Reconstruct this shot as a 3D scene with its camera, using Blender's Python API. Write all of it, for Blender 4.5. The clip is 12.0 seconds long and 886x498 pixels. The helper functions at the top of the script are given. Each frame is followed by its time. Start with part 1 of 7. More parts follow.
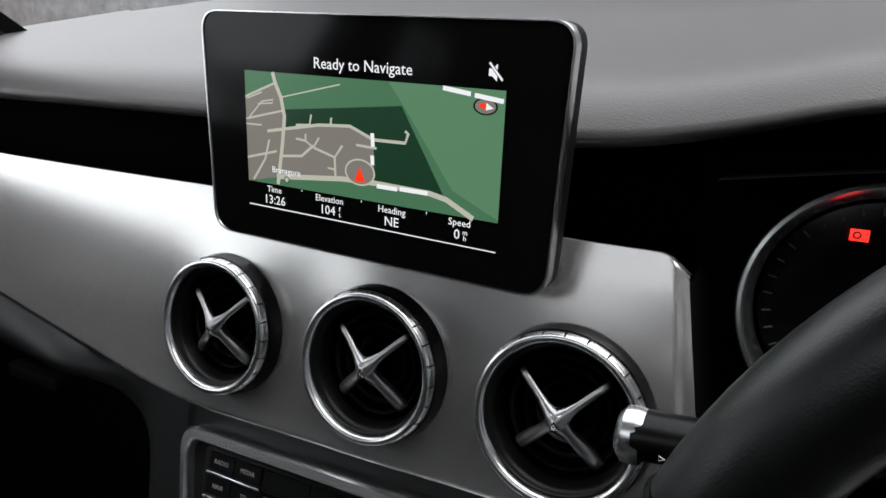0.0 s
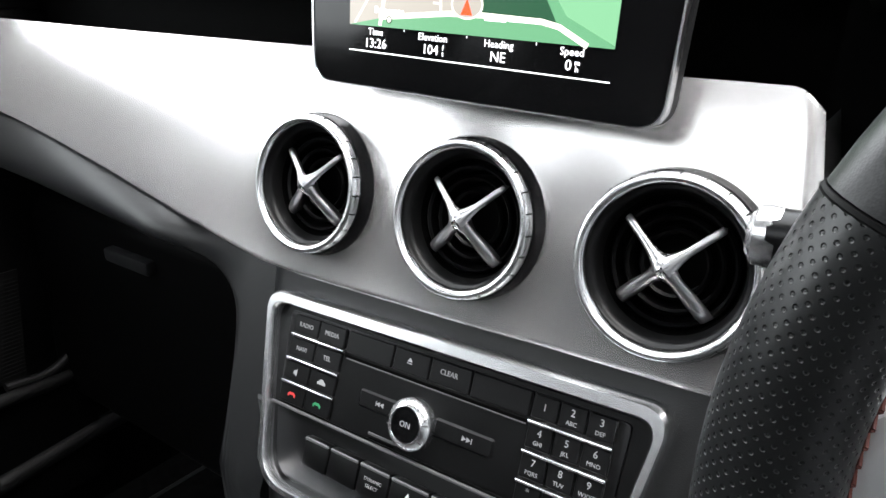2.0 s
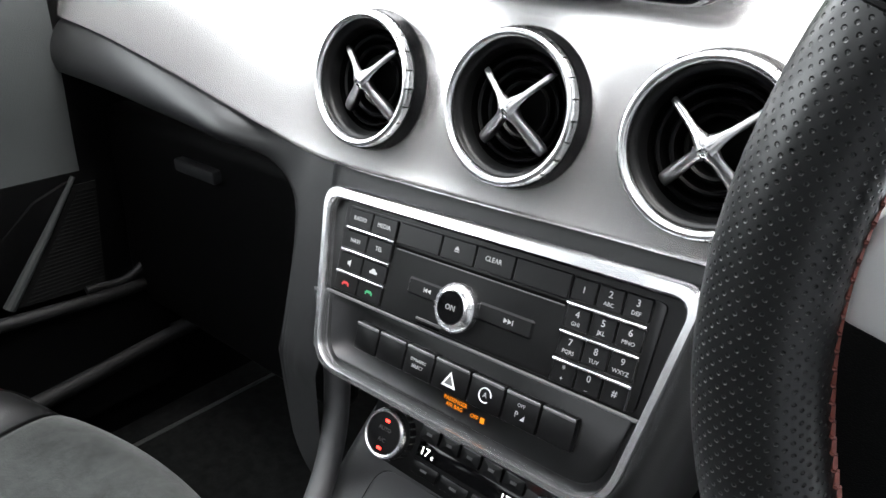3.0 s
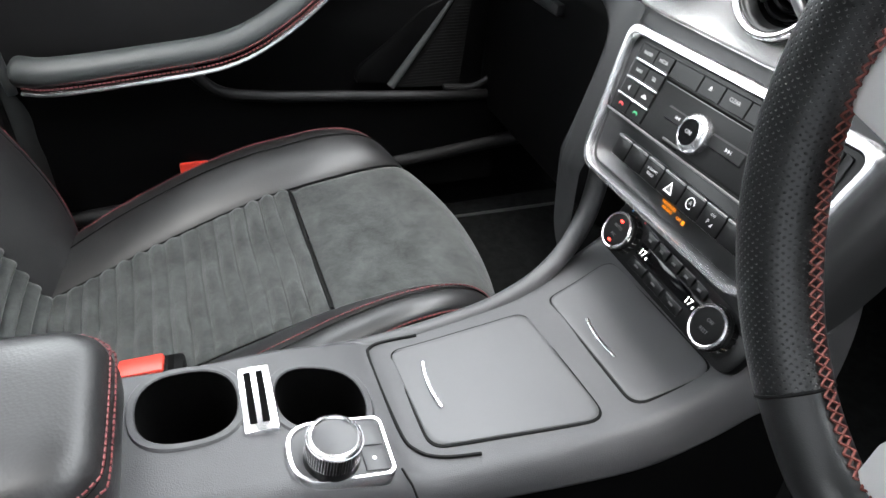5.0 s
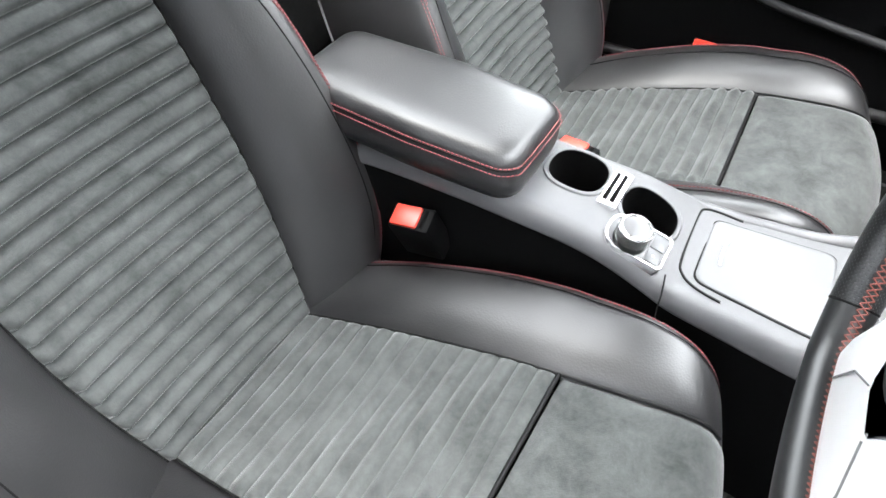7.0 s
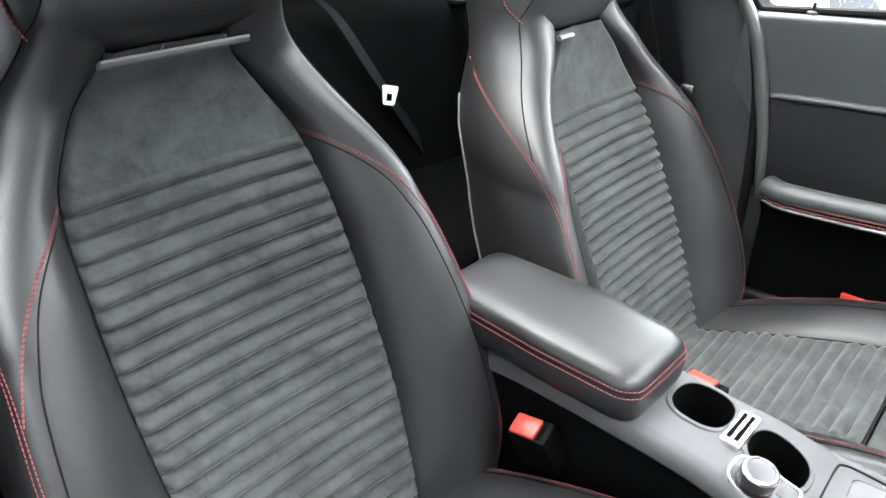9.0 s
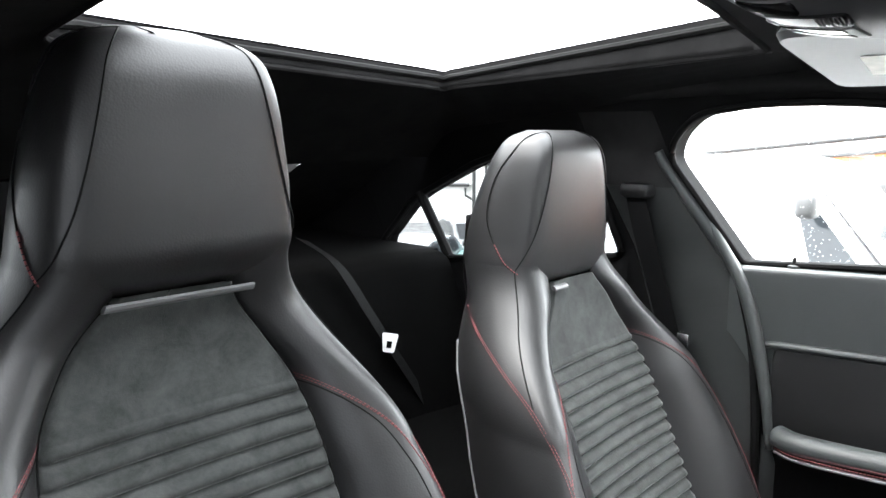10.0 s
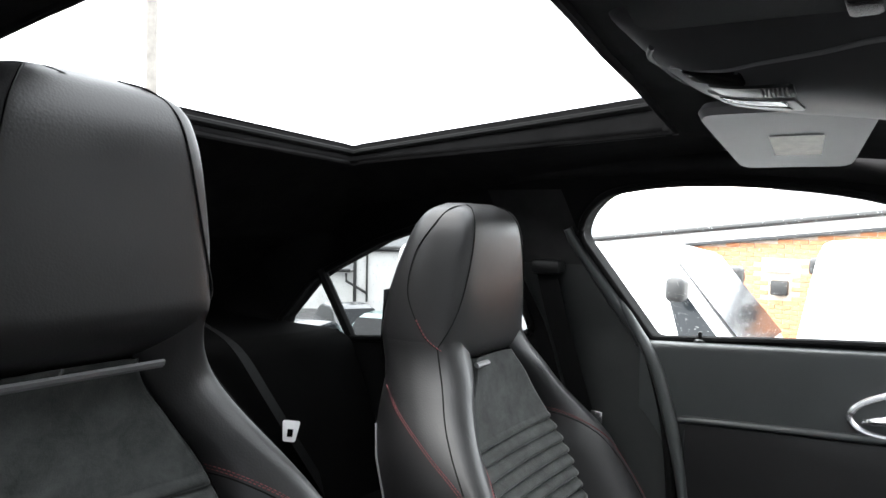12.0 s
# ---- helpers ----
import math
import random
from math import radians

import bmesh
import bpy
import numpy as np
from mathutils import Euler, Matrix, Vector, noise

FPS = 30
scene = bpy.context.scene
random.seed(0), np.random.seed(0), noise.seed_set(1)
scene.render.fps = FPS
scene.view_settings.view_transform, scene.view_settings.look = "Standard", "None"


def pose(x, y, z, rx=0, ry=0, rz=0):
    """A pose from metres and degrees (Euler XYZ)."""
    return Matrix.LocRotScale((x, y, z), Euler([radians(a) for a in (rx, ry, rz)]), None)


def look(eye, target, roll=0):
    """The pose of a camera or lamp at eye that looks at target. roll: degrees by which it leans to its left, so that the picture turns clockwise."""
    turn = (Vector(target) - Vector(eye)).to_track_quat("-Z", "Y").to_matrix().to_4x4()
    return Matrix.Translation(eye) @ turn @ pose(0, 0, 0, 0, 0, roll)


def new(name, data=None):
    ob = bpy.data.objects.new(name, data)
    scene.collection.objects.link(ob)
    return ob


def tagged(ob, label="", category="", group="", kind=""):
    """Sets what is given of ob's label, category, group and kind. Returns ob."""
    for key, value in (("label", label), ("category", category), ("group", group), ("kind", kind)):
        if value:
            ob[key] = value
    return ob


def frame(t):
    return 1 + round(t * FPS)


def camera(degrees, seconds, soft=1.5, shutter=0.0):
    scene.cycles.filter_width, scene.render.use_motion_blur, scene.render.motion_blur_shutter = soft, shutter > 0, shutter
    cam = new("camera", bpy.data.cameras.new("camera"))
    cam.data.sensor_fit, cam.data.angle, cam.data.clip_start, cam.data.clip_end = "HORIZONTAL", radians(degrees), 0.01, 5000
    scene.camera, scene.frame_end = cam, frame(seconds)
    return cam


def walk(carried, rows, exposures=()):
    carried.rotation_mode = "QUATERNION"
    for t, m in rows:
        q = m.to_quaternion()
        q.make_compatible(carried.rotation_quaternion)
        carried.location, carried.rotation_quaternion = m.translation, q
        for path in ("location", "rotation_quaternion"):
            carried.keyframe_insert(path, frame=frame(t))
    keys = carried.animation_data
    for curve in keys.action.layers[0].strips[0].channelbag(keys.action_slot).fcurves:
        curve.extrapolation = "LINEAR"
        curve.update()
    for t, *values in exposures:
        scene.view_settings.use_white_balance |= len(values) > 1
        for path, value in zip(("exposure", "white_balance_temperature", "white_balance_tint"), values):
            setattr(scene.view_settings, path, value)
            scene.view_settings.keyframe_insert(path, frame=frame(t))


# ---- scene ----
cam = camera(64.9, 12.0)
PATH = [
    (0, (0.211, -0.289, 1.09), (-0.704, 1.376, 0.465), -0.1),
    (0.5, (0.199, -0.289, 1.092), (-0.803, 1.328, 0.475), 0.3),
    (1, (0.194, -0.294, 1.079), (-0.831, 1.307, 0.455), 0.7),
    (1.5, (0.198, -0.297, 1.044), (-0.853, 1.27, 0.382), 0.8),
    (2, (0.202, -0.304, 1.022), (-0.865, 1.234, 0.317), 1.0),
    (2.5, (0.21, -0.314, 1.005), (-0.885, 1.167, 0.226), 1.0),
    (2.7, (0.216, -0.316, 1.001), (-0.905, 1.131, 0.196), 0.8),
    (4.3, (0.294, -0.376, 0.976), (-1.119, 0.6, -0.05), 2.0),
    (4.5, (0.316, -0.382, 0.981), (-1.142, 0.486, -0.077), 2.4),
    (5, (0.388, -0.377, 1.015), (-1.135, 0.187, -0.153), 2.8),
    (5.5, (0.444, -0.353, 1.039), (-1.092, -0.11, -0.219), 3.4),
    (6, (0.517, -0.317, 1.087), (-0.926, -0.534, -0.28), 2.6),
    (6.5, (0.591, -0.276, 1.139), (-0.704, -0.811, -0.289), 1.9),
    (6.7, (0.62, -0.268, 1.152), (-0.627, -0.856, -0.297), 2.1),
    (8.3, (0.677, -0.216, 1.194), (-0.399, -1.223, -0.158), -0.1),
    (8.5, (0.68, -0.213, 1.192), (-0.456, -1.29, -0.053), -0.0),
    (9, (0.683, -0.214, 1.195), (-0.572, -1.42, 0.21), 0.1),
    (9.5, (0.681, -0.216, 1.192), (-0.675, -1.521, 0.516), 0.2),
    (10, (0.678, -0.213, 1.189), (-0.742, -1.585, 0.869), 0.3),
    (10.5, (0.685, -0.214, 1.179), (-0.753, -1.605, 1.207), 0.4),
    (11, (0.692, -0.223, 1.168), (-0.744, -1.607, 1.317), 0.4),
    (11.5, (0.69, -0.25, 1.163), (-0.77, -1.612, 1.284), 0.4),
    (12, (0.683, -0.292, 1.164), (-0.969, -1.416, 1.094), 1.3),
]
EXPOSURES = [(0, 0.15), (0.5, 0.0), (1, 0.0), (1.5, 0.8), (2.0, 2.1), (2.5, 2.5), (4.5, 2.75), (5.0, 3.1), (5.5, 3.05), (6.0, 3.9), (6.5, 4.25), (8.5, 3.9), (9.5, 3.9), (10.0, 3.7), (10.5, 3.15), (11, 2.8), (12, 2.5)]
walk(cam, [(t, look(eye, target, roll)) for t, eye, target, roll in PATH], EXPOSURES)

# ---- world and light ----
world = bpy.data.worlds.new("world")
scene.world = world
world.use_nodes = True
wn = world.node_tree.nodes
wl = world.node_tree.links
sky = wn.new("ShaderNodeTexSky")
sky.sky_type = 'NISHITA'
sky.sun_disc = False
sky.sun_elevation = radians(65)
sky.sun_rotation = radians(127)
sky.air_density, sky.dust_density, sky.ozone_density = 1.0, 6.0, 1.0
mixer = wn.new("ShaderNodeMix")
mixer.data_type = 'RGBA'
mixer.inputs["Factor"].default_value = 0.85
mixer.inputs["B"].default_value = (16.0, 16.4, 17.0, 1)
wl.new(sky.outputs[0], mixer.inputs["A"])
wl.new(mixer.outputs["Result"], wn["Background"].inputs["Color"])
wn["Background"].inputs["Strength"].default_value = 0.15

sun = new("sun", bpy.data.lights.new("sun", 'SUN'))
sun.data.energy = 0.9
sun.data.angle = radians(60)
sun.data.color = (1.0, 0.97, 0.93)
sun.matrix_world = look((2.0, -1.5, 5.0), (0, 0, 0))


# ---- materials ----
def mat(name, color, rough=0.5, metal=0.0, grain=0.0, grain_scale=400.0, vary=0.0, vary_scale=12.0, rough_vary=0.0,
        bump_kind='NOISE', sheen=0.0, coat=0.0, spec=0.5, second=None):
    """A procedural surface: base colour with broad variation, fine relief, uneven gloss."""
    m = bpy.data.materials.new(name)
    m.use_nodes = True
    nt = m.node_tree
    n, l = nt.nodes, nt.links
    b = n["Principled BSDF"]
    b.inputs["Base Color"].default_value = (*color, 1)
    b.inputs["Roughness"].default_value = rough
    b.inputs["Metallic"].default_value = metal
    b.inputs["Specular IOR Level"].default_value = spec
    if sheen:
        b.inputs["Sheen Weight"].default_value = sheen
        b.inputs["Sheen Roughness"].default_value = 0.4
    if coat:
        b.inputs["Coat Weight"].default_value = coat
        b.inputs["Coat Roughness"].default_value = 0.05
    tc = n.new("ShaderNodeTexCoord")
    if vary:
        t = n.new("ShaderNodeTexNoise")
        t.inputs["Scale"].default_value = vary_scale
        t.inputs["Detail"].default_value = 6
        t.inputs["Roughness"].default_value = 0.65
        l.new(tc.outputs["Object"], t.inputs["Vector"])
        mx = n.new("ShaderNodeMix")
        mx.data_type = 'RGBA'
        c2 = second if second else tuple(min(1, c * (1 + 1.6 * vary)) for c in color)
        mx.inputs["A"].default_value = (*[c * (1 - vary * 0.6) for c in color], 1)
        mx.inputs["B"].default_value = (*c2, 1)
        rmp = n.new("ShaderNodeMapRange")
        rmp.inputs["From Min"].default_value, rmp.inputs["From Max"].default_value = 0.3, 0.7
        l.new(t.outputs["Fac"], rmp.inputs["Value"])
        l.new(rmp.outputs["Result"], mx.inputs["Factor"])
        l.new(mx.outputs["Result"], b.inputs["Base Color"])
        if rough_vary:
            r2 = n.new("ShaderNodeMapRange")
            r2.inputs["From Min"].default_value, r2.inputs["From Max"].default_value = 0.3, 0.7
            r2.inputs["To Min"].default_value, r2.inputs["To Max"].default_value = rough - rough_vary, rough + rough_vary
            l.new(t.outputs["Fac"], r2.inputs["Value"])
            l.new(r2.outputs["Result"], b.inputs["Roughness"])
    if grain:
        if bump_kind == 'VORONOI':
            g = n.new("ShaderNodeTexVoronoi")
            out = g.outputs["Distance"]
        else:
            g = n.new("ShaderNodeTexNoise")
            g.inputs["Detail"].default_value = 4
            out = g.outputs["Fac"]
        g.inputs["Scale"].default_value = grain_scale
        l.new(tc.outputs["Object"], g.inputs["Vector"])
        bp = n.new("ShaderNodeBump")
        bp.inputs["Strength"].default_value = grain
        bp.inputs["Distance"].default_value = 0.001
        l.new(out, bp.inputs["Height"])
        l.new(bp.outputs["Normal"], b.inputs["Normal"])
    return m


def glow(name, color, strength):
    m = bpy.data.materials.new(name)
    m.use_nodes = True
    b = m.node_tree.nodes["Principled BSDF"]
    b.inputs["Base Color"].default_value = (*[c * 0.1 for c in color], 1)
    b.inputs["Emission Color"].default_value = (*color, 1)
    b.inputs["Emission Strength"].default_value = strength
    b.inputs["Roughness"].default_value = 0.25
    return m


LEATHER = mat("black_leather", (0.0078, 0.0076, 0.0079), 0.41, grain=0.11, grain_scale=430, bump_kind='VORONOI', vary=0.25, vary_scale=9, rough_vary=0.06, spec=0.52)
SUEDE = mat("grey_suede", (0.031, 0.0328, 0.0320), 0.95, grain=0.45, grain_scale=700, vary=0.50, vary_scale=21, sheen=0.22, spec=0.05)
for node in SUEDE.node_tree.nodes:
    if node.type == 'TEX_NOISE' and node.inputs["Scale"].default_value < 100:
        node.inputs["Distortion"].default_value = 0.25
        node.inputs["Roughness"].default_value = 0.75
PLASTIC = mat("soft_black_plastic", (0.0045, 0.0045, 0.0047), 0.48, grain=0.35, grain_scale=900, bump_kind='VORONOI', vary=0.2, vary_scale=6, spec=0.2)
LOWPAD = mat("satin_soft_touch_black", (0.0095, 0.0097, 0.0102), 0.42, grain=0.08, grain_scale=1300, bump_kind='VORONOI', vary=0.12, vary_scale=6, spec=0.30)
# near-zero base: the shade low in the cabin is put into this colour
HARD = mat("shaded_black_plastic", (0.0012, 0.0012, 0.0013), 0.55, grain=0.3, grain_scale=900, vary=0.2, vary_scale=8, spec=0.06)
# black pad with a raised base that stands for light from the windscreen
DASH = mat("lit_grained_dash_pad", (0.080, 0.074, 0.076), 0.40, grain=0.15, grain_scale=900, bump_kind='VORONOI', vary=0.06, vary_scale=5, spec=0.6)
DOORSKIN = mat("door_soft_trim", (0.038, 0.0415, 0.0415), 0.38, grain=0.25, grain_scale=800, bump_kind='VORONOI', vary=0.12, vary_scale=5)
GLOSS = mat("gloss_black", (0.003, 0.003, 0.0033), 0.10, spec=0.22)
BUTTONS = mat("satin_black_keys", (0.0028, 0.0028, 0.0030), 0.34, grain=0.05, grain_scale=900, vary=0.2, vary_scale=30, rough_vary=0.04, spec=0.22)
# stands for the shade inside gaps, slots and hollows
DARK = mat("recess_shade_black", (0.0010, 0.0010, 0.0010), 0.8, grain=0.2, grain_scale=300, spec=0.04)
ARMS = mat("dull_silver_arm", (0.50, 0.50, 0.51), 0.30, metal=1.0, vary=0.05, vary_scale=90)
TRIM = mat("satin_silver_trim", (0.66, 0.645, 0.64), 0.26, metal=0.86, vary=0.03, vary_scale=4)
CHROME = mat("satin_chrome", (0.86, 0.86, 0.87), 0.26, metal=1.0)
SILVER = mat("silver_paint", (0.66, 0.66, 0.66), 0.33, metal=0.45, vary=0.03, vary_scale=8)
WHEELRED = mat("dull_red_thread", (0.105, 0.026, 0.019), 0.7, vary=0.3, vary_scale=200)
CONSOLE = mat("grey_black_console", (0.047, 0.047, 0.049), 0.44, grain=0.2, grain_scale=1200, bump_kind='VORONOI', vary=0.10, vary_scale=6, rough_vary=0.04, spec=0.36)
LIDS = mat("satin_lid", (0.056, 0.056, 0.058), 0.40, grain=0.04, grain_scale=900, vary=0.05, vary_scale=9, rough_vary=0.02, spec=0.36)
LINER = mat("black_headliner", (0.0150, 0.0147, 0.0149), 0.95, grain=0.5, grain_scale=1200, vary=0.25, vary_scale=14, spec=0.03)
SIDETRIM = mat("black_side_trim", (0.0048, 0.0048, 0.0050), 0.8, grain=0.4, grain_scale=900, vary=0.25, vary_scale=9, spec=0.06)
PILLAR = mat("black_pillar_trim", (0.019, 0.0205, 0.0205), 0.6, grain=0.3, grain_scale=900, vary=0.2, vary_scale=7, spec=0.25)
CARPET = mat("black_carpet", (0.0075, 0.0078, 0.0078), 1.0, grain=1.0, grain_scale=900, vary=0.4, vary_scale=60, spec=0.0)
# black cloth darkened further: the rear cabin's shade is in the base colour
BENCH = mat("shaded_bench_cloth", (0.0014, 0.0014, 0.0014), 0.9, grain=0.5, grain_scale=900, vary=0.3, vary_scale=12, spec=0.04)
RED = mat("red_thread", (0.115, 0.024, 0.026), 0.7, vary=0.3, vary_scale=200)
BUCKLE = mat("red_button", (0.42, 0.030, 0.018), 0.4, vary=0.1, vary_scale=60)
SEAM = mat("black_seam", (0.0025, 0.0025, 0.0025), 0.7, vary=0.2, vary_scale=50, spec=0.15)
BELT = mat("black_woven_fabric", (0.0028, 0.0028, 0.0030), 0.7, grain=0.6, grain_scale=1500, vary=0.2, vary_scale=80, spec=0.12)
PLATE = mat("bright_metal", (0.8, 0.8, 0.8), 0.25, metal=1.0, vary=0.1, vary_scale=40)
GREYPL = mat("grey_plastic", (0.085, 0.085, 0.086), 0.45, grain=0.2, grain_scale=800, vary=0.1, vary_scale=10)
SHELL = mat("satin_overhead_shell", (0.030, 0.030, 0.031), 0.55, grain=0.15, grain_scale=900, vary=0.1, vary_scale=8, spec=0.22)
PAPER = mat("paper_label", (0.80, 0.78, 0.70), 0.6, vary=0.12, vary_scale=60)
WHITE = mat("white_print", (0.72, 0.72, 0.72), 0.5, vary=0.05, vary_scale=90)
PRINT = mat("grey_key_print", (0.36, 0.36, 0.36), 0.5, vary=0.1, vary_scale=120)
REDMARK = glow("red_indicator", (1.0, 0.03, 0.02), 1.4)
AMBER = glow("amber_letters", (1.0, 0.30, 0.015), 0.22)
DIGIT = glow("pale_digits", (0.9, 0.92, 0.85), 0.9)


def glass_mat(name, tint=(1, 1, 1), rough=0.0):
    m = bpy.data.materials.new(name)
    m.use_nodes = True
    n, l = m.node_tree.nodes, m.node_tree.links
    b = n["Principled BSDF"]
    b.inputs["Base Color"].default_value = (*tint, 1)
    b.inputs["Transmission Weight"].default_value = 1.0
    b.inputs["Roughness"].default_value = rough
    b.inputs["IOR"].default_value = 1.004
    return m


GLASS = glass_mat("car_glass", (0.97, 1.0, 0.99))
SIDEGLASS = glass_mat("green_tinted_side_glass", (0.72, 0.765, 0.75))
TINT = mat("blackened_glass", (0.004, 0.004, 0.005), 0.05)
ROOFGLASS = glass_mat("tinted_roof_glass", (0.23, 0.24, 0.24))
PRIVACY = glass_mat("privacy_glass", (0.048, 0.052, 0.052))


# ---- builders ----
def finish(bm, name, material, sharp=35):
    bmesh.ops.recalc_face_normals(bm, faces=bm.faces)
    me = bpy.data.meshes.new(name)
    bm.to_mesh(me)
    bm.free()
    for p in me.polygons:
        p.use_smooth = True
    if sharp < 180:
        me.set_sharp_from_angle(angle=radians(sharp))
    me.materials.append(material)
    return me


def part(name, bm, material, parent=None, label="", sharp=35):
    ob = new(name, finish(bm, name, material, sharp))
    if parent is not None:
        ob.parent = parent
    if label:
        ob["label"] = label
    return ob


def thing(name, label, category, group="", at=(0, 0, 0), kind=""):
    ob = new(name)
    ob.location = at
    return tagged(ob, label, category, group, kind)


def grid(fn, nu, nv, close_u=False, bm=None):
    bm = bm or bmesh.new()
    rows = [[bm.verts.new(fn(i / (nu if close_u else nu - 1), j / (nv - 1))) for i in range(nu)] for j in range(nv)]
    for j in range(nv - 1):
        for i in range(nu if close_u else nu - 1):
            k = (i + 1) % nu
            bm.faces.new((rows[j][i], rows[j][k], rows[j + 1][k], rows[j + 1][i]))
    return bm


def lerp(a, b, k):
    return a + (b - a) * k


def table(rows, x):
    """Smooth interpolation in rows of (x, values...)."""
    if x <= rows[0][0]:
        return rows[0][1:]
    for i in range(len(rows) - 1):
        p, q = rows[i], rows[i + 1]
        if x <= q[0]:
            k = (x - p[0]) / (q[0] - p[0])
            out = []
            for c in range(1, len(p)):
                a = rows[i - 1] if i else p
                b = rows[i + 2] if i + 2 < len(rows) else q
                m0 = (q[c] - a[c]) / max(1e-6, q[0] - a[0]) * (q[0] - p[0])
                m1 = (b[c] - p[c]) / max(1e-6, b[0] - p[0]) * (q[0] - p[0])
                k2, k3 = k * k, k * k * k
                out.append((2 * k3 - 3 * k2 + 1) * p[c] + (k3 - 2 * k2 + k) * m0 + (3 * k2 - 2 * k3) * q[c] + (k3 - k2) * m1)
            return out
    return rows[-1][1:]


def rbox(x0, x1, y0, y1, z0, z1, r=0.004, seg=2, bm=None):
    own = bmesh.new()
    bmesh.ops.create_cube(own, size=1)
    for v in own.verts:
        v.co = Vector((lerp(x0, x1, v.co.x + 0.5), lerp(y0, y1, v.co.y + 0.5), lerp(z0, z1, v.co.z + 0.5)))
    if r > 0:
        r = min(r, 0.49 * min(abs(x1 - x0), abs(y1 - y0), abs(z1 - z0)))
        bmesh.ops.bevel(own, geom=list(own.edges), offset=r, segments=seg, affect='EDGES', profile=0.5)
    if bm is None:
        return own
    me = bpy.data.meshes.new("tmp")
    own.to_mesh(me)
    own.free()
    bm.from_mesh(me)
    bpy.data.meshes.remove(me)
    return bm


def tube(points, r, n=8, closed=False, bm=None, flat=1.0):
    """A sweep along points; r is a number or a function of 0..1."""
    bm = bm or bmesh.new()
    pts = [Vector(p) for p in points]
    m = len(pts)
    rings = []
    up = Vector((0.12, 0.2, 1)).normalized()
    for i, p in enumerate(pts):
        a = pts[(i - 1) % m] if closed or i else p
        b = pts[(i + 1) % m] if closed or i < m - 1 else p
        d = (b - a).normalized()
        s = d.cross(up)
        if s.length < 1e-3:
            s = d.cross(Vector((1, 0, 0)))
        s.normalize()
        w = s.cross(d)
        rr = r(i / max(1, m - 1)) if callable(r) else r
        rings.append([bm.verts.new(p + s * (rr * math.cos(2 * math.pi * k / n)) + w * (rr * flat * math.sin(2 * math.pi * k / n))) for k in range(n)])
    for i in range(m if closed else m - 1):
        a, b = rings[i], rings[(i + 1) % m]
        for k in range(n):
            bm.faces.new((a[k], a[(k + 1) % n], b[(k + 1) % n], b[k]))
    if not closed:
        bm.faces.new(rings[0][::-1])
        bm.faces.new(rings[-1])
    return bm


def spline(ctrl, n):
    """Points along a smooth curve through ctrl."""
    rows = [(i, *c) for i, c in enumerate(ctrl)]
    return [Vector(table(rows, (len(ctrl) - 1) * i / (n - 1))) for i in range(n)]


def stitches(ctrl, r=0.0009, pitch=0.006, fill=0.68, bm=None, lift=0.0):
    """A row of single thread stitches along a curve."""
    bm = bm or bmesh.new()
    pts = spline(ctrl, 160)
    length = [0.0]
    for a, b in zip(pts, pts[1:]):
        length.append(length[-1] + (b - a).length)

    def at(s):
        for i in range(len(pts) - 1):
            if length[i + 1] >= s:
                return pts[i].lerp(pts[i + 1], (s - length[i]) / max(1e-9, length[i + 1] - length[i]))
        return pts[-1]
    s = 0.0
    while s + pitch * fill < length[-1]:
        tube([at(s), at(s + pitch * fill)], r, 5, bm=bm)
        s += pitch
    return bm


def lathe(profile, n=48, bm=None):
    """Revolve (radius, height) round the local z axis."""
    bm = bm or bmesh.new()
    rings = []
    for r, h in profile:
        if r < 1e-6:
            rings.append([bm.verts.new((0, 0, h))])
        else:
            rings.append([bm.verts.new((r * math.cos(2 * math.pi * k / n), r * math.sin(2 * math.pi * k / n), h)) for k in range(n)])
    for a, b in zip(rings, rings[1:]):
        for k in range(n):
            q = (k + 1) % n
            if len(a) == 1:
                bm.faces.new((a[0], b[k], b[q]))
            elif len(b) == 1:
                bm.faces.new((a[k], a[q], b[0]))
            else:
                bm.faces.new((a[k], a[q], b[q], b[k]))
    return bm


def rounded(corners, r, seg=6):
    """A 2D outline with rounded corners; r is one radius or one per corner."""
    out = []
    n = len(corners)
    for i in range(n):
        p, a, b = Vector(corners[i]), Vector(corners[i - 1]), Vector(corners[(i + 1) % n])
        ri = r[i] if isinstance(r, (list, tuple)) else r
        u, w = (a - p).normalized(), (b - p).normalized()
        ang = u.angle(w)
        d = min(ri / math.tan(ang / 2), 0.49 * min((a - p).length, (b - p).length))
        s, e = p + u * d, p + w * d
        for k in range(seg + 1):
            t = k / seg
            out.append((1 - t) ** 2 * s + 2 * t * (1 - t) * p + t * t * e)
    return out


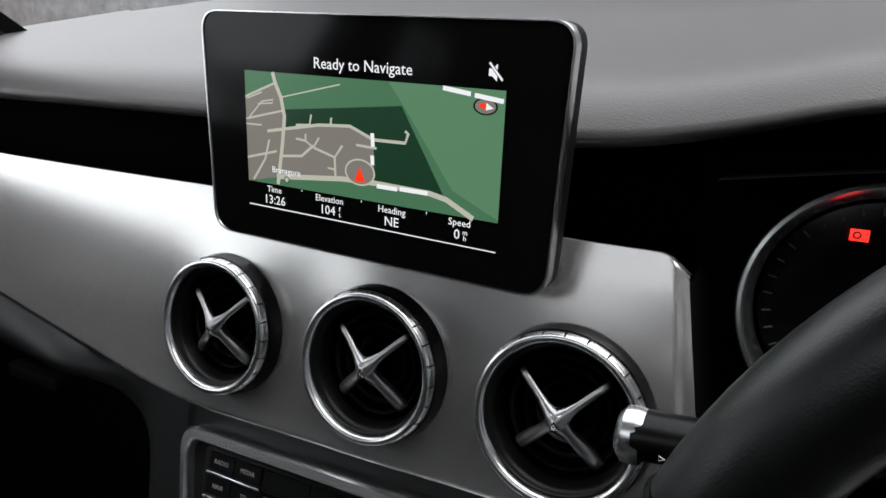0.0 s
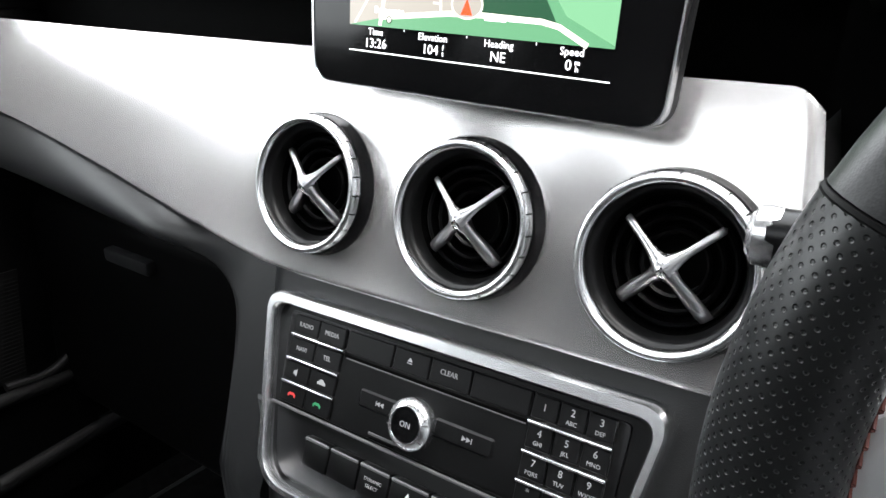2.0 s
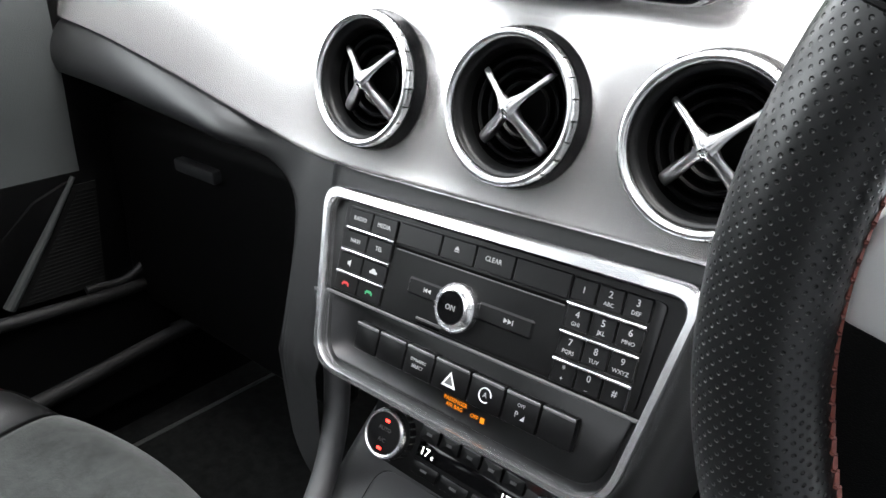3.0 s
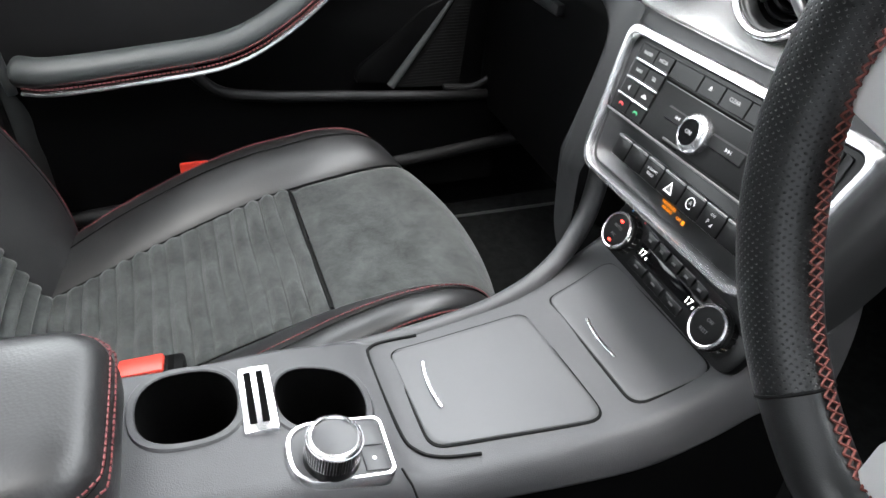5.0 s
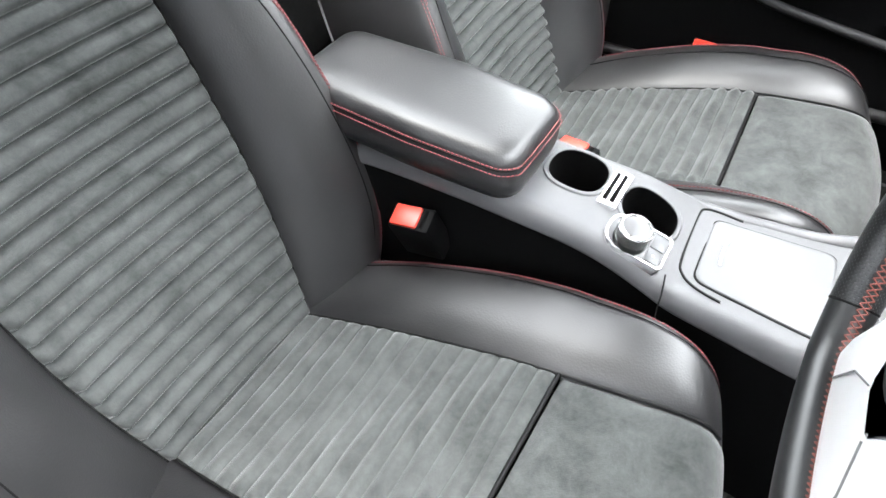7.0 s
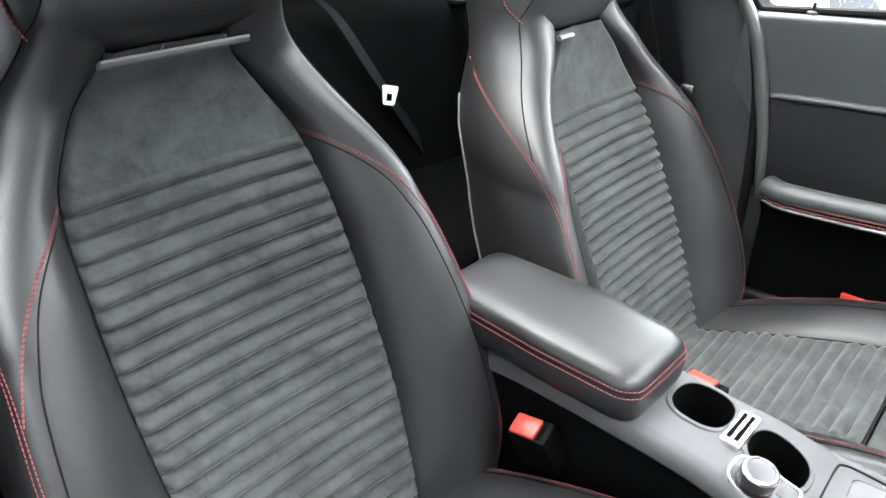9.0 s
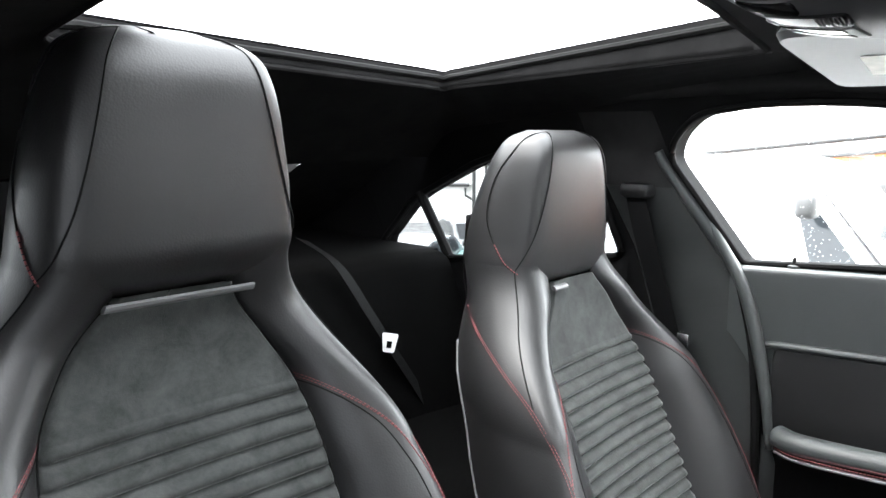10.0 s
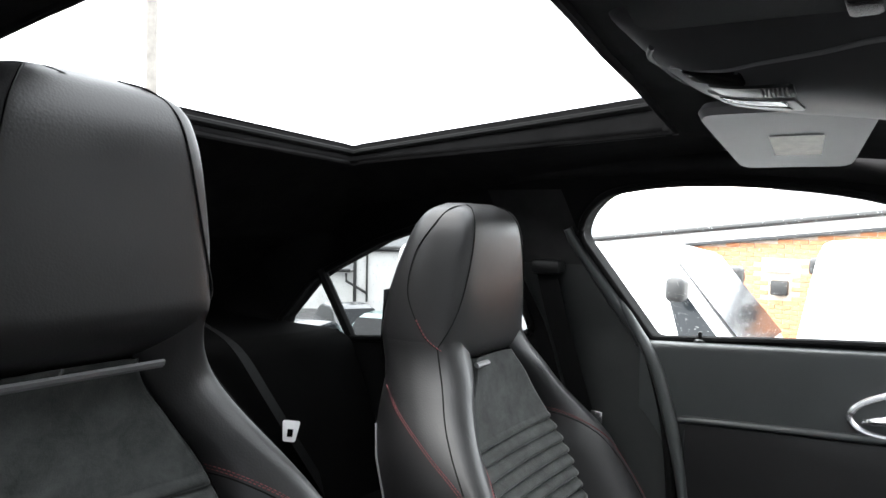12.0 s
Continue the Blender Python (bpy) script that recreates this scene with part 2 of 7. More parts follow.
def plate(outline, h0, h1, bevel=0.0, bm=None, crown=0.0):
    """A flat body from a 2D outline, from height h0 to h1, with a bevelled top edge."""
    bm = bm or bmesh.new()
    c = sum((Vector(p) for p in outline), Vector((0, 0))) / len(outline)

    def ring(inset, h):
        vs = []
        for p in outline:
            d = (c - Vector(p))
            q = Vector(p) + d.normalized() * min(inset, d.length * 0.9)
            vs.append(bm.verts.new((q.x, q.y, h)))
        return vs
    rings = [ring(0, h0), ring(0, h1 - bevel)] + ([ring(bevel * 0.3, h1 - bevel * 0.3), ring(bevel, h1)] if bevel else [])
    n = len(outline)
    for a, b in zip(rings, rings[1:]):
        for k in range(n):
            bm.faces.new((a[k], a[(k + 1) % n], b[(k + 1) % n], b[k]))
    bm.faces.new(rings[0][::-1])
    if crown:
        top = bm.verts.new((c.x, c.y, h1 + crown))
        for k in range(n):
            bm.faces.new((rings[-1][k], rings[-1][(k + 1) % n], top))
    else:
        bm.faces.new(rings[-1])
    return bm


def frame_ring(outer, inner, h0, h1, bevel=0.001, bm=None):
    """A raised frame between two outlines with the same number of points."""
    bm = bm or bmesh.new()
    n = len(outer)

    def ring(k, h):
        return [bm.verts.new((*Vector(o).lerp(Vector(i), k), h)) for o, i in zip(outer, inner)]
    rings = [ring(0, h0), ring(0, h1 - bevel), ring(0.2, h1), ring(0.8, h1), ring(1, h1 - bevel), ring(1, h0)]
    for a, b in zip(rings, rings[1:] + rings[:1]):
        for k in range(n):
            bm.faces.new((a[k], a[(k + 1) % n], b[(k + 1) % n], b[k]))
    return bm


def moved(bm, m):
    bm.transform(m)
    return bm


def letters(text, size, m, material, name="lettering", parent=None, depth=0.0002, align='CENTER', label=""):
    cu = bpy.data.curves.new(name, 'FONT')
    cu.body, cu.size, cu.extrude, cu.align_x, cu.align_y = text, size, depth, align, 'CENTER'
    cu.resolution_u = 2
    tmp = new("tmp", cu)
    me = bpy.data.meshes.new_from_object(tmp.evaluated_get(bpy.context.evaluated_depsgraph_get()))
    bpy.data.objects.remove(tmp)
    bpy.data.curves.remove(cu)
    me.transform(m)
    me.materials.clear()
    me.materials.append(material)
    ob = new(name, me)
    if parent is not None:
        ob.parent = parent
    if label:
        ob["label"] = label
    return ob


def facing(origin, lean, turn=0):
    """A frame whose local x runs to the car's right, y up the surface and z out of it towards the rear; lean: degrees by which its top tips forwards."""
    return pose(*origin, 90 - lean, 0, turn)


# ---- the car's shell ----
def side_x(z):
    """How far out the body side stands at a height, the glass leaning in above the sill."""
    return 0.70 if z < 0.95 else 0.70 - 0.33 * (z - 0.95)


def roof_z(x, y):
    zc = table([(-2.3, 0.98), (-1.9, 1.12), (-1.6, 1.235), (-1.25, 1.335), (-0.95, 1.375), (-0.65, 1.383), (-0.45, 1.372), (-0.25, 1.342), (-0.15, 1.315)], y)[0]
    return zc - 0.17 * x * x - 0.15 * x ** 4


FRONT_CORNERS = [(-0.855, 1.150), (-0.835, 1.195), (-0.79, 1.232), (-0.68, 1.248), (-0.54, 1.248), (-0.36, 1.228), (-0.20, 1.175), (0.0, 1.095), (0.09, 1.048), (0.0, 0.994), (-0.35, 0.980), (-0.722, 0.947)]
FRONT_R = [0.10, 0.05, 0.10, 0.3, 0.3, 0.3, 0.3, 0.3, 0.02, 0.3, 0.3, 0.012]
REAR_WIN = [(-1.80, 0.83), (-1.78, 0.89), (-1.655, 1.0), (-1.585, 1.035), (-1.38, 1.12), (-1.235, 1.162), (-1.11, 1.185), (-1.045, 1.16), (-0.985, 0.928), (-1.42, 0.87)]



def window_outline(corners, r):
    def fillet(i):
        p, a, b = Vector(corners[i]), Vector(corners[i - 1]), Vector(corners[(i + 1) % len(corners)])
        d = min(r[i], 0.45 * (a - p).length, 0.45 * (b - p).length)
        s, e = p + (a - p).normalized() * d, p + (b - p).normalized() * d
        return [tuple((1 - t) ** 2 * s + 2 * t * (1 - t) * p + t * t * e) for t in (0, 0.25, 0.5, 0.75, 1)]
    return [q for i in range(len(corners)) for q in fillet(i)]


FRONT_WIN = window_outline(FRONT_CORNERS, FRONT_R)

DOORWAY = [(-0.70, 0.36), (-0.74, 0.70), (-0.80, 0.95), (-0.86, 1.12), (-0.84, 1.205), (-0.79, 1.245), (-0.68, 1.262), (-0.50, 1.264), (-0.30, 1.254), (-0.12, 1.228), (0.06, 1.150), (0.26, 1.015), (0.32, 0.80), (0.24, 0.45), (0.10, 0.36)]


def side_wall(sign, name, label):
    bm = bmesh.new()
    outer = [(-2.2, 0.28), (-2.2, 1.05), (-1.9, 1.18), (-1.6, 1.24), (-1.3, 1.27), (-0.9, 1.30), (-0.5, 1.30), (-0.25, 1.285), (-0.08, 1.255), (0.09, 1.18), (0.32, 1.03), (0.62, 0.98), (0.62, 0.28)]
    front = FRONT_WIN if sign < 0 else DOORWAY
    loops = [outer, [Vector(p) for p in front] if sign < 0 else rounded(front, 0.02, 3), rounded(REAR_WIN, 0.02, 3)]
    edges = []
    for lp in loops:
        vs = [bm.verts.new((0, p[0], p[1])) for p in lp]
        edges += [bm.edges.new((vs[i], vs[(i + 1) % len(vs)])) for i in range(len(vs))]
    bmesh.ops.triangle_fill(bm, use_beauty=True, use_dissolve=False, edges=edges, normal=(1, 0, 0))
    bmesh.ops.subdivide_edges(bm, edges=[e for e in bm.edges if e.calc_length() > 0.25], cuts=2)
    for v in bm.verts:
        v.co.x = sign * side_x(v.co.z)
    geo = bmesh.ops.extrude_face_region(bm, geom=list(bm.faces))
    bmesh.ops.translate(bm, vec=(sign * 0.05, 0, 0), verts=[v for v in geo["geom"] if isinstance(v, bmesh.types.BMVert)])
    return tagged(part(name, bm, SIDETRIM, sharp=30), label, "wall", kind="structure")


side_wall(-1, "wall_left", "black trimmed inner side of the car body with window openings")
side_wall(1, "wall_right", "black trimmed inner side of the car body with an open doorway")

# floor
bm = rbox(-0.76, 0.76, -2.2, 0.62, 0.24, 0.29, 0.0)
tagged(part("floor", bm, CARPET), "black carpeted car floor", "floor", kind="structure")
bm = rbox(-0.76, 0.76, 0.60, 0.66, 0.24, 1.0, 0.0)
tagged(part("wall_front", bm, CARPET), "black carpeted bulkhead of the footwell", "wall", kind="structure")
bm = rbox(-0.76, 0.76, -2.26, -2.2, 0.24, 0.95, 0.0)
tagged(part("wall_rear", bm, LINER), "black trimmed rear bulkhead", "wall", kind="structure")

# footwell: floor mat with a bound edge, sill cover
mat_out = rounded([(-0.615, -0.15), (-0.19, -0.15), (-0.20, 0.40), (-0.60, 0.40)], 0.05, 6)
floor_mat = thing("floor_mat", "black carpet mat with a bound edge in the passenger footwell", "floor mat")
part("carpet", plate(mat_out, 0.29, 0.318, 0.006), CARPET, floor_mat)
part("binding", tube([(p.x, p.y, 0.317) for p in mat_out], 0.004, 8, closed=True), PILLAR, floor_mat, "stitched black binding")
tagged(part("sill_cover", tube(spline([(-0.655, -0.70, 0.385), (-0.658, -0.35, 0.402), (-0.660, -0.06, 0.422), (-0.660, 0.077, 0.436), (-0.657, 0.17, 0.445), (-0.66, 0.27, 0.47)], 40), 0.013, 12), PLASTIC), "smooth black cover of the passenger door sill", "trim", kind="structure")
tagged(part("kick_panel", tube(spline([(-0.665, 0.0, 0.548), (-0.662, 0.055, 0.547), (-0.658, 0.094, 0.577), (-0.654, 0.126, 0.634), (-0.652, 0.14, 0.71)], 30), 0.006, 10), PLASTIC), "black edge of the footwell side panel", "trim", kind="structure")

# headliner with the sunroof opening
hole = rounded([(-0.434, -1.290), (0.368, -1.25), (0.350, -0.90), (0.402, -0.60), (0.408, -0.497), (0.341, -0.502), (0.238, -0.530), (0.103, -0.560), (-0.05, -0.590), (-0.20, -0.606), (-0.440, -0.622)],
               [0.02, 0.05, 0.5, 0.2, 0.06, 0.2, 0.3, 0.3, 0.3, 0.3, 0.02], 10)


def head_z(x, y):
    """The headliner's height: it dips towards the windscreen in front of the sunroof."""
    k = min(1, max(0, (y + 0.90) / 0.30))
    e = min(1, max(0, (0.56 - abs(x)) / 0.13))
    return roof_z(x, y) - 0.024 * k * k * (3 - 2 * k) * e * e * (3 - 2 * e)


NP = len(hole)


def headliner():
    bm = bmesh.new()
    c = Vector((0, -0.93))
    rings = []
    for k, drop in ((0.0, 0.036), (0.0, 0.008), (0.012, 0.0), (0.06, 0), (0.15, 0), (0.3, 0), (0.45, 0), (0.6, 0), (0.8, 0), (1.0, 0)):
        ring = []
        for p in hole:
            d = Vector(p) - c
            # reach of the outer rectangle along this direction
            lim = 0.60 + 0.10 * min(1, max(0, -d.y / 0.25))
            sx = (lim if d.x > 0 else -lim) / d.x if abs(d.x) > 1e-6 else 1e9
            ty = 0.80 if d.y > 0 else -1.40
            sy = ty / d.y if abs(d.y) > 1e-6 else 1e9
            q = c + d * lerp(1, min(sx, sy), k)
            ring.append(bm.verts.new((q.x, q.y, roof_z(q.x, q.y) + drop if drop > 0.01 else head_z(q.x, q.y) + drop)))
        rings.append(ring)
    for a, b in zip(rings, rings[1:]):
        for i in range(NP):
            bm.faces.new((a[i], a[(i + 1) % NP], b[(i + 1) % NP], b[i]))
    return bm


tagged(part("ceiling", headliner(), LINER, sharp=60), "black fabric car headliner round a glass sunroof", "ceiling", kind="structure")
sunroof = thing("sunroof", "panoramic glass sunroof with a black frame in the headliner", "sunroof")
part("seal", tube([(p.x, p.y, roof_z(p.x, p.y) + 0.020) for p in hole], 0.007, 8, closed=True), SEAM, sunroof, "black rubber seal")
part("frame", tube([(p.x * 1.02, -0.93 + (p.y + 0.93) * 1.02, head_z(p.x, p.y) - 0.001) for p in hole], 0.006, 8, closed=True), LINER, sunroof)
part("lip", tube([(p.x * 1.055, -0.93 + (p.y + 0.93) * 1.055, head_z(p.x * 1.055, p.y) - 0.0015) for p in hole[-3:] + hole[:11] + [Vector((0.16, -1.266))]], lambda t: 0.0003 + 0.0016 * min(1, (1 - t) * 9), 6), GREYPL, sunroof, "thin grey lip of the headliner")
bm = bmesh.new()
vs = [bm.verts.new((p.x, p.y, roof_z(p.x, p.y) + 0.034)) for p in hole]
bm.faces.new(vs)
pane = part("pane", bm, ROOFGLASS, sunroof, "tinted roof glass")

# pillars and roof rails inside
def pillar(name, pts, r, label):
    return tagged(part(name, tube(spline(pts, 24), r, 12, flat=0.6), PLASTIC), label, "pillar", kind="structure")


for s, nm in ((-1, "left"), (1, "right")):
    pillar("pillar_front_" + nm, [(s * 0.60, -0.25, 1.275), (s * 0.62, -0.05, 1.215), (s * 0.66, 0.14, 1.105), (s * 0.70, 0.34, 0.985)], 0.03, "black plastic windscreen pillar cover")


def b_pillar(s, v0, v1):
    """A broad cover that leans back with the door's rear edge, proud of the body side."""
    rows = [(0.0, -0.60, -0.80, 0.30), (0.2, -0.62, -0.84, 0.55), (0.45, -0.655, -0.90, 0.78), (0.62, -0.735, -0.955, 0.945), (0.8, -0.83, -1.01, 1.09), (1.0, -0.885, -1.055, 1.24)]

    def fn(u, v):
        yf, yr, z = table(rows, lerp(v0, v1, v))
        k = math.sin(math.pi * u) ** 0.55
        return (s * (side_x(z) - 0.001 - 0.035 * k * min(1, max(0, (1.24 - z) / 0.14))), lerp(yf, yr, u), z)
    return grid(fn, 17, 30)


for s, nm in ((-1, "left"), (1, "right")):
    tagged(part("pillar_middle_" + nm, b_pillar(s, 0.0, 0.80), PILLAR, sharp=60), "grained black plastic cover of the door pillar", "pillar", kind="structure")
    tagged(part("pillar_upper_" + nm, b_pillar(s, 0.80, 1.0), LINER, sharp=60), "black upper cover of the door pillar", "pillar", kind="structure")

for s, nm in ((-1, "left"), (1, "right")):
    bm = grid(lambda u, v: (s * lerp(0.42, 0.70, u), lerp(-1.45, -2.2, v), lerp(1.285, 0.93, v) - 0.06 * u), 6, 8)
    tagged(part("pillar_rear_" + nm, bm, LINER), "black rear pillar cover", "pillar", kind="structure")
# windscreen and rear window panes
for nm, y0, z0, y1, z1 in (("windscreen", 0.60, 1.0, -0.16, 1.31), ("rear_window", -1.62, 1.23, -2.2, 0.94)):
    bm = grid(lambda u, v, a=(y0, z0), b=(y1, z1): (lerp(-0.6, 0.6, u) * (1 if nm == "windscreen" else 0.75), lerp(a[0], b[0], v), lerp(a[1], b[1], v)), 2, 2)
    ob = tagged(part(nm, bm, GLASS if nm == "windscreen" else TINT), "clear raked windscreen glass" if nm == "windscreen" else "dark privacy glass of the rear window", "window", kind="structure")
    ob.visible_shadow = nm != "windscreen"


# ---- dashboard ----
dash = thing("dashboard", "black grained dashboard with a satin silver trim panel", "dashboard")


def pad(u, v):
    x = lerp(-0.72, 0.72, u)
    hood = table([(-0.72, 0.0), (0.08, 0.0), (0.128, 0.10), (0.173, 0.36), (0.207, 0.62), (0.232, 0.78), (0.30, 1.0), (0.48, 1.0), (0.60, 0.5), (0.72, 0.2)], x)[0]
    lip = 1.023 + 0.042 * hood
    y, z = table([(0, 0.16, 0.004), (0.12, 0.090, 0.000), (0.22, 0.067, 0.003), (0.30, 0.063, 0.011), (0.45, 0.095, 0.035), (0.65, 0.25, 0.058), (1.0, 0.70, 0.118)], v)
    return (x, y - 0.012 * hood + 0.05 * (x / 0.72) ** 2 * 0.3, lip + z * (1 + 0.0 * hood) - (0.02 * hood if v > 0.6 else 0.02 * hood * v / 0.6))


part("pad", grid(pad, 90, 30), DASH, dash, "soft grained upper pad, black lifted to grey for windscreen light", sharp=180)
# grille in the top of the pad by the windscreen
bm = bmesh.new()
for pts in ([(0.035, 0.215), (0.075, 0.219), (0.085, 0.318), (0.10, 0.47), (0.02, 0.47)], [(-0.22, 0.585), (0.01, 0.50), (0.02, 0.53), (-0.20, 0.62)]):
    bm.faces.new([bm.verts.new((x, y, 1.0645 + 0.091 * (y - 0.1))) for x, y in pts])
part("pad_grille", bm, SEAM, dash, "dark speaker grille in the pad")
# black sheet that paints the shade of the gap under the pad
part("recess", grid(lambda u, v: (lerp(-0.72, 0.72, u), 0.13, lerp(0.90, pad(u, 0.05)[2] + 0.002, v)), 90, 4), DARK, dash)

TRIM_LOW = [(-0.74, 0.898), (-0.55, 0.888), (-0.40, 0.871), (-0.30, 0.856), (-0.20, 0.840), (-0.16, 0.836), (-0.10, 0.836), (0, 0.838), (0.175, 0.843)]


def trim_y(x, z):
    y = table([(0.82, -0.004), (0.85, 0.006), (0.90, 0.017), (0.94, 0.0255), (0.965, 0.0322), (0.985, 0.0395)], z)[0]
    pods = sum(0.0045 * math.exp(-(((x - c) ** 2 + (z - 0.9) ** 2) / 0.052 ** 2) ** 1.5) for c in (-0.119, 0.0, 0.115))
    return y - pods + (0.10 * (x + 0.2) ** 2 if x < -0.2 else 0)


def trim(u, v):
    x = lerp(-0.74, 0.162, u)
    out = 0.014 * max(0, (x - 0.05) / 0.112)
    zl = table(TRIM_LOW, x)[0]
    zt = 0.984 - (0.010 * ((x - 0.148) / 0.014) ** 2.5 if x > 0.148 else 0)
    bend = 0.005 * ((x - 0.158) / 0.004) ** 2 if x > 0.158 else 0
    z = lerp(zl, zt, min(1, max(0, (v - 0.08) / 0.82)))
    xx = x + out * (0.984 - z) / 0.07
    yy = trim_y(x, z) + bend
    if v < 0.08:
        yy += 0.012 * (1 - v / 0.08)
    if v > 0.9:
        k = (v - 0.9) / 0.1
        yy += 0.010 * k
        z -= 0.003 * k
    return (xx, yy, z)


bm = grid(trim, 220, 70)
VENTS = ((-0.119, 0.0), (0.0, 0.0), (0.115, 0.0))
bmesh.ops.delete(bm, geom=[f for f in bm.faces if any((f.calc_center_median().x - vx) ** 2 + ((f.calc_center_median().z - 0.8977) / 0.98) ** 2 < 0.0415 ** 2 for vx, _ in VENTS)], context='FACES')
part("trim_panel", bm, TRIM, dash, "satin silver trim panel", sharp=60)
# right flank of the trim panel
part("flank", grid(lambda u, v: (0.1605 + 0.014 * (0.984 - lerp(0.843, 0.968, v)) / 0.07, trim_y(0.162, lerp(0.843, 0.972, v)) + 0.008 + 0.09 * u, lerp(0.843, 0.968, v)), 4, 8), PLASTIC, dash)

BAND = [(-0.76, 0.808), (-0.52, 0.818), (-0.40, 0.819), (-0.30, 0.819), (-0.245, 0.812), (-0.217, 0.79), (-0.199, 0.762), (-0.189, 0.72), (-0.181, 0.66), (-0.172, 0.60), (-0.135, 0.56)]


def stack_y(z):
    return -0.012 + 0.43 * (z - 0.80) + 0.010


def band(u, v):
    x = lerp(-0.76, -0.135, u)
    zt = table(TRIM_LOW, x)[0] - 0.001
    zb = table(BAND, x)[0]
    z = lerp(zt, zb, v)
    bul = 0.022 * math.sin(math.pi * min(1, v * 1.0)) ** 0.7
    back = 0.05 * max(0, v - 0.75) / 0.25
    y = trim_y(x, zt) + 0.006 - bul + back - 0.10 * max(0, zt - z - 0.06)
    k = min(1, max(0, (x + 0.30) / 0.11))
    return (x, lerp(y, stack_y(max(z, 0.68)) - 0.05 * x + 0.003, k * k * (3 - 2 * k)), z)


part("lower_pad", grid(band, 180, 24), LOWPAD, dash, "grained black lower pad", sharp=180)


def stack(u, v):
    z = lerp(0.845, 0.56, v)
    w = table([(0.56, 0.098), (0.64, 0.103), (0.675, 0.126), (0.70, 0.145), (0.76, 0.158), (0.82, 0.172), (0.85, 0.178)], z)[0]
    y = stack_y(z) if z > 0.70 else table([(0.56, 0.0), (0.62, -0.006), (0.66, -0.010), (0.685, -0.026), (0.70, stack_y(0.70))], z)[0]
    e = abs(2 * u - 1)
    fold = max(0, (e - 0.9) / 0.1)
    return ((2 * u - 1) * w - 0.004, y + 0.05 * fold ** 2 * (0.1 if u < 0.5 else 1) - 0.05 * (2 * u - 1) * w, z)


part("stack_panel", grid(stack, 60, 60), LOWPAD, dash, "black centre stack below the vents", sharp=180)
part("pad_lip", tube([Vector(band(k / 40 * 0.80, 1.0)) + Vector((0, -0.010, -0.003)) for k in range(41)], 0.0035, 8), LOWPAD, dash, "rounded lower lip of the pad")
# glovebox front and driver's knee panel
part("glovebox_lid", rbox(-0.70, -0.255, 0.075, 0.12, 0.50, 0.785, 0.02, 4), HARD, dash, "black glovebox lid with footwell shade in its colour")
part("glovebox_latch", rbox(-0.503, -0.423, 0.064, 0.08, 0.736, 0.752, 0.004, 2), LOWPAD, dash)
part("knee_panel", grid(lambda u, v: (lerp(0.17, 0.72, u), lerp(0.06, 0.16, v), lerp(0.84, 0.50, v)), 12, 8), PLASTIC, dash)
# black sheet that paints the shade behind the steering wheel
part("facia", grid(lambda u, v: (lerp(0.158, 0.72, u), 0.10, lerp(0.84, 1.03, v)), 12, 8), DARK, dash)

# ---- screen ----
screen = thing("display_screen", "free-standing navigation display with a glossy black face", "display")
SM = facing((0.0, 0.008, 1.0285), 2) @ pose(0, 0, 0, 0, 0, -1.6)
face = rounded([(-0.1090, -0.0635), (0.1070, -0.0635), (0.1115, 0.0645), (-0.1115, 0.0645)], [0.014, 0.014, 0.012, 0.012], 8)
part("housing", moved(plate(face, -0.014, -0.001, 0.004), SM), PLASTIC, screen)
part("bezel", moved(frame_ring(face, [p * 0.985 for p in face], -0.006, 0.001, 0.0008), SM), CHROME, screen, "thin bright metal bezel")
part("face", moved(plate([p * 0.982 for p in face], -0.001, 0.0002), SM), GLOSS, screen, "glossy black glass face")
part("stand", moved(rbox(-0.05, 0.05, -0.060, -0.03, -0.045, -0.012, 0.006), SM), PLASTIC, screen)


# what the display shows: flat shapes that shine on their own
MAPGREEN = glow("map_green", (0.082, 0.215, 0.112), 0.66)
MAPLIGHT = glow("map_light_green", (0.125, 0.285, 0.155), 0.66)
MAPDARK = glow("map_dark_green", (0.012, 0.05, 0.024), 0.66)
MAPGREY = glow("map_grey", (0.26, 0.24, 0.21), 0.66)
MAPROAD = glow("map_road", (0.62, 0.62, 0.52), 0.66)
TEXT = glow("display_white", (0.75, 0.76, 0.78), 1.0)
MAPRED = glow("map_red", (0.9, 0.04, 0.01), 1.0)
W, H0, H1 = 0.0797, -0.0295, 0.0330


def mp(u, v):
    """A place on the map: u to the right, v down, each 0..1."""
    return (lerp(-W, W, u), lerp(H1, H0, v))


def flat(name, pts, h, material, label=""):
    bm = bmesh.new()
    bm.faces.new([bm.verts.new((p[0], p[1], h)) for p in pts])
    return part(name, moved(bm, SM), material, display, label)


display = new("picture")
display.parent = screen
display["label"] = "lit map picture"
flat("map_field", [mp(0, 0), mp(1, 0), mp(1, 1), mp(0, 1)], 0.0006, MAPGREEN, "green map field")
flat("map_meadow", [mp(0.60, 0), mp(1, 0), mp(1, 0.98), mp(0.84, 0.80), mp(0.66, 0.19)], 0.00065, MAPLIGHT)
flat("map_wood", [mp(0.17, 0.313), mp(0.65, 0.182), mp(0.812, 0.86), mp(0.55, 0.846), mp(0.179, 0.906)], 0.0007, MAPDARK, "dark green wood")
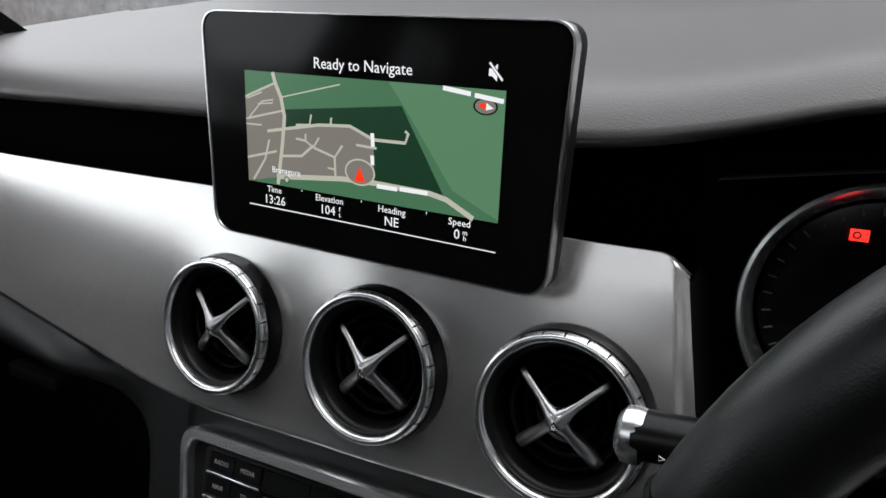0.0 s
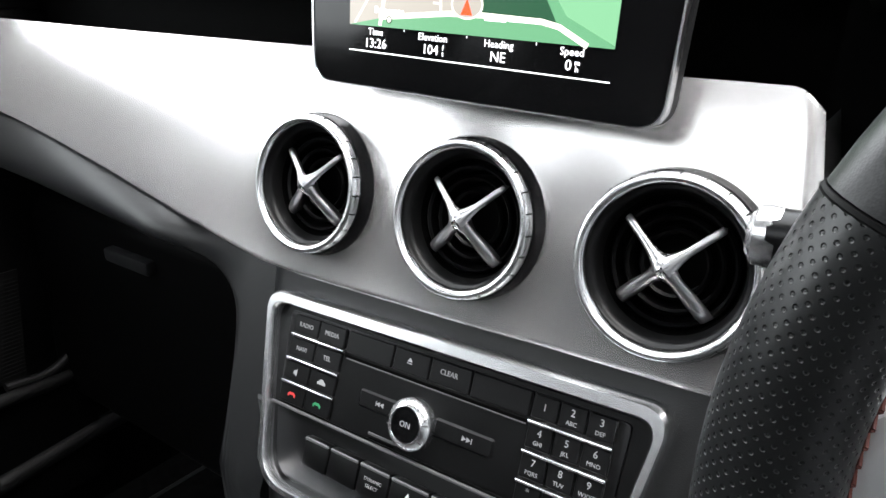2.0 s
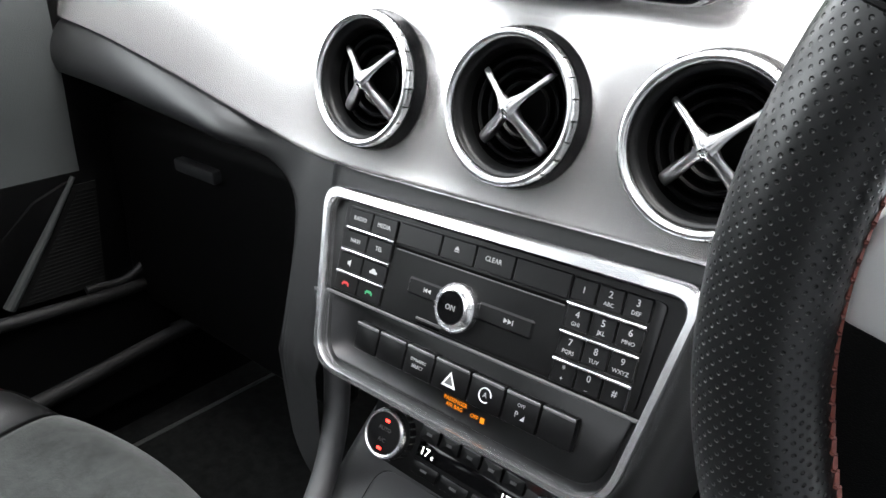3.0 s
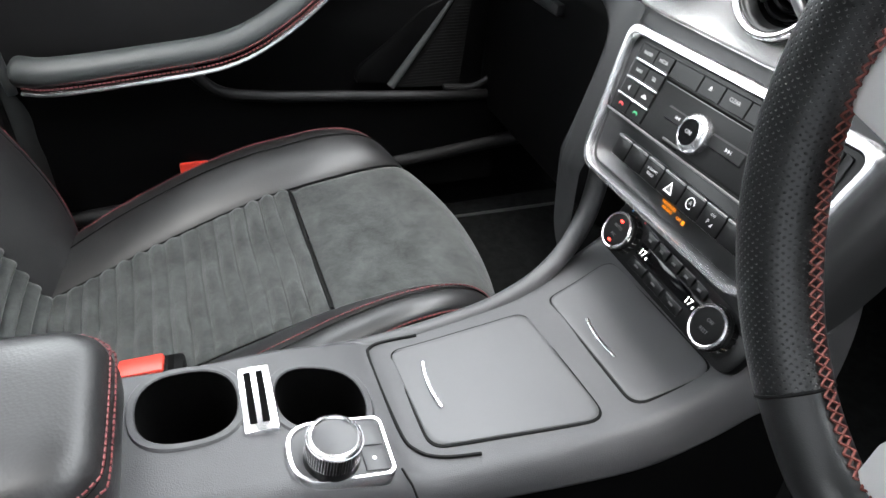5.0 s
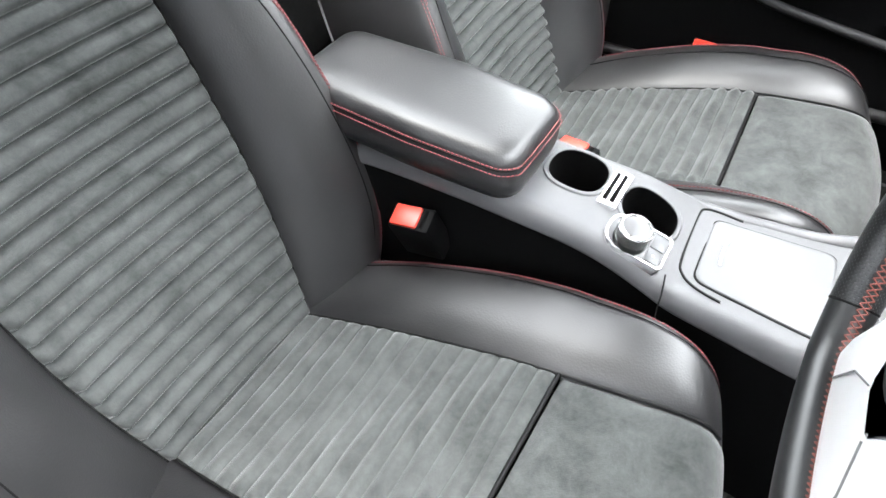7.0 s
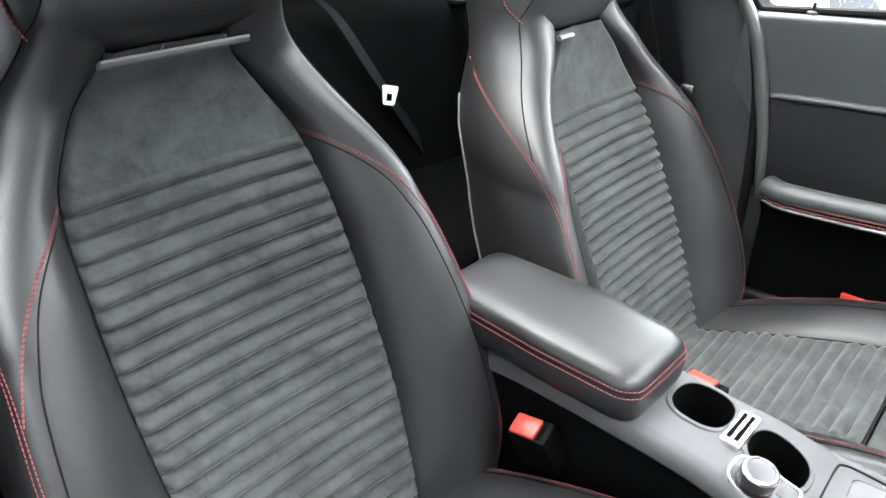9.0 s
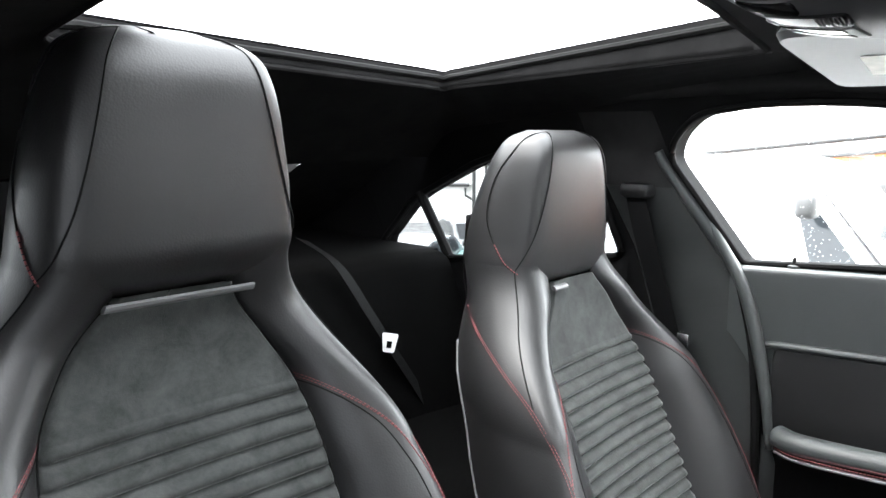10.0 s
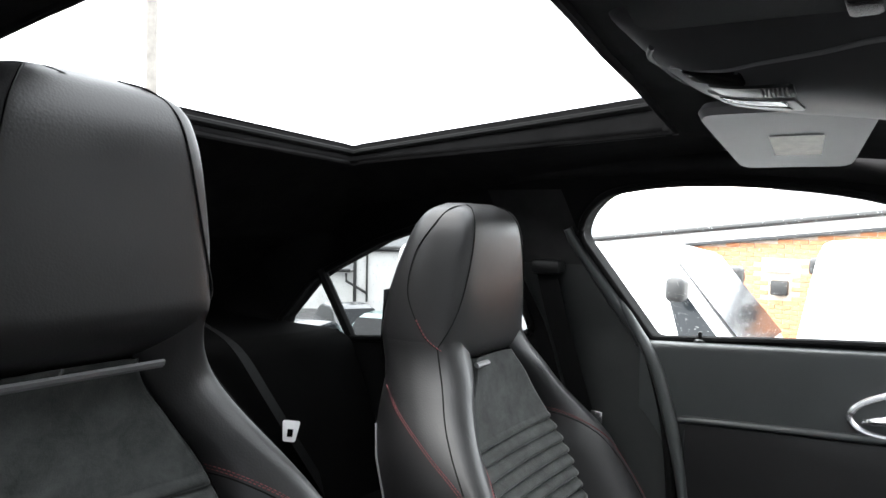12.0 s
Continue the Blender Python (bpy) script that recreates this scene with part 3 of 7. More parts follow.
flat("map_village", [mp(0, 0.226), mp(0.139, 0.09), mp(0.163, 0.209), mp(0.177, 0.372), mp(0.179, 0.465), mp(0.327, 0.403), mp(0.454, 0.386), mp(0.532, 0.45), mp(0.548, 0.575), mp(0.55, 0.739), mp(0.44, 0.841), mp(0.179, 0.906), mp(0, 1.0)], 0.00075, MAPGREY, "grey built-up area")


def road(pts, w, h=0.0008):
    bm = bmesh.new()
    ps = [Vector(mp(*p)) for p in pts]
    row = []
    for i, p in enumerate(ps):
        d = (ps[min(i + 1, len(ps) - 1)] - ps[max(i - 1, 0)]).normalized()
        q = Vector((-d.y, d.x)) * w / 2
        row.append((bm.verts.new((*(p - q), h)), bm.verts.new((*(p + q), h))))
    for r0, r1 in zip(row, row[1:]):
        bm.faces.new((r0[0], r1[0], r1[1], r0[1]))
    return part("map_road", moved(bm, SM), MAPROAD, display)


road([(0.129, 0.0), (0.139, 0.084), (0.163, 0.209), (0.177, 0.372), (0.165, 0.612), (0.139, 0.99)], 0.0024)
road([(0.134, 0.921), (0.257, 0.889), (0.424, 0.846), (0.551, 0.839), (0.762, 0.852), (0.821, 0.88), (0.917, 0.999)], 0.0028, 0.00082)
road([(0.0, 0.232), (0.139, 0.09)], 0.0012)
road([(0.163, 0.209), (0.414, 0.056)], 0.0007)
road([(0.0, 0.43), (0.169, 0.323)], 0.0011)
road([(0.0, 0.474), (0.072, 0.471)], 0.0009)
road([(0.01, 0.427), (0.076, 0.26), (0.128, 0.236), (0.124, 0.267), (0.058, 0.284)], 0.0008, 0.00083)
road([(0.006, 0.247), (0.078, 0.18)], 0.0008, 0.00083)
road([(0.097, 0.519), (0.179, 0.479), (0.326, 0.41), (0.454, 0.389), (0.547, 0.478), (0.667, 0.472), (0.677, 0.397), (0.665, 0.378)], 0.0017, 0.00084)
road([(0.227, 0.433), (0.286, 0.419), (0.294, 0.329)], 0.0013, 0.00085)
road([(0.375, 0.398), (0.378, 0.336)], 0.0013, 0.00085)
road([(0.478, 0.538), (0.559, 0.546)], 0.0013, 0.00085)
road([(0.0, 0.781), (0.138, 0.689)], 0.0013, 0.00085)
road([(0.164, 0.724), (0.25, 0.699), (0.301, 0.593)], 0.0015, 0.00086)
road([(0.025, 0.981), (0.083, 0.775), (0.105, 0.594)], 0.0013, 0.00086)
road([(0.226, 0.552), (0.268, 0.561), (0.301, 0.61), (0.326, 0.519)], 0.0012, 0.00087)
road([(0.268, 0.5), (0.268, 0.561)], 0.0012, 0.00088)
road([(0.301, 0.61), (0.391, 0.669), (0.423, 0.56)], 0.0014, 0.00088)
road([(0.391, 0.669), (0.394, 0.838)], 0.0014, 0.00089)
road([(0.362, 0.769), (0.391, 0.774)], 0.0010, 0.0009)


def disc(name, u, v, r, h, material, sx=1.0):
    c = mp(u, v)
    return flat(name, [(c[0] + r * sx * math.cos(a), c[1] + r * math.sin(a)) for a in [2 * math.pi * k / 28 for k in range(28)]], h, material)


disc("position_disc", 0.494, 0.766, 0.0072, 0.00092, MAPROAD, 1.35)
disc("position_face", 0.494, 0.766, 0.0063, 0.00096, MAPGREY, 1.38)
c = mp(0.494, 0.80)
flat("position_arrow", [(c[0] - 0.0036, c[1] - 0.003), (c[0] + 0.0036, c[1] - 0.003), (c[0], c[1] + 0.0052)], 0.001, MAPRED, "red position arrow")
disc("compass_ring", 0.938, 0.126, 0.0040, 0.00092, SEAM, 1.6)
disc("compass_face", 0.938, 0.126, 0.0033, 0.00096, MAPGREY, 1.65)
c = mp(0.938, 0.126)
flat("compass_needle", [(c[0] - 0.0042, c[1] + 0.0004), (c[0] + 0.0003, c[1] - 0.0018), (c[0] + 0.0003, c[1] + 0.0020)], 0.001, MAPRED)
flat("compass_tail", [(c[0] + 0.0042, c[1] - 0.0006), (c[0] + 0.0004, c[1] + 0.0018), (c[0] + 0.0004, c[1] - 0.0018)], 0.001, TEXT)
disc("village_dot", 0.18, 0.935, 0.0019, 0.00092, SEAM)
disc("village_dot", 0.18, 0.935, 0.0014, 0.00096, MAPROAD)


def say(text, x, y, size, turn=0, material=TEXT):
    return letters(text, size, SM @ pose(x, y, 0.0010, 0, 0, turn), material, "lettering", display, 0.00005)


say("Ready to Navigate", -0.0005, 0.0392, 0.0082)
say("Bransgore", -0.0512, -0.0208, 0.0050)
# road names shown as plain strokes
for x0, x1, y, turn in ((0.010, 0.0225, -0.0207, 0), (0.0240, 0.0405, -0.0203, 0), (0.0055, 0.0125, 0.0030, -86), (0.0075, 0.0125, -0.0075, -86), (0.0470, 0.0620, 0.0312, -7), (0.0640, 0.0790, 0.0290, -7)):
    bm = rbox(-(x1 - x0) / 2, (x1 - x0) / 2, -0.0011, 0.0011, 0, 0.0001, 0.0)
    cx = 0.0070 if turn == -86 else (x0 + x1) / 2
    part("road_name", moved(moved(bm, pose(cx, y, 0.0010, 0, 0, turn)), SM), TEXT, display)
for txt, val, x in (("Time", "13:26", -0.0602), ("Elevation", "104", -0.0212), ("Heading", "NE", 0.0193), ("Speed", "0", 0.0592)):
    say(txt, x, -0.0326, 0.0052)
    say(val, x - (0.0012 if val in ("104", "0") else 0), -0.0388, 0.0072)
for txt, x, y in (("f", -0.0142, -0.0372), ("t", -0.0142, -0.0402), ("m", 0.0625, -0.0372), ("h", 0.0625, -0.0402)):
    say(txt, x, y, 0.0038)
flat("base_line", [(-0.0797, -0.0436), (0.0795, -0.0446), (0.0795, -0.0440), (-0.0797, -0.0429)], 0.0008, TEXT)
for x in (-0.0405, 0.0, 0.0400):
    flat("tick", [(x, -0.0310), (x + 0.0004, -0.0310), (x + 0.0004, -0.0298), (x, -0.0298)], 0.0009, TEXT)
# crossed-out loudspeaker sign
flat("mute_sign", [(0.0705, 0.0390), (0.0722, 0.0390), (0.0748, 0.0368), (0.0748, 0.0446), (0.0722, 0.0424), (0.0705, 0.0424)], 0.0008, TEXT)
flat("mute_gap", [(0.0700, 0.0446), (0.0712, 0.0458), (0.0784, 0.0378), (0.0772, 0.0366)], 0.0009, SEAM)
flat("mute_bar", [(0.0704, 0.0447), (0.0711, 0.0454), (0.0780, 0.0377), (0.0773, 0.0370)], 0.0010, TEXT)


# ---- centre console ----
console = thing("centre_console", "dark grey centre console with cup holders and lidded trays", "console")
CZ = [(-0.95, 0.45), (-0.82, 0.50), (-0.76, 0.585), (-0.70, 0.617), (-0.55, 0.628), (-0.42, 0.624), (-0.36, 0.616), (-0.31, 0.600), (-0.27, 0.586), (-0.20, 0.581), (-0.10, 0.580), (-0.03, 0.592), (0.02, 0.612), (0.09, 0.660)]
CL = [(-0.95, -0.034), (-0.50, -0.032), (-0.42, -0.031), (-0.36, -0.040), (-0.30, -0.054), (-0.26, -0.062), (-0.18, -0.075), (-0.10, -0.098), (-0.03, -0.126), (0.02, -0.138), (0.09, -0.14)]
# the driver's side: outer edge, width of the rounded shoulder, its drop, its rise to the dashboard
CR = [(-0.95, 0.112, 0.024, 0.030, 0), (-0.50, 0.110, 0.022, 0.027, 0), (-0.38, 0.108, 0.020, 0.024, 0), (-0.255, 0.107, 0.019, 0.026, 0), (-0.15, 0.107, 0.020, 0.036, 0), (-0.08, 0.107, 0.021, 0.044, 0.002), (-0.03, 0.106, 0.022, 0.050, 0.008), (0.02, 0.106, 0.024, 0.065, 0.022), (0.09, 0.106, 0.026, 0.12, 0.03)]


def console_top(x, y):
    return table(CZ, y)[0]


def console_skin(u, v):
    y = lerp(-0.95, 0.09, v)
    zt, xl = table(CZ, y)[0], table(CL, y)[0]
    xr, wide, drop, rise = table(CR, y)
    if u < 0.75:
        prof = [(0, xl - 0.035, 0.29), (0.14, xl - 0.02, zt - 0.06), (0.20, xl - 0.006, zt - 0.012), (0.23, xl + 0.006, zt), (0.72, xr - wide - 0.014, zt), (0.75, xr - wide, zt)]
        x, z = table(prof, u)
    elif u < 0.92:
        a = (u - 0.75) / 0.17 * math.pi / 2
        x, z = xr - wide * (1 - math.sin(a) ** 0.85), zt - drop * (1 - math.cos(a) ** 0.85)
    else:
        k = (u - 0.92) / 0.08
        x, z = xr - 0.004 + 0.012 * k, lerp(zt - drop + 0.001, 0.29, k)
    k = min(1, max(0, (x - xr + wide + 0.02) / 0.03))
    return (x, y, z + rise * k * k * (3 - 2 * k) * min(1, max(0, (0.96 - u) / 0.04)))


def oval(x0, x1, y0, y1, r):
    return rounded([(x0, y0), (x1, y0), (x1, y1), (x0, y1)], r, 8)


WELLS = [oval(-0.020, 0.046, -0.462, -0.393, 0.046), oval(-0.014, 0.050, -0.366, -0.300, 0.044)]


def in_well(x, y):
    """Whether a place lies inside a cup opening, with a margin that its rim covers."""
    for w in WELLS:
        c = sum(w, Vector((0, 0))) / len(w)
        p = c + (Vector((x, y)) - c) / 1.08
        if all((q - o).cross(p - o) > 0 for o, q in zip(w, w[1:] + w[:1]) if (q - o).length > 1e-7):
            return True
    return False


skin = grid(lambda u, v: console_skin(lerp(0.195, 0.92, u), v), 150, 260)
inside = [f for f in skin.faces if in_well(f.calc_center_median().x, f.calc_center_median().y)]
bmesh.ops.delete(skin, geom=inside, context='FACES')
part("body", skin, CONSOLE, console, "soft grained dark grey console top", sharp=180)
# dark plastic flanks, made blacker still to hold the shade beside the seats
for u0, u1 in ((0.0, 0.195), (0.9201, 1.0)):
    part("side_panel", grid(lambda u, v: console_skin(lerp(u0, u1, u), v), 24, 90), HARD, console, "black console side with shade put into its colour", sharp=180)
part("shoulder_edge", tube([Vector(console_skin(0.92, k / 60)) + Vector((0.0004, 0, 0)) for k in range(20, 61)], 0.0011, 6), CONSOLE, console)
# rail that sweeps up to the dashboard
part("rail", tube(spline([(-0.026, -0.44, 0.606), (-0.038, -0.36, 0.601), (-0.055, -0.28, 0.582), (-0.070, -0.20, 0.576), (-0.086, -0.135, 0.576), (-0.108, -0.078, 0.586), (-0.128, -0.037, 0.616), (-0.142, -0.016, 0.665), (-0.150, -0.012, 0.74)], 40), lambda t: 0.0075 + 0.004 * t, 12), CONSOLE, console)
# lidded trays
TRAYS = [("front_lid", [(-0.072, -0.098), (0.076, -0.088), (0.074, -0.010), (-0.096, -0.014)], 0.577, (-0.003, -0.078)),
         ("rear_lid", [(-0.040, -0.267), (0.070, -0.262), (0.080, -0.112), (-0.062, -0.124)], 0.577, (0.008, -0.243))]
def on_console(bm):
    for v in bm.verts:
        v.co.z += console_top(v.co.x, v.co.y)
    return bm


def dense(out, r):
    o = rounded(out, r, 6)
    pts = []
    for i, p in enumerate(o):
        q = o[(i + 1) % len(o)]
        n = max(1, int((q - p).length / 0.01))
        pts += [p.lerp(q, k / n) for k in range(n)]
    return pts


def lid_grid(out, r, h, inset):
    """A lid skin that follows the console: rings from the outline to its middle."""
    o = dense(out, r)
    c = sum(o, Vector((0, 0))) / len(o)
    sx, sy = 1 - inset / max(abs(p.x - c.x) for p in o), 1 - inset / max(abs(p.y - c.y) for p in o)
    o = [c + Vector(((p.x - c.x) * sx, (p.y - c.y) * sy)) for p in o]
    bm = bmesh.new()
    rings = []
    for k, hh in [(1.0, -0.006), (1.0, h - 0.0006), (0.99, h)] + [(0.95 - 0.05 * j, h + 0.0003) for j in range(19)] + [(0.02, h + 0.0004)]:
        rings.append([bm.verts.new((*(c + (p - c) * k), hh)) for p in o])
    n = len(o)
    for a, b in zip(rings, rings[1:]):
        for k in range(n):
            bm.faces.new((a[k], a[(k + 1) % n], b[(k + 1) % n], b[k]))
    bm.faces.new(rings[-1])
    return on_console(bm)


for nm, out, z, (sx, sy) in TRAYS:
    part(nm + "_gap", lid_grid(out, 0.016, 0.0014, 0.0), SEAM, console)
    lid = part(nm, lid_grid(out, 0.0155, 0.0024, 0.0022), LIDS, console, "satin dark grey tray lid")
    zz = console_top(sx, sy) + 0.0034
    part("pull_strip", tube([(sx + 0.026 * k / 8, sy + 0.003 * (k / 8) ** 2, zz) for k in range(-8, 9)], 0.0019, 8, flat=0.7), CHROME, lid, "bright metal pull strip, slightly bowed")

# groove round the rear tray
part("tray_groove", tube([(x, y, console_top(x, y) + 0.0008) for x, y in spline([(-0.055, -0.235), (-0.053, -0.262), (-0.046, -0.279), (-0.028, -0.284), (0.050, -0.280), (0.070, -0.272), (0.079, -0.255), (0.083, -0.225)], 40)], 0.0016, 6), SEAM, console, "groove round the rear tray")

part("panel_gap", tube([(x, -0.288 + 0.2 * (x - 0.085), console_top(0, -0.288) + (0.0002 if x < 0.102 else -0.006 - 2.2 * (x - 0.110))) for x in (0.085, 0.093, 0.101, 0.110, 0.117, 0.122)], 0.0009, 5), SEAM, console)
# cup holders with a metal divider
for w in WELLS:
    wc = sum(w, Vector((0, 0))) / len(w)
    bm = bmesh.new()
    wr = []
    for k, h in ((1.0, 0.0018), (0.985, -0.003), (0.95, -0.035), (0.88, -0.080), (0.3, -0.082)):
        wr.append([bm.verts.new((*(wc + (p - wc) * k), console_top(0, p.y) + h)) for p in w])
    for p, q in zip(wr, wr[1:]):
        for k in range(len(w)):
            bm.faces.new((p[k], p[(k + 1) % len(w)], q[(k + 1) % len(w)], q[k]))
    bm.faces.new(wr[-1])
    part("cup_well", bm, DARK, console, "cup well with its depth shade painted black", sharp=60)
    part("cup_rim", on_console(frame_ring([wc + (p - wc) * 1.20 for p in w], w, -0.006, 0.0024, 0.0016)), CONSOLE, console)
dz = console_top(0, -0.38)
div = part("divider", rbox(-0.016, 0.050, -0.3915, -0.3665, dz - 0.02, dz + 0.0055, 0.003), CHROME, console, "satin metal divider with slots")
for dy in (-0.005, 0.004):
    part("slot", rbox(-0.008, 0.043, -0.379 + dy - 0.0026, -0.379 + dy + 0.0026, dz + 0.004, dz + 0.0061, 0.0005), DARK, div)

# rotary controller
ctrl = thing("rotary_controller", "silver rotary controller with a grey cap and button surround", "controller")
CM = pose(0.072, -0.328, 0.609, -12, 0, 0)
out = rounded([(-0.026, -0.040), (0.028, -0.040), (0.026, 0.034), (-0.028, 0.034)], [0.024, 0.024, 0.008, 0.008], 8)
part("base", moved(frame_ring(out, [p * 0.90 for p in out], -0.012, 0.0045, 0.0012), CM), CHROME, ctrl, "satin silver surround")
part("button_field", moved(plate([p * 0.90 for p in out], -0.012, 0.0030, 0.0008), CM), LIDS, ctrl)
for x in (-0.011, 0.011):
    part("touch_key", moved(rbox(x - 0.0102, x + 0.0102, 0.012, 0.029, 0.002, 0.0044, 0.001), CM), LIDS, ctrl)
part("key_mark", moved(lathe([(0.0016, 0.0045), (0.0, 0.0047)], 12), CM @ pose(0.011, 0.020, 0)), WHITE, ctrl)
KN = pose(0.0790, -0.3385, 0.6035, -8, 3, 0)
knob = part("knob", moved(lathe([(0.0190, 0.0330), (0.0192, 0.0180), (0.0198, 0.0160), (0.0198, 0.0125)], 56), KN), BUTTONS, ctrl, "ribbed black dial")
part("dial_ring", moved(lathe([(0.0150, 0.0355), (0.0160, 0.0368), (0.0178, 0.0362), (0.0191, 0.0345), (0.0191, 0.0325)], 56), KN), CHROME, knob, "bright chrome ring")
part("cap", moved(lathe([(0.0, 0.0362), (0.012, 0.0360), (0.0152, 0.0350), (0.0155, 0.030)], 40), KN), LIDS, knob, "dark grey cap")
bm = bmesh.new()
for k in range(60):
    a = 2 * math.pi * k / 60
    tube([(0.0192 * math.cos(a), 0.0192 * math.sin(a), 0.019), (0.0192 * math.cos(a), 0.0192 * math.sin(a), 0.034)], 0.0004, 4, bm=bm)
part("knurl", moved(bm, KN), CHROME, knob)

# armrest
arm = thing("armrest", "black leather armrest with red double stitching", "armrest")


ARM_PLAN = rounded([(-0.034, -0.790), (0.112, -0.790), (0.124, -0.600), (0.116, -0.466), (-0.030, -0.466), (-0.040, -0.600)], [0.03, 0.03, 0.3, 0.036, 0.036, 0.3], 10)
ARM_C = Vector((0.042, -0.625))


def arm_top(y):
    return 0.690 + 0.004 * math.sin(math.pi * (y + 0.79) / 0.324)


def arm_ring(inset, h):
    """A ring round the armrest, drawn in by inset metres, h metres below the crown."""
    out = []
    for p in ARM_PLAN:
        d = p - ARM_C
        q = ARM_C + Vector((d.x * (1 - inset / 0.078), d.y * (1 - inset / 0.162)))
        out.append(Vector((q.x, q.y, arm_top(q.y) - h)))
    return out


bm = bmesh.new()
arm_rows = [[bm.verts.new(p) for p in arm_ring(i, h)] for i, h in ((0.010, 0.066), (0.004, 0.062), (0.001, 0.052), (0.0, 0.040), (0.0015, 0.028), (0.0035, 0.0235), (0.0030, 0.020), (0.0055, 0.013), (0.0105, 0.0065), (0.018, 0.0026), (0.030, 0.0006))]
for f in (0.75, 0.5, 0.25, 0.04):
    arm_rows.append([bm.verts.new((ARM_C.x + (p.x - ARM_C.x) * f, ARM_C.y + (p.y - ARM_C.y) * f, arm_top(ARM_C.y + (p.y - ARM_C.y) * f))) for p in arm_ring(0.030, 0.0)])
for a, b in zip(arm_rows, arm_rows[1:]):
    for k in range(len(ARM_PLAN)):
        bm.faces.new((a[k], a[(k + 1) % len(ARM_PLAN)], b[(k + 1) % len(ARM_PLAN)], b[k]))
bm.faces.new(arm_rows[-1])
bm.faces.new(arm_rows[0][::-1])
part("cushion", bm, LEATHER, arm, sharp=180)
for inset, h in ((0.0004, 0.0262), (0.0022, 0.0182)):
    ring = arm_ring(inset, h)
    part("stitching", stitches([tuple(p) for p in ring[::3]] + [tuple(ring[0])], 0.0008, 0.0052), RED, arm, "red thread")
part("seam", tube(arm_ring(0.0028, 0.0218), 0.0008, 6, closed=True), SEAM, arm)
part("hinge_base", rbox(-0.020, 0.100, -0.76, -0.50, 0.612, 0.632, 0.006), HARD, arm)


# ---- front seats ----
BACK = [  # height, front face, half width, insert half width, bolster, depth
    (0.40, -0.668, 0.212, 0.118, 0.026, 0.10),
    (0.45, -0.690, 0.246, 0.128, 0.052, 0.12),
    (0.52, -0.722, 0.270, 0.142, 0.072, 0.13),
    (0.60, -0.758, 0.279, 0.152, 0.080, 0.135),
    (0.70, -0.802, 0.273, 0.155, 0.078, 0.135),
    (0.80, -0.845, 0.254, 0.152, 0.068, 0.13),
    (0.90, -0.886, 0.222, 0.140, 0.050, 0.12),
    (0.96, -0.908, 0.198, 0.110, 0.036, 0.12),
    (1.02, -0.925, 0.181, 0.072, 0.026, 0.12),
    (1.06, -0.927, 0.170, 0.066, 0.022, 0.12),
    (1.10, -0.932, 0.163, 0.070, 0.003, 0.115),
    (1.15, -0.955, 0.148, 0.070, 0.0, 0.10)]
# a bolster in section, like a pillow: steep at the insert, a rounded crest, then over to the flank
BOLSTER = [(0, 0), (0.08, 0.22), (0.18, 0.43), (0.30, 0.645), (0.42, 0.81), (0.54, 0.925), (0.64, 0.985), (0.70, 1.0), (0.78, 0.985), (0.87, 0.91), (0.94, 0.80), (1.0, 0.66)]
SIDE = [(0, 0), (0.15, 0.12), (0.3, 0.27), (0.45, 0.45), (0.6, 0.635), (0.70, 0.755), (0.80, 0.865), (0.90, 0.95), (1.0, 0.99)]


def back_row(z):
    return table(BACK, z)


# integral headrest: height, front, half width, depth; broad at the shoulders, leaning forwards
HR = [(1.022, -0.955, 0.142, 0.10), (1.032, -0.925, 0.160, 0.13), (1.06, -0.908, 0.170, 0.15), (1.10, -0.903, 0.165, 0.155), (1.16, -0.899, 0.154, 0.148), (1.22, -0.898, 0.139, 0.130),
      (1.258, -0.903, 0.125, 0.108), (1.280, -0.916, 0.106, 0.078), (1.292, -0.940, 0.066, 0.036)]
# its front in section: a flat face with slanting flanks
FLANK = [(0, 0.965, 0), (8, 0.96, 0.12), (18, 0.94, 0.31), (30, 0.905, 0.54), (40, 0.865, 0.72), (47, 0.825, 0.83), (53, 0.77, 0.905), (59, 0.69, 0.955), (66, 0.57, 0.98), (76, 0.35, 0.995), (90, 0, 1.0)]


def head_section(ang, z):
    """The headrest's surface at a height; 0 degrees is its side, 90 its front."""
    yf, hw, dp = table(HR, z)
    c, s = math.cos(radians(ang)), math.sin(radians(ang))
    if s >= 0:
        a = math.degrees(math.acos(min(1, abs(c))))
        fx, fy = table(FLANK, a)
    else:
        fx, fy = 0.965 * abs(c) ** 0.45, -abs(s) ** 0.62
    return Vector((hw * math.copysign(fx, c), yf - dp / 2 + dp / 2 * fy, z))


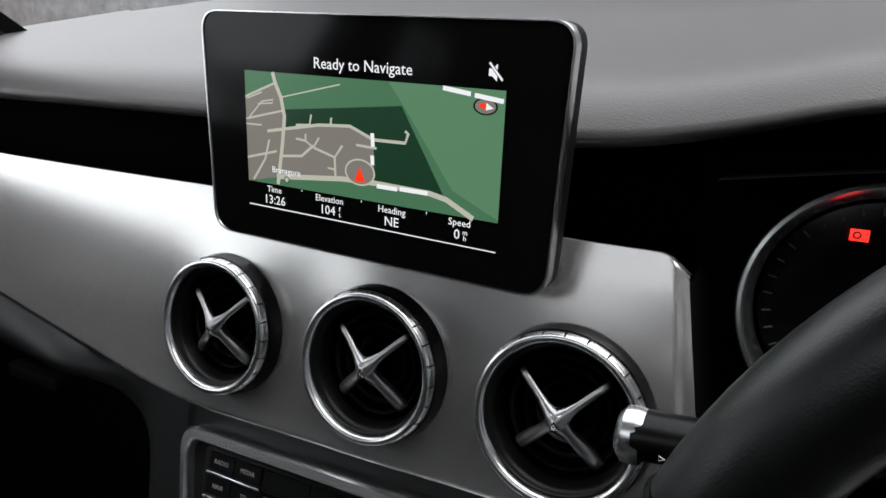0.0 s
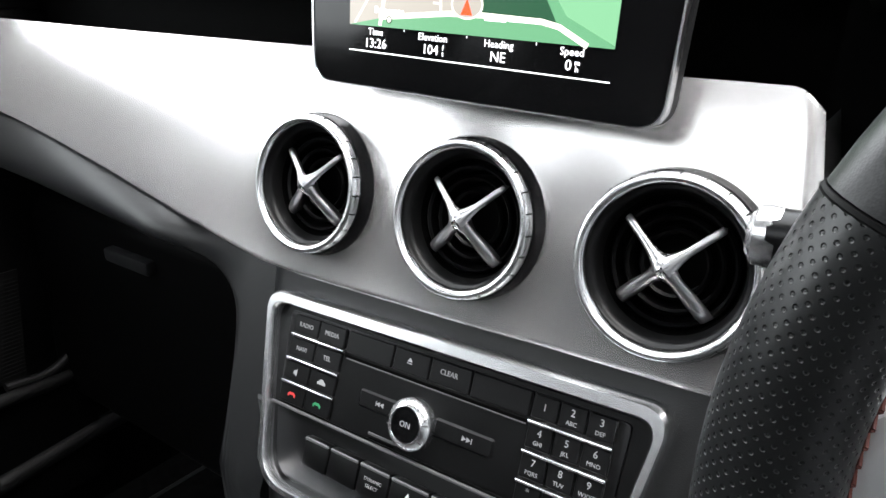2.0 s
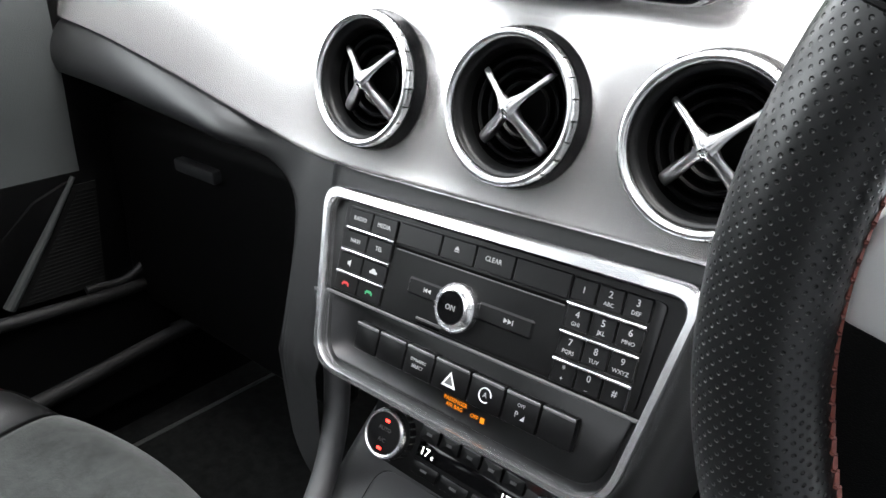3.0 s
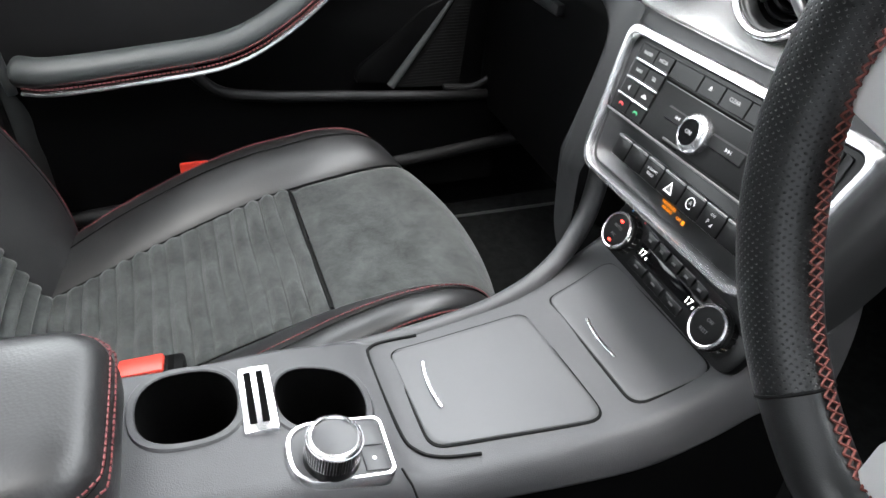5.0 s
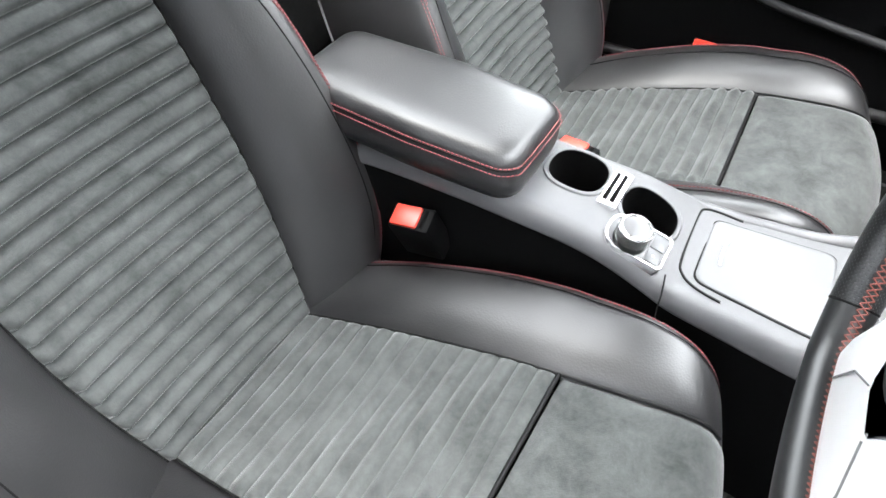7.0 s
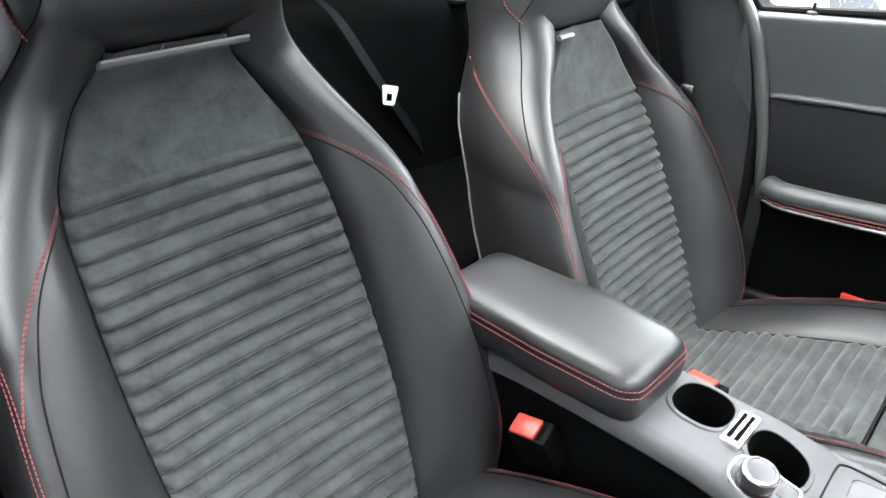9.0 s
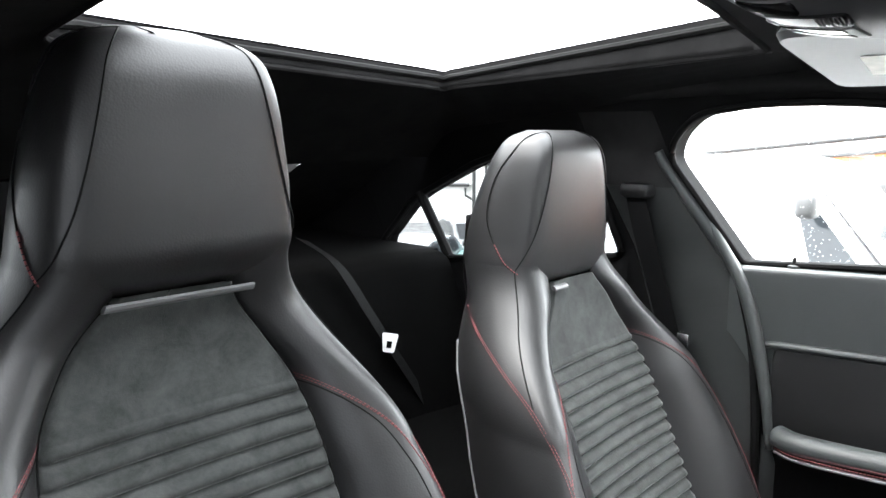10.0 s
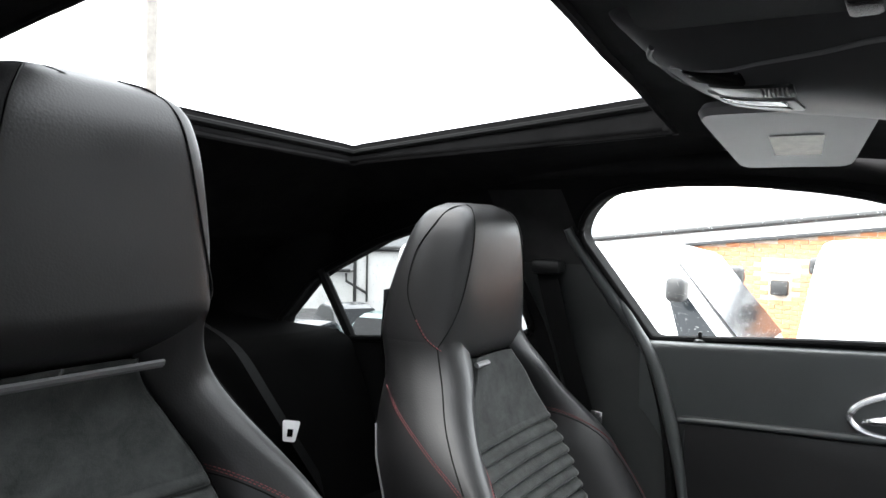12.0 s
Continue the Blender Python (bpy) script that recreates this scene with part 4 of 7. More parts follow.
def back_bolster(q, z):
    """A bolster's surface: 0 at the insert, 1 at the outer edge, on to 2 at the back; it runs up into the headrest."""
    zb = min(z, 0.82)
    yf, hw, wi, bp, dp = back_row(zb)
    if q < 1:
        wi = back_row(min(z, 1.06))[2]
        p = Vector((lerp(wi, hw, table(SIDE, q)[0]), yf + bp * table(BOLSTER, q)[0], z))
    else:
        k = q - 1
        p = Vector((lerp(wi, hw, 0.99) + 0.006 * math.sin(math.pi * k) - 0.022 * k * k, lerp(yf + 0.66 * bp, yf - dp, k), z))
    if z <= 0.82:
        return p
    p.y += back_row(min(z, 1.06))[0] - yf
    zh = max(z, 1.06)
    if q < 0.7:
        # below the headrest the crest has come in close beside the insert
        e, r = Vector((back_row(min(z, 1.06))[2], back_row(1.06)[0], zh)), head_section(61, zh)
        h = Vector((lerp(e.x, r.x, table(SIDE, q)[0] / 0.755), lerp(e.y, r.y, table(BOLSTER, q)[0]), zh))
    else:
        h = head_section(lerp(61, 24, (q - 0.7) / 0.3) if q < 1 else lerp(24, -50, q - 1), zh)
    grow = lerp(1.004, 0.97, min(1, max(0, (z - 1.06) / 0.04)))
    c = Vector((0, -0.980, h.z))
    h = c + (h - c) * grow
    w = min(1, (z - 0.82) / 0.24)
    w = w * w * (3 - 2 * w)
    return Vector((lerp(p.x, h.x, w), lerp(p.y, h.y, w), z))


def seat(name, label, at, tall=1.0, inner=-1, back=0.0, reach=0.0, tuck=0.0, wide=0.0, askew=0.0, swell=0.0):
    """A front seat; tall shortens the backrest of one that is set lower."""
    st = thing(name, label, "car seat", "front seats", at)
    st.rotation_euler.z = radians(askew)

    def insert(u, v):
        z = lerp(0.41, 1.03, v)
        yf, hw, wi, bp, dp = back_row(z)
        s = 2 * u - 1
        # horizontal channels up to the shoulder seam
        rib = 0.0
        if z < 0.905:
            ph = ((z - 0.41) / 0.0208) % 1.0
            rib = 0.0120 * (abs(math.sin(math.pi * ph)) ** 0.66) * min(1, (1 - abs(s)) / 0.03)
        else:
            rib = 0.0100 * min(1, (1 - abs(s)) / 0.03)
        hollow = -0.006 * (1 - s * s)
        e = back_bolster(0, z)
        return (s * e.x, e.y + rib + hollow, z)
    part("back_insert", grid(insert, 40, 420), SUEDE, st, "ribbed dark grey suede insert", sharp=180)
    for sgn in (-1, 1):
        def bol(u, v, sgn=sgn):
            p = back_bolster(u / 0.7 if u < 0.7 else 1 + (u - 0.7) / 0.3, lerp(0.40, 1.10, v))
            return (sgn * p.x, p.y, p.z)
        part("back_bolster", grid(bol, 60, 110), LEATHER, st, sharp=180)

    def shell(u, v):
        z = lerp(0.36, 1.14, v)
        yf, hw, wi, bp, dp = back_row(z)
        s = 2 * u - 1
        return (s * (hw - 0.028), yf - dp - 0.02 * (1 - s * s), z)
    part("back_shell", grid(shell, 24, 30), PLASTIC, st, "black plastic seat back shell", sharp=180)
    def head(u, v):
        z = table([(0, 1.022), (0.08, 1.032), (0.3, 1.10), (0.6, 1.20), (0.8, 1.256), (0.93, 1.283), (1, 1.292)], v)[0]
        return tuple(head_section(360 * u, z))
    bm = grid(head, 90, 44, close_u=True)
    bmesh.ops.contextual_create(bm, geom=[e for e in bm.edges if e.is_boundary and e.verts[0].co.z > 1.28])
    hr = part("headrest", bm, LEATHER, st, "smooth black leather integral headrest", sharp=180)
    # seams of the headrest: a leaf on each side, meeting above the shoulder
    for sgn in (-1, 1):
        def on_head(ang, v, out=0.0012):
            p = Vector(head((ang / 360) % 1.0, v))
            c = Vector((0, table(HR, p.z)[0] - table(HR, p.z)[2] / 2, p.z))
            return p + (p - c).normalized() * out

        def deg(a):
            return a if sgn > 0 else 180 - a
        front = [on_head(deg(a), v) for v, a in ((0.16, 37), (0.25, 47), (0.36, 54), (0.50, 58), (0.65, 60), (0.80, 61), (0.92, 62), (0.97, 58))]
        side = [on_head(deg(a), v) for v, a in ((0.16, 37), (0.24, 20), (0.42, -2), (0.62, -6), (0.80, 2), (0.92, 20), (0.97, 58))]
        part("headrest_seam", tube(spline(front, 40), 0.0011, 6), SEAM, hr)
        part("headrest_seam", tube(spline(side, 40), 0.0011, 6), SEAM, hr)
        bm = bmesh.new()
        stitches([on_head(deg(a), v, 0.0018) for v, a in ((0.30, 12), (0.22, 24), (0.17, 36), (0.14, 46), (0.12, 54))], 0.0012, 0.006, bm=bm)
        part("headrest_stitching", bm, RED, hr, "red thread")
        # black seam running on down the bolster's crest
        pts = []
        for k in range(9):
            z = lerp(1.055, 0.872, k / 8)
            p = back_bolster(lerp(0.895, 1.0, k / 8), z)
            pts.append((sgn * (p.x + 0.0006), p.y + 0.0006, z))
        part("shoulder_seam", tube(spline(pts, 24), 0.0011, 6), SEAM, st)
        # piping round the inserts
        pts = []
        for k in range(24):
            z = lerp(0.415, 1.025, k / 23)
            yf, hw, wi, bp, dp = back_row(z)
            p = back_bolster(0, z)
            pts.append((sgn * p.x, p.y + 0.0008, z))
        part("insert_seam", tube(spline(pts, 60), 0.0016, 6), SEAM, st)
    part("headrest_bar", tube([(-0.088 if inner < 0 else 0.040, -0.911, 1.022), (0.080, -0.911, 1.022)], 0.0046, 8), GREYPL, st, "grey bar under the headrest")

    # the headrest slims and sits towards the car's middle; the whole backrest is shorter where the seat is set lower
    for o in st.children_recursive:
        for v in o.data.vertices:
            k = min(1, max(0, (v.co.z - 0.98) / 0.10))
            k = k * k * (3 - 2 * k)
            v.co.x = v.co.x * (1 - 0.10 * k) + inner * 0.014 * k
            if v.co.x * inner > 0:
                v.co.x -= inner * tuck * k * max(0.0, -0.912 - v.co.y)
            v.co.y -= back * k
            v.co.z = 0.40 + (v.co.z - 0.40) * tall
    # cushion
    CU = [(-0.70, 0.425, 0.115, 0.205, 0.012), (-0.63, 0.450, 0.122, 0.226, 0.022), (-0.50, 0.498, 0.128, 0.238, 0.028), (-0.40, 0.529, 0.132, 0.241, 0.028), (-0.342, 0.541, 0.134, 0.240, 0.027),
          (-0.26, 0.549, 0.142, 0.236, 0.028), (-0.195, 0.548, 0.152, 0.228, 0.022), (-0.158, 0.533, 0.158, 0.216, 0.010), (-0.138, 0.490, 0.158, 0.206, 0.0), (-0.142, 0.40, 0.155, 0.198, 0.0)]
    CU = [(r[0] + reach * max(0, (r[0] + 0.342) / 0.2), r[1], r[2] + wide, r[3] + wide, r[4] * (1 + 50 * wide)) for r in CU]
    CUP = [(i / (len(CU) - 1), *r) for i, r in enumerate(CU)]

    def bow(y, x):
        return 0.9 * x * x * min(1, max(0, (y + 0.342) / 0.2))

    def cush_insert(u, v):
        y, z, wi, hw, bp = table(CUP, lerp(0, 4 / 9, v))
        s = 2 * u - 1
        ph = ((y + 0.342 + 0.0009 * math.sin(4.1 * s + 23 * y) + 0.0003 * math.sin(9.7 * s - 61 * y)) / 0.0225) % 1.0
        worn = 0.74 + 0.22 * math.sin(3.3 * s + 37 * y) + 0.10 * math.sin(11 * s - 19 * y)
        rib = 0.0105 * worn * abs(math.sin(math.pi * ph)) ** 0.8 * min(1, (1 - abs(s)) / 0.03)
        return (s * wi, y, z + rib - 0.004 * (1 - s * s))
    part("cushion_insert", grid(cush_insert, 40, 260), SUEDE, st, "ribbed dark grey suede insert", sharp=180)

    def thigh(u, v):
        y, z, wi, hw, bp = table(CUP, lerp(4 / 9 + 0.006, 1, v))
        s = 2 * u - 1
        e = min(1, (1 - abs(s)) / 0.08, v / 0.06)
        return (s * wi, y - bow(y, s * wi), z - 0.004 + 0.008 * math.sin(e * math.pi / 2))
    part("thigh_pad", grid(thigh, 40, 50), SUEDE, st, "smooth dark grey suede front of the cushion", sharp=180)
    for sgn in (-1, 1):
        def cu_row(v, sgn=sgn):
            """A row of the cushion; the bolster by the console may swell towards its front."""
            y, z, wi, hw, bp = table(CUP, v)
            k = math.sin(math.pi * min(1, max(0, (v - 0.30) / 0.66))) ** 0.8
            return y, z, wi, hw, bp + (swell * k if sgn == inner else 0)

        def cb(u, v, sgn=sgn):
            y, z, wi, hw, bp = cu_row(v)
            if u < 0.7:
                q = u / 0.7
                xx = lerp(wi, hw, table(SIDE, q)[0])
                return (sgn * xx, y - bow(y, xx), z + bp * table(BOLSTER, q)[0] - 0.003 * (1 - q))
            q = (u - 0.7) / 0.3
            return (sgn * lerp(lerp(wi, hw, 0.99), hw - 0.006, q), y - bow(y, hw), lerp(z + 0.66 * bp, 0.38, q))
        part("cushion_bolster", grid(cb, 40, 70), LEATHER, st, sharp=180)
        bm = bmesh.new()
        for off in ((0.60, 0.52, 0.93, 0.97) if swell and sgn == inner else (0.60, 0.84, 0.90) if swell else (0.78, 0.86)):
            pts = []
            for k in range(9):
                y, z, wi, hw, bp = cu_row(lerp(0.06, 0.84, k / 8))
                xx = lerp(wi, hw, table(SIDE, off)[0])
                pts.append((sgn * (xx + 0.0004), y - bow(y, xx), z + bp * table(BOLSTER, off)[0] + 0.0006))
            if off in (0.60, 0.78):
                part("cushion_crest_seam", tube(spline(pts, 50), 0.0009, 6), SEAM, st)
            else:
                part("cushion_stitching", stitches(pts, 0.0008, 0.0055), RED, st, "red thread")

        def crest(off, z, out=0.0008):
            p = back_bolster(off, z)
            n = Vector((0.5, 0.5, 0)) if off < 1 else Vector((1, 0, 0))
            return (sgn * (p.x + n.x * out), p.y + n.y * out, 0.40 + (z - 0.40) * tall)
        # the flank seam: from behind the neck forwards to the crest and down; a short one joins it from the insert
        flank = [(1.75, 0.990), (1.45, 0.955), (1.2, 0.91), (1.0, 0.865), (0.87, 0.80), (0.82, 0.72), (0.80, 0.62), (0.78, 0.52), (0.76, 0.45)]
        for d in (0.0, 0.035):
            part("back_stitching", stitches([crest(q + d, z) for q, z in flank], 0.0007, 0.0052), RED, st, "red thread")
        shoulder = [(0.02, 0.905), (0.12, 0.902), (0.25, 0.896), (0.40, 0.884), (0.54, 0.867), (0.66, 0.844), (0.76, 0.815), (0.83, 0.775)]
        for d in (0.0, 0.004):
            part("shoulder_stitching", stitches([crest(q, z + d, 0.001) for q, z in shoulder], 0.0007, 0.0052), RED, st, "red thread")
        low = [(0.02, 0.900), (0.14, 0.897), (0.28, 0.889), (0.42, 0.875), (0.54, 0.853), (0.63, 0.822), (0.68, 0.78), (0.69, 0.70), (0.69, 0.60), (0.69, 0.52), (0.68, 0.44)]
        part("crest_seam", tube(spline([crest(q, z, 0.0) for q, z in low], 70), 0.0010, 6), SEAM, st)
        for d in (0.0, 0.05):
            part("flank_stitching", stitches([crest(1.28 + d - 0.1 * k / 7, lerp(0.66, 0.43, k / 7)) for k in range(8)], 0.0007, 0.0052), RED, st, "red thread")
        part("shell_piping", tube([crest(2.0, lerp(0.45, 0.93, k / 11), 0.002) for k in range(12)], 0.0017, 6), GREYPL, st, "thin grey edge of the seat shell")
    part("cushion_seam", tube([(lerp(-0.134, 0.134, k / 12), -0.3425, 0.5428 - 0.002 * (1 - (k / 6 - 1) ** 2)) for k in range(13)], 0.0026, 6), SEAM, st)
    for sgn in (-1, 1):
        pts = []
        for k in range(14):
            y, z, wi, hw, bp = table(CUP, lerp(0.02, 0.80, k / 13))
            pts.append((sgn * wi, y - bow(y, wi), z + 0.001))
        part("cushion_edge_seam", tube(spline(pts, 50), 0.0016, 6), SEAM, st)
    part("seat_hinge", rbox(-0.250, -0.235, -0.660, -0.560, 0.36, 0.440, 0.008), HARD, st)
    part("seat_hinge", rbox(0.235, 0.250, -0.660, -0.560, 0.36, 0.440, 0.008), HARD, st)
    part("seat_bracket", tube([(-0.224, -0.665, 0.39), (-0.222, -0.648, 0.43), (-0.216, -0.622, 0.468)], 0.010, 10, flat=0.6), GREYPL, st, "grey hinge bracket")
    # plinth and rails
    part("plinth", rbox(-0.20, 0.20, -0.66, -0.18, 0.33, 0.42, 0.02), PLASTIC, st)
    for sgn in (-1, 1):
        part("seat_rail", rbox(sgn * 0.19 - 0.02, sgn * 0.19 + 0.02, -0.72, -0.15, 0.29, 0.34, 0.006), HARD, st)
    return st


seat("front_seat", "black leather sport seat with ribbed grey suede and red stitching", (0.365, 0, 0), 1.0, -1, -0.030, 0.0, 0.95)
seat("front_seat", "black leather passenger sport seat with ribbed grey suede, set lower", (-0.363, 0.055, -0.052), 0.955, 1, 0.02, 0.022, 0.0, 0.007, 1.6, 0.022)

# ---- steering wheel ----
wheel = thing("steering_wheel", "perforated black leather steering wheel with red stitching", "steering wheel")
WM = facing((0.3578, -0.1405, 0.9158), 4.8, 2.7)
PERF = mat("perforated_leather", (0.0065, 0.0068, 0.0070), 0.34, vary=0.15, vary_scale=20)
RIM = mat("smooth_rim_leather", (0.0055, 0.0058, 0.0060), 0.38, grain=0.06, grain_scale=1500, bump_kind='VORONOI', vary=0.2, vary_scale=15, rough_vary=0.04)
n, l = PERF.node_tree.nodes, PERF.node_tree.links
uvn = n.new("ShaderNodeUVMap")
vor = n.new("ShaderNodeTexVoronoi")
vor.inputs["Scale"].default_value = 1.0
vor.inputs["Randomness"].default_value = 0.0
l.new(uvn.outputs["UV"], vor.inputs["Vector"])
rng = n.new("ShaderNodeMapRange")
rng.inputs["From Min"].default_value, rng.inputs["From Max"].default_value = 0.12, 0.24
l.new(vor.outputs["Distance"], rng.inputs["Value"])
bpn = n.new("ShaderNodeBump")
bpn.inputs["Strength"].default_value = 0.9
bpn.inputs["Distance"].default_value = 0.0012
l.new(rng.outputs["Result"], bpn.inputs["Height"])
l.new(bpn.outputs["Normal"], n["Principled BSDF"].inputs["Normal"])


RIM_R = 0.1695


def rim_r(a):
    """The rim's thickness round the wheel, fuller where the thumbs rest."""
    return 0.0156 + 0.0018 * math.exp(-((a - 200) / 22) ** 2) + 0.0015 * math.exp(-((a + 20) / 22) ** 2) + 0.0015 * math.exp(-((a - 340) / 22) ** 2)


def rim_part(name, a0, a1, material, squash=0.0, label=""):
    bm = bmesh.new()
    nn, mm = max(8, int((a1 - a0) / 3)), 24
    lay = bm.loops.layers.uv.new("UVMap")
    rows, uvs = [], []
    for i in range(nn + 1):
        deg = lerp(a0, a1, i / nn)
        a = radians(deg)
        d = Vector((math.cos(a), math.sin(a), 0))
        r = rim_r(deg) - squash
        flatten = 0.012 * max(0.0, -math.sin(a) - 0.86) / 0.14
        c = d * (RIM_R - flatten)
        rows.append([bm.verts.new(c + d * (r * math.cos(b)) + Vector((0, 0, r * 1.03 * math.sin(b)))) for b in [2 * math.pi * k / mm for k in range(mm)]])
    for i in range(nn):
        for k in range(mm):
            q = (k + 1) % mm
            f = bm.faces.new((rows[i][k], rows[i][q], rows[i + 1][q], rows[i + 1][k]))
            for lo, (ii, kk) in zip(f.loops, ((i, k), (i, k + 1), (i + 1, k + 1), (i + 1, k))):
                s_len = radians(lerp(a0, a1, ii / nn)) * RIM_R / 0.0036
                t_len = kk / mm * 2 * math.pi * 0.015 / 0.0036
                lo[lay].uv = (s_len + t_len, s_len - t_len)
    return part(name, moved(bm, WM), material, wheel, label, sharp=180)


rim_part("grip", 158, 226, PERF, 0, "perforated black leather grip")
rim_part("grip", -46, 22, PERF, 0, "perforated black leather grip")
rim_part("rim_top", 22.4, 157.6, RIM, 0.0004, "smooth black leather rim")
rim_part("rim_bottom", 226.4, 313.6, RIM, 0.0004, "smooth black leather rim")
for a in (158, 226, 22, 314):
    d = Vector((math.cos(radians(a)), math.sin(radians(a)), 0))
    rr = rim_r(a) - 0.0004
    part("rim_seam", moved(tube([d * RIM_R + d * (rr * math.cos(b)) + Vector((0, 0, rr * 1.03 * math.sin(b))) for b in [2 * math.pi * k / 28 for k in range(28)]], 0.0009, 6, closed=True), WM), SEAM, wheel)
# crossed red stitches along the inside of the rim
bm = bmesh.new()
for k in range(100):
    a = radians(150 + k * 1.75)
    a2 = radians(150 + (k + 1) * 1.75)
    for s in (-1, 1):
        pts = []
        for aa, w in ((a, -s), (a2, s)):
            d = Vector((math.cos(aa), math.sin(aa), 0))
            r = rim_r(math.degrees(aa)) + 0.0005
            b = math.pi + 0.10 + 0.23 * w
            flatten = 0.012 * max(0.0, -math.sin(aa) - 0.86) / 0.14
            pts.append(d * (RIM_R - flatten) + d * (r * math.cos(b)) + Vector((0, 0, r * 1.03 * math.sin(b))))
        tube(pts, 0.0006, 5, bm=bm)
part("rim_stitching", moved(bm, WM), WHEELRED, wheel, "crossed red thread")
hub = part("hub", moved(lathe([(0, 0.020), (0.03, 0.018), (0.052, 0.010), (0.062, -0.004), (0.064, -0.04), (0.05, -0.07)], 40), WM), PLASTIC, wheel, "grained black airbag cover")
part("badge", moved(lathe([(0, 0.0225), (0.016, 0.0222), (0.018, 0.020), (0.018, 0.016)], 32), WM), CHROME, hub, "plain round chrome badge")
for s in (-1, 1):
    sp = part("spoke", moved(plate(rounded([(s * 0.048, -0.036), (s * 0.100, -0.024), (s * 0.140, -0.012), (s * 0.1575, -0.007), (s * 0.1585, 0.004), (s * 0.153, 0.020), (s * 0.138, 0.031), (s * 0.100, 0.038), (s * 0.048, 0.040)], 0.007, 4), -0.018, -0.002, 0.005), WM), SILVER, wheel, "satin silver spoke")
    part("spoke_keys", moved(plate(rounded([(s * 0.066, -0.018), (s * 0.122, -0.008), (s * 0.128, 0.012), (s * 0.112, 0.022), (s * 0.066, 0.024)], 0.007, 4), -0.002, 0.0045, 0.002), WM), BUTTONS, sp, "black thumb keys")
    part("key_split", moved(rbox(s * 0.096 - 0.0006, s * 0.096 + 0.0006, -0.012, 0.022, 0.0040, 0.0050, 0.0), WM), DARK, sp)
# lower spoke: a silver band along the rim with a leg up to the hub on each side
band_out = rounded([(-0.080, -0.142), (0.080, -0.142), (0.078, -0.112), (0.060, -0.060), (0.036, -0.046), (0.019, -0.082), (-0.019, -0.082), (-0.036, -0.046), (-0.060, -0.060), (-0.078, -0.112)], [0.012, 0.012, 0.012, 0.01, 0.004, 0.006, 0.006, 0.004, 0.01, 0.012], 5)
bm = bmesh.new()
rows = [[bm.verts.new((p.x, p.y, -0.018 if h < 0 else h - 0.05 * max(0, -p.y - 0.10))) for p in band_out] for h in (-1, 0.002)]
for k in range(len(band_out)):
    q = (k + 1) % len(band_out)
    bm.faces.new((rows[0][k], rows[0][q], rows[1][q], rows[1][k]))
top = bm.faces.new(rows[1])
bm.faces.new(rows[0][::-1])
bmesh.ops.bevel(bm, geom=list(top.edges), offset=0.003, segments=2, affect='EDGES', profile=0.5)
low = part("spoke", moved(bm, WM), SILVER, wheel, "bright silver lower spoke with an opening below the hub")
for s in (-1, 1):
    part("spoke_crease", moved(tube([(s * 0.0195, -0.0835, 0.0022), (s * 0.044, -0.103, 0.0020), (s * 0.060, -0.134, 0.0010)], 0.0007, 5), WM), GREYPL, low)
part("column", tube([WM @ Vector((0, 0, -0.06)), WM @ Vector((0, 0, -0.22))], 0.045, 20), PLASTIC, wheel, "black column shroud")
# column stalk
stalk = thing("column_stalk", "black column stalk with a silver tip", "stalk")
part("arm", tube(spline([(0.30, -0.050, 0.966), (0.24, -0.055, 0.957), (0.195, -0.060, 0.949), (0.166, -0.062, 0.9465)], 14), lambda t: 0.0088 + 0.0022 * t, 20, flat=0.85), BUTTONS, stalk)
part("tip", moved(lathe([(0.0, 0.0050), (0.007, 0.0045), (0.0102, 0.0020), (0.0108, -0.002), (0.0104, -0.0050)], 28), pose(0.1645, -0.0622, 0.946, 0, -90, 0)), CHROME, stalk, "satin silver end cap")
part("wash_sign", tube([(0.188, -0.0722, 0.944), (0.1865, -0.0724, 0.9465), (0.193, -0.0722, 0.9485), (0.198, -0.0718, 0.9465), (0.1965, -0.0720, 0.944)], 0.0003, 4, closed=True), WHITE, stalk)
part("push_sign", tube([(0.177, -0.0728, 0.9470), (0.179, -0.0727, 0.946), (0.177, -0.0728, 0.9450)], 0.0003, 4, closed=True), WHITE, stalk)



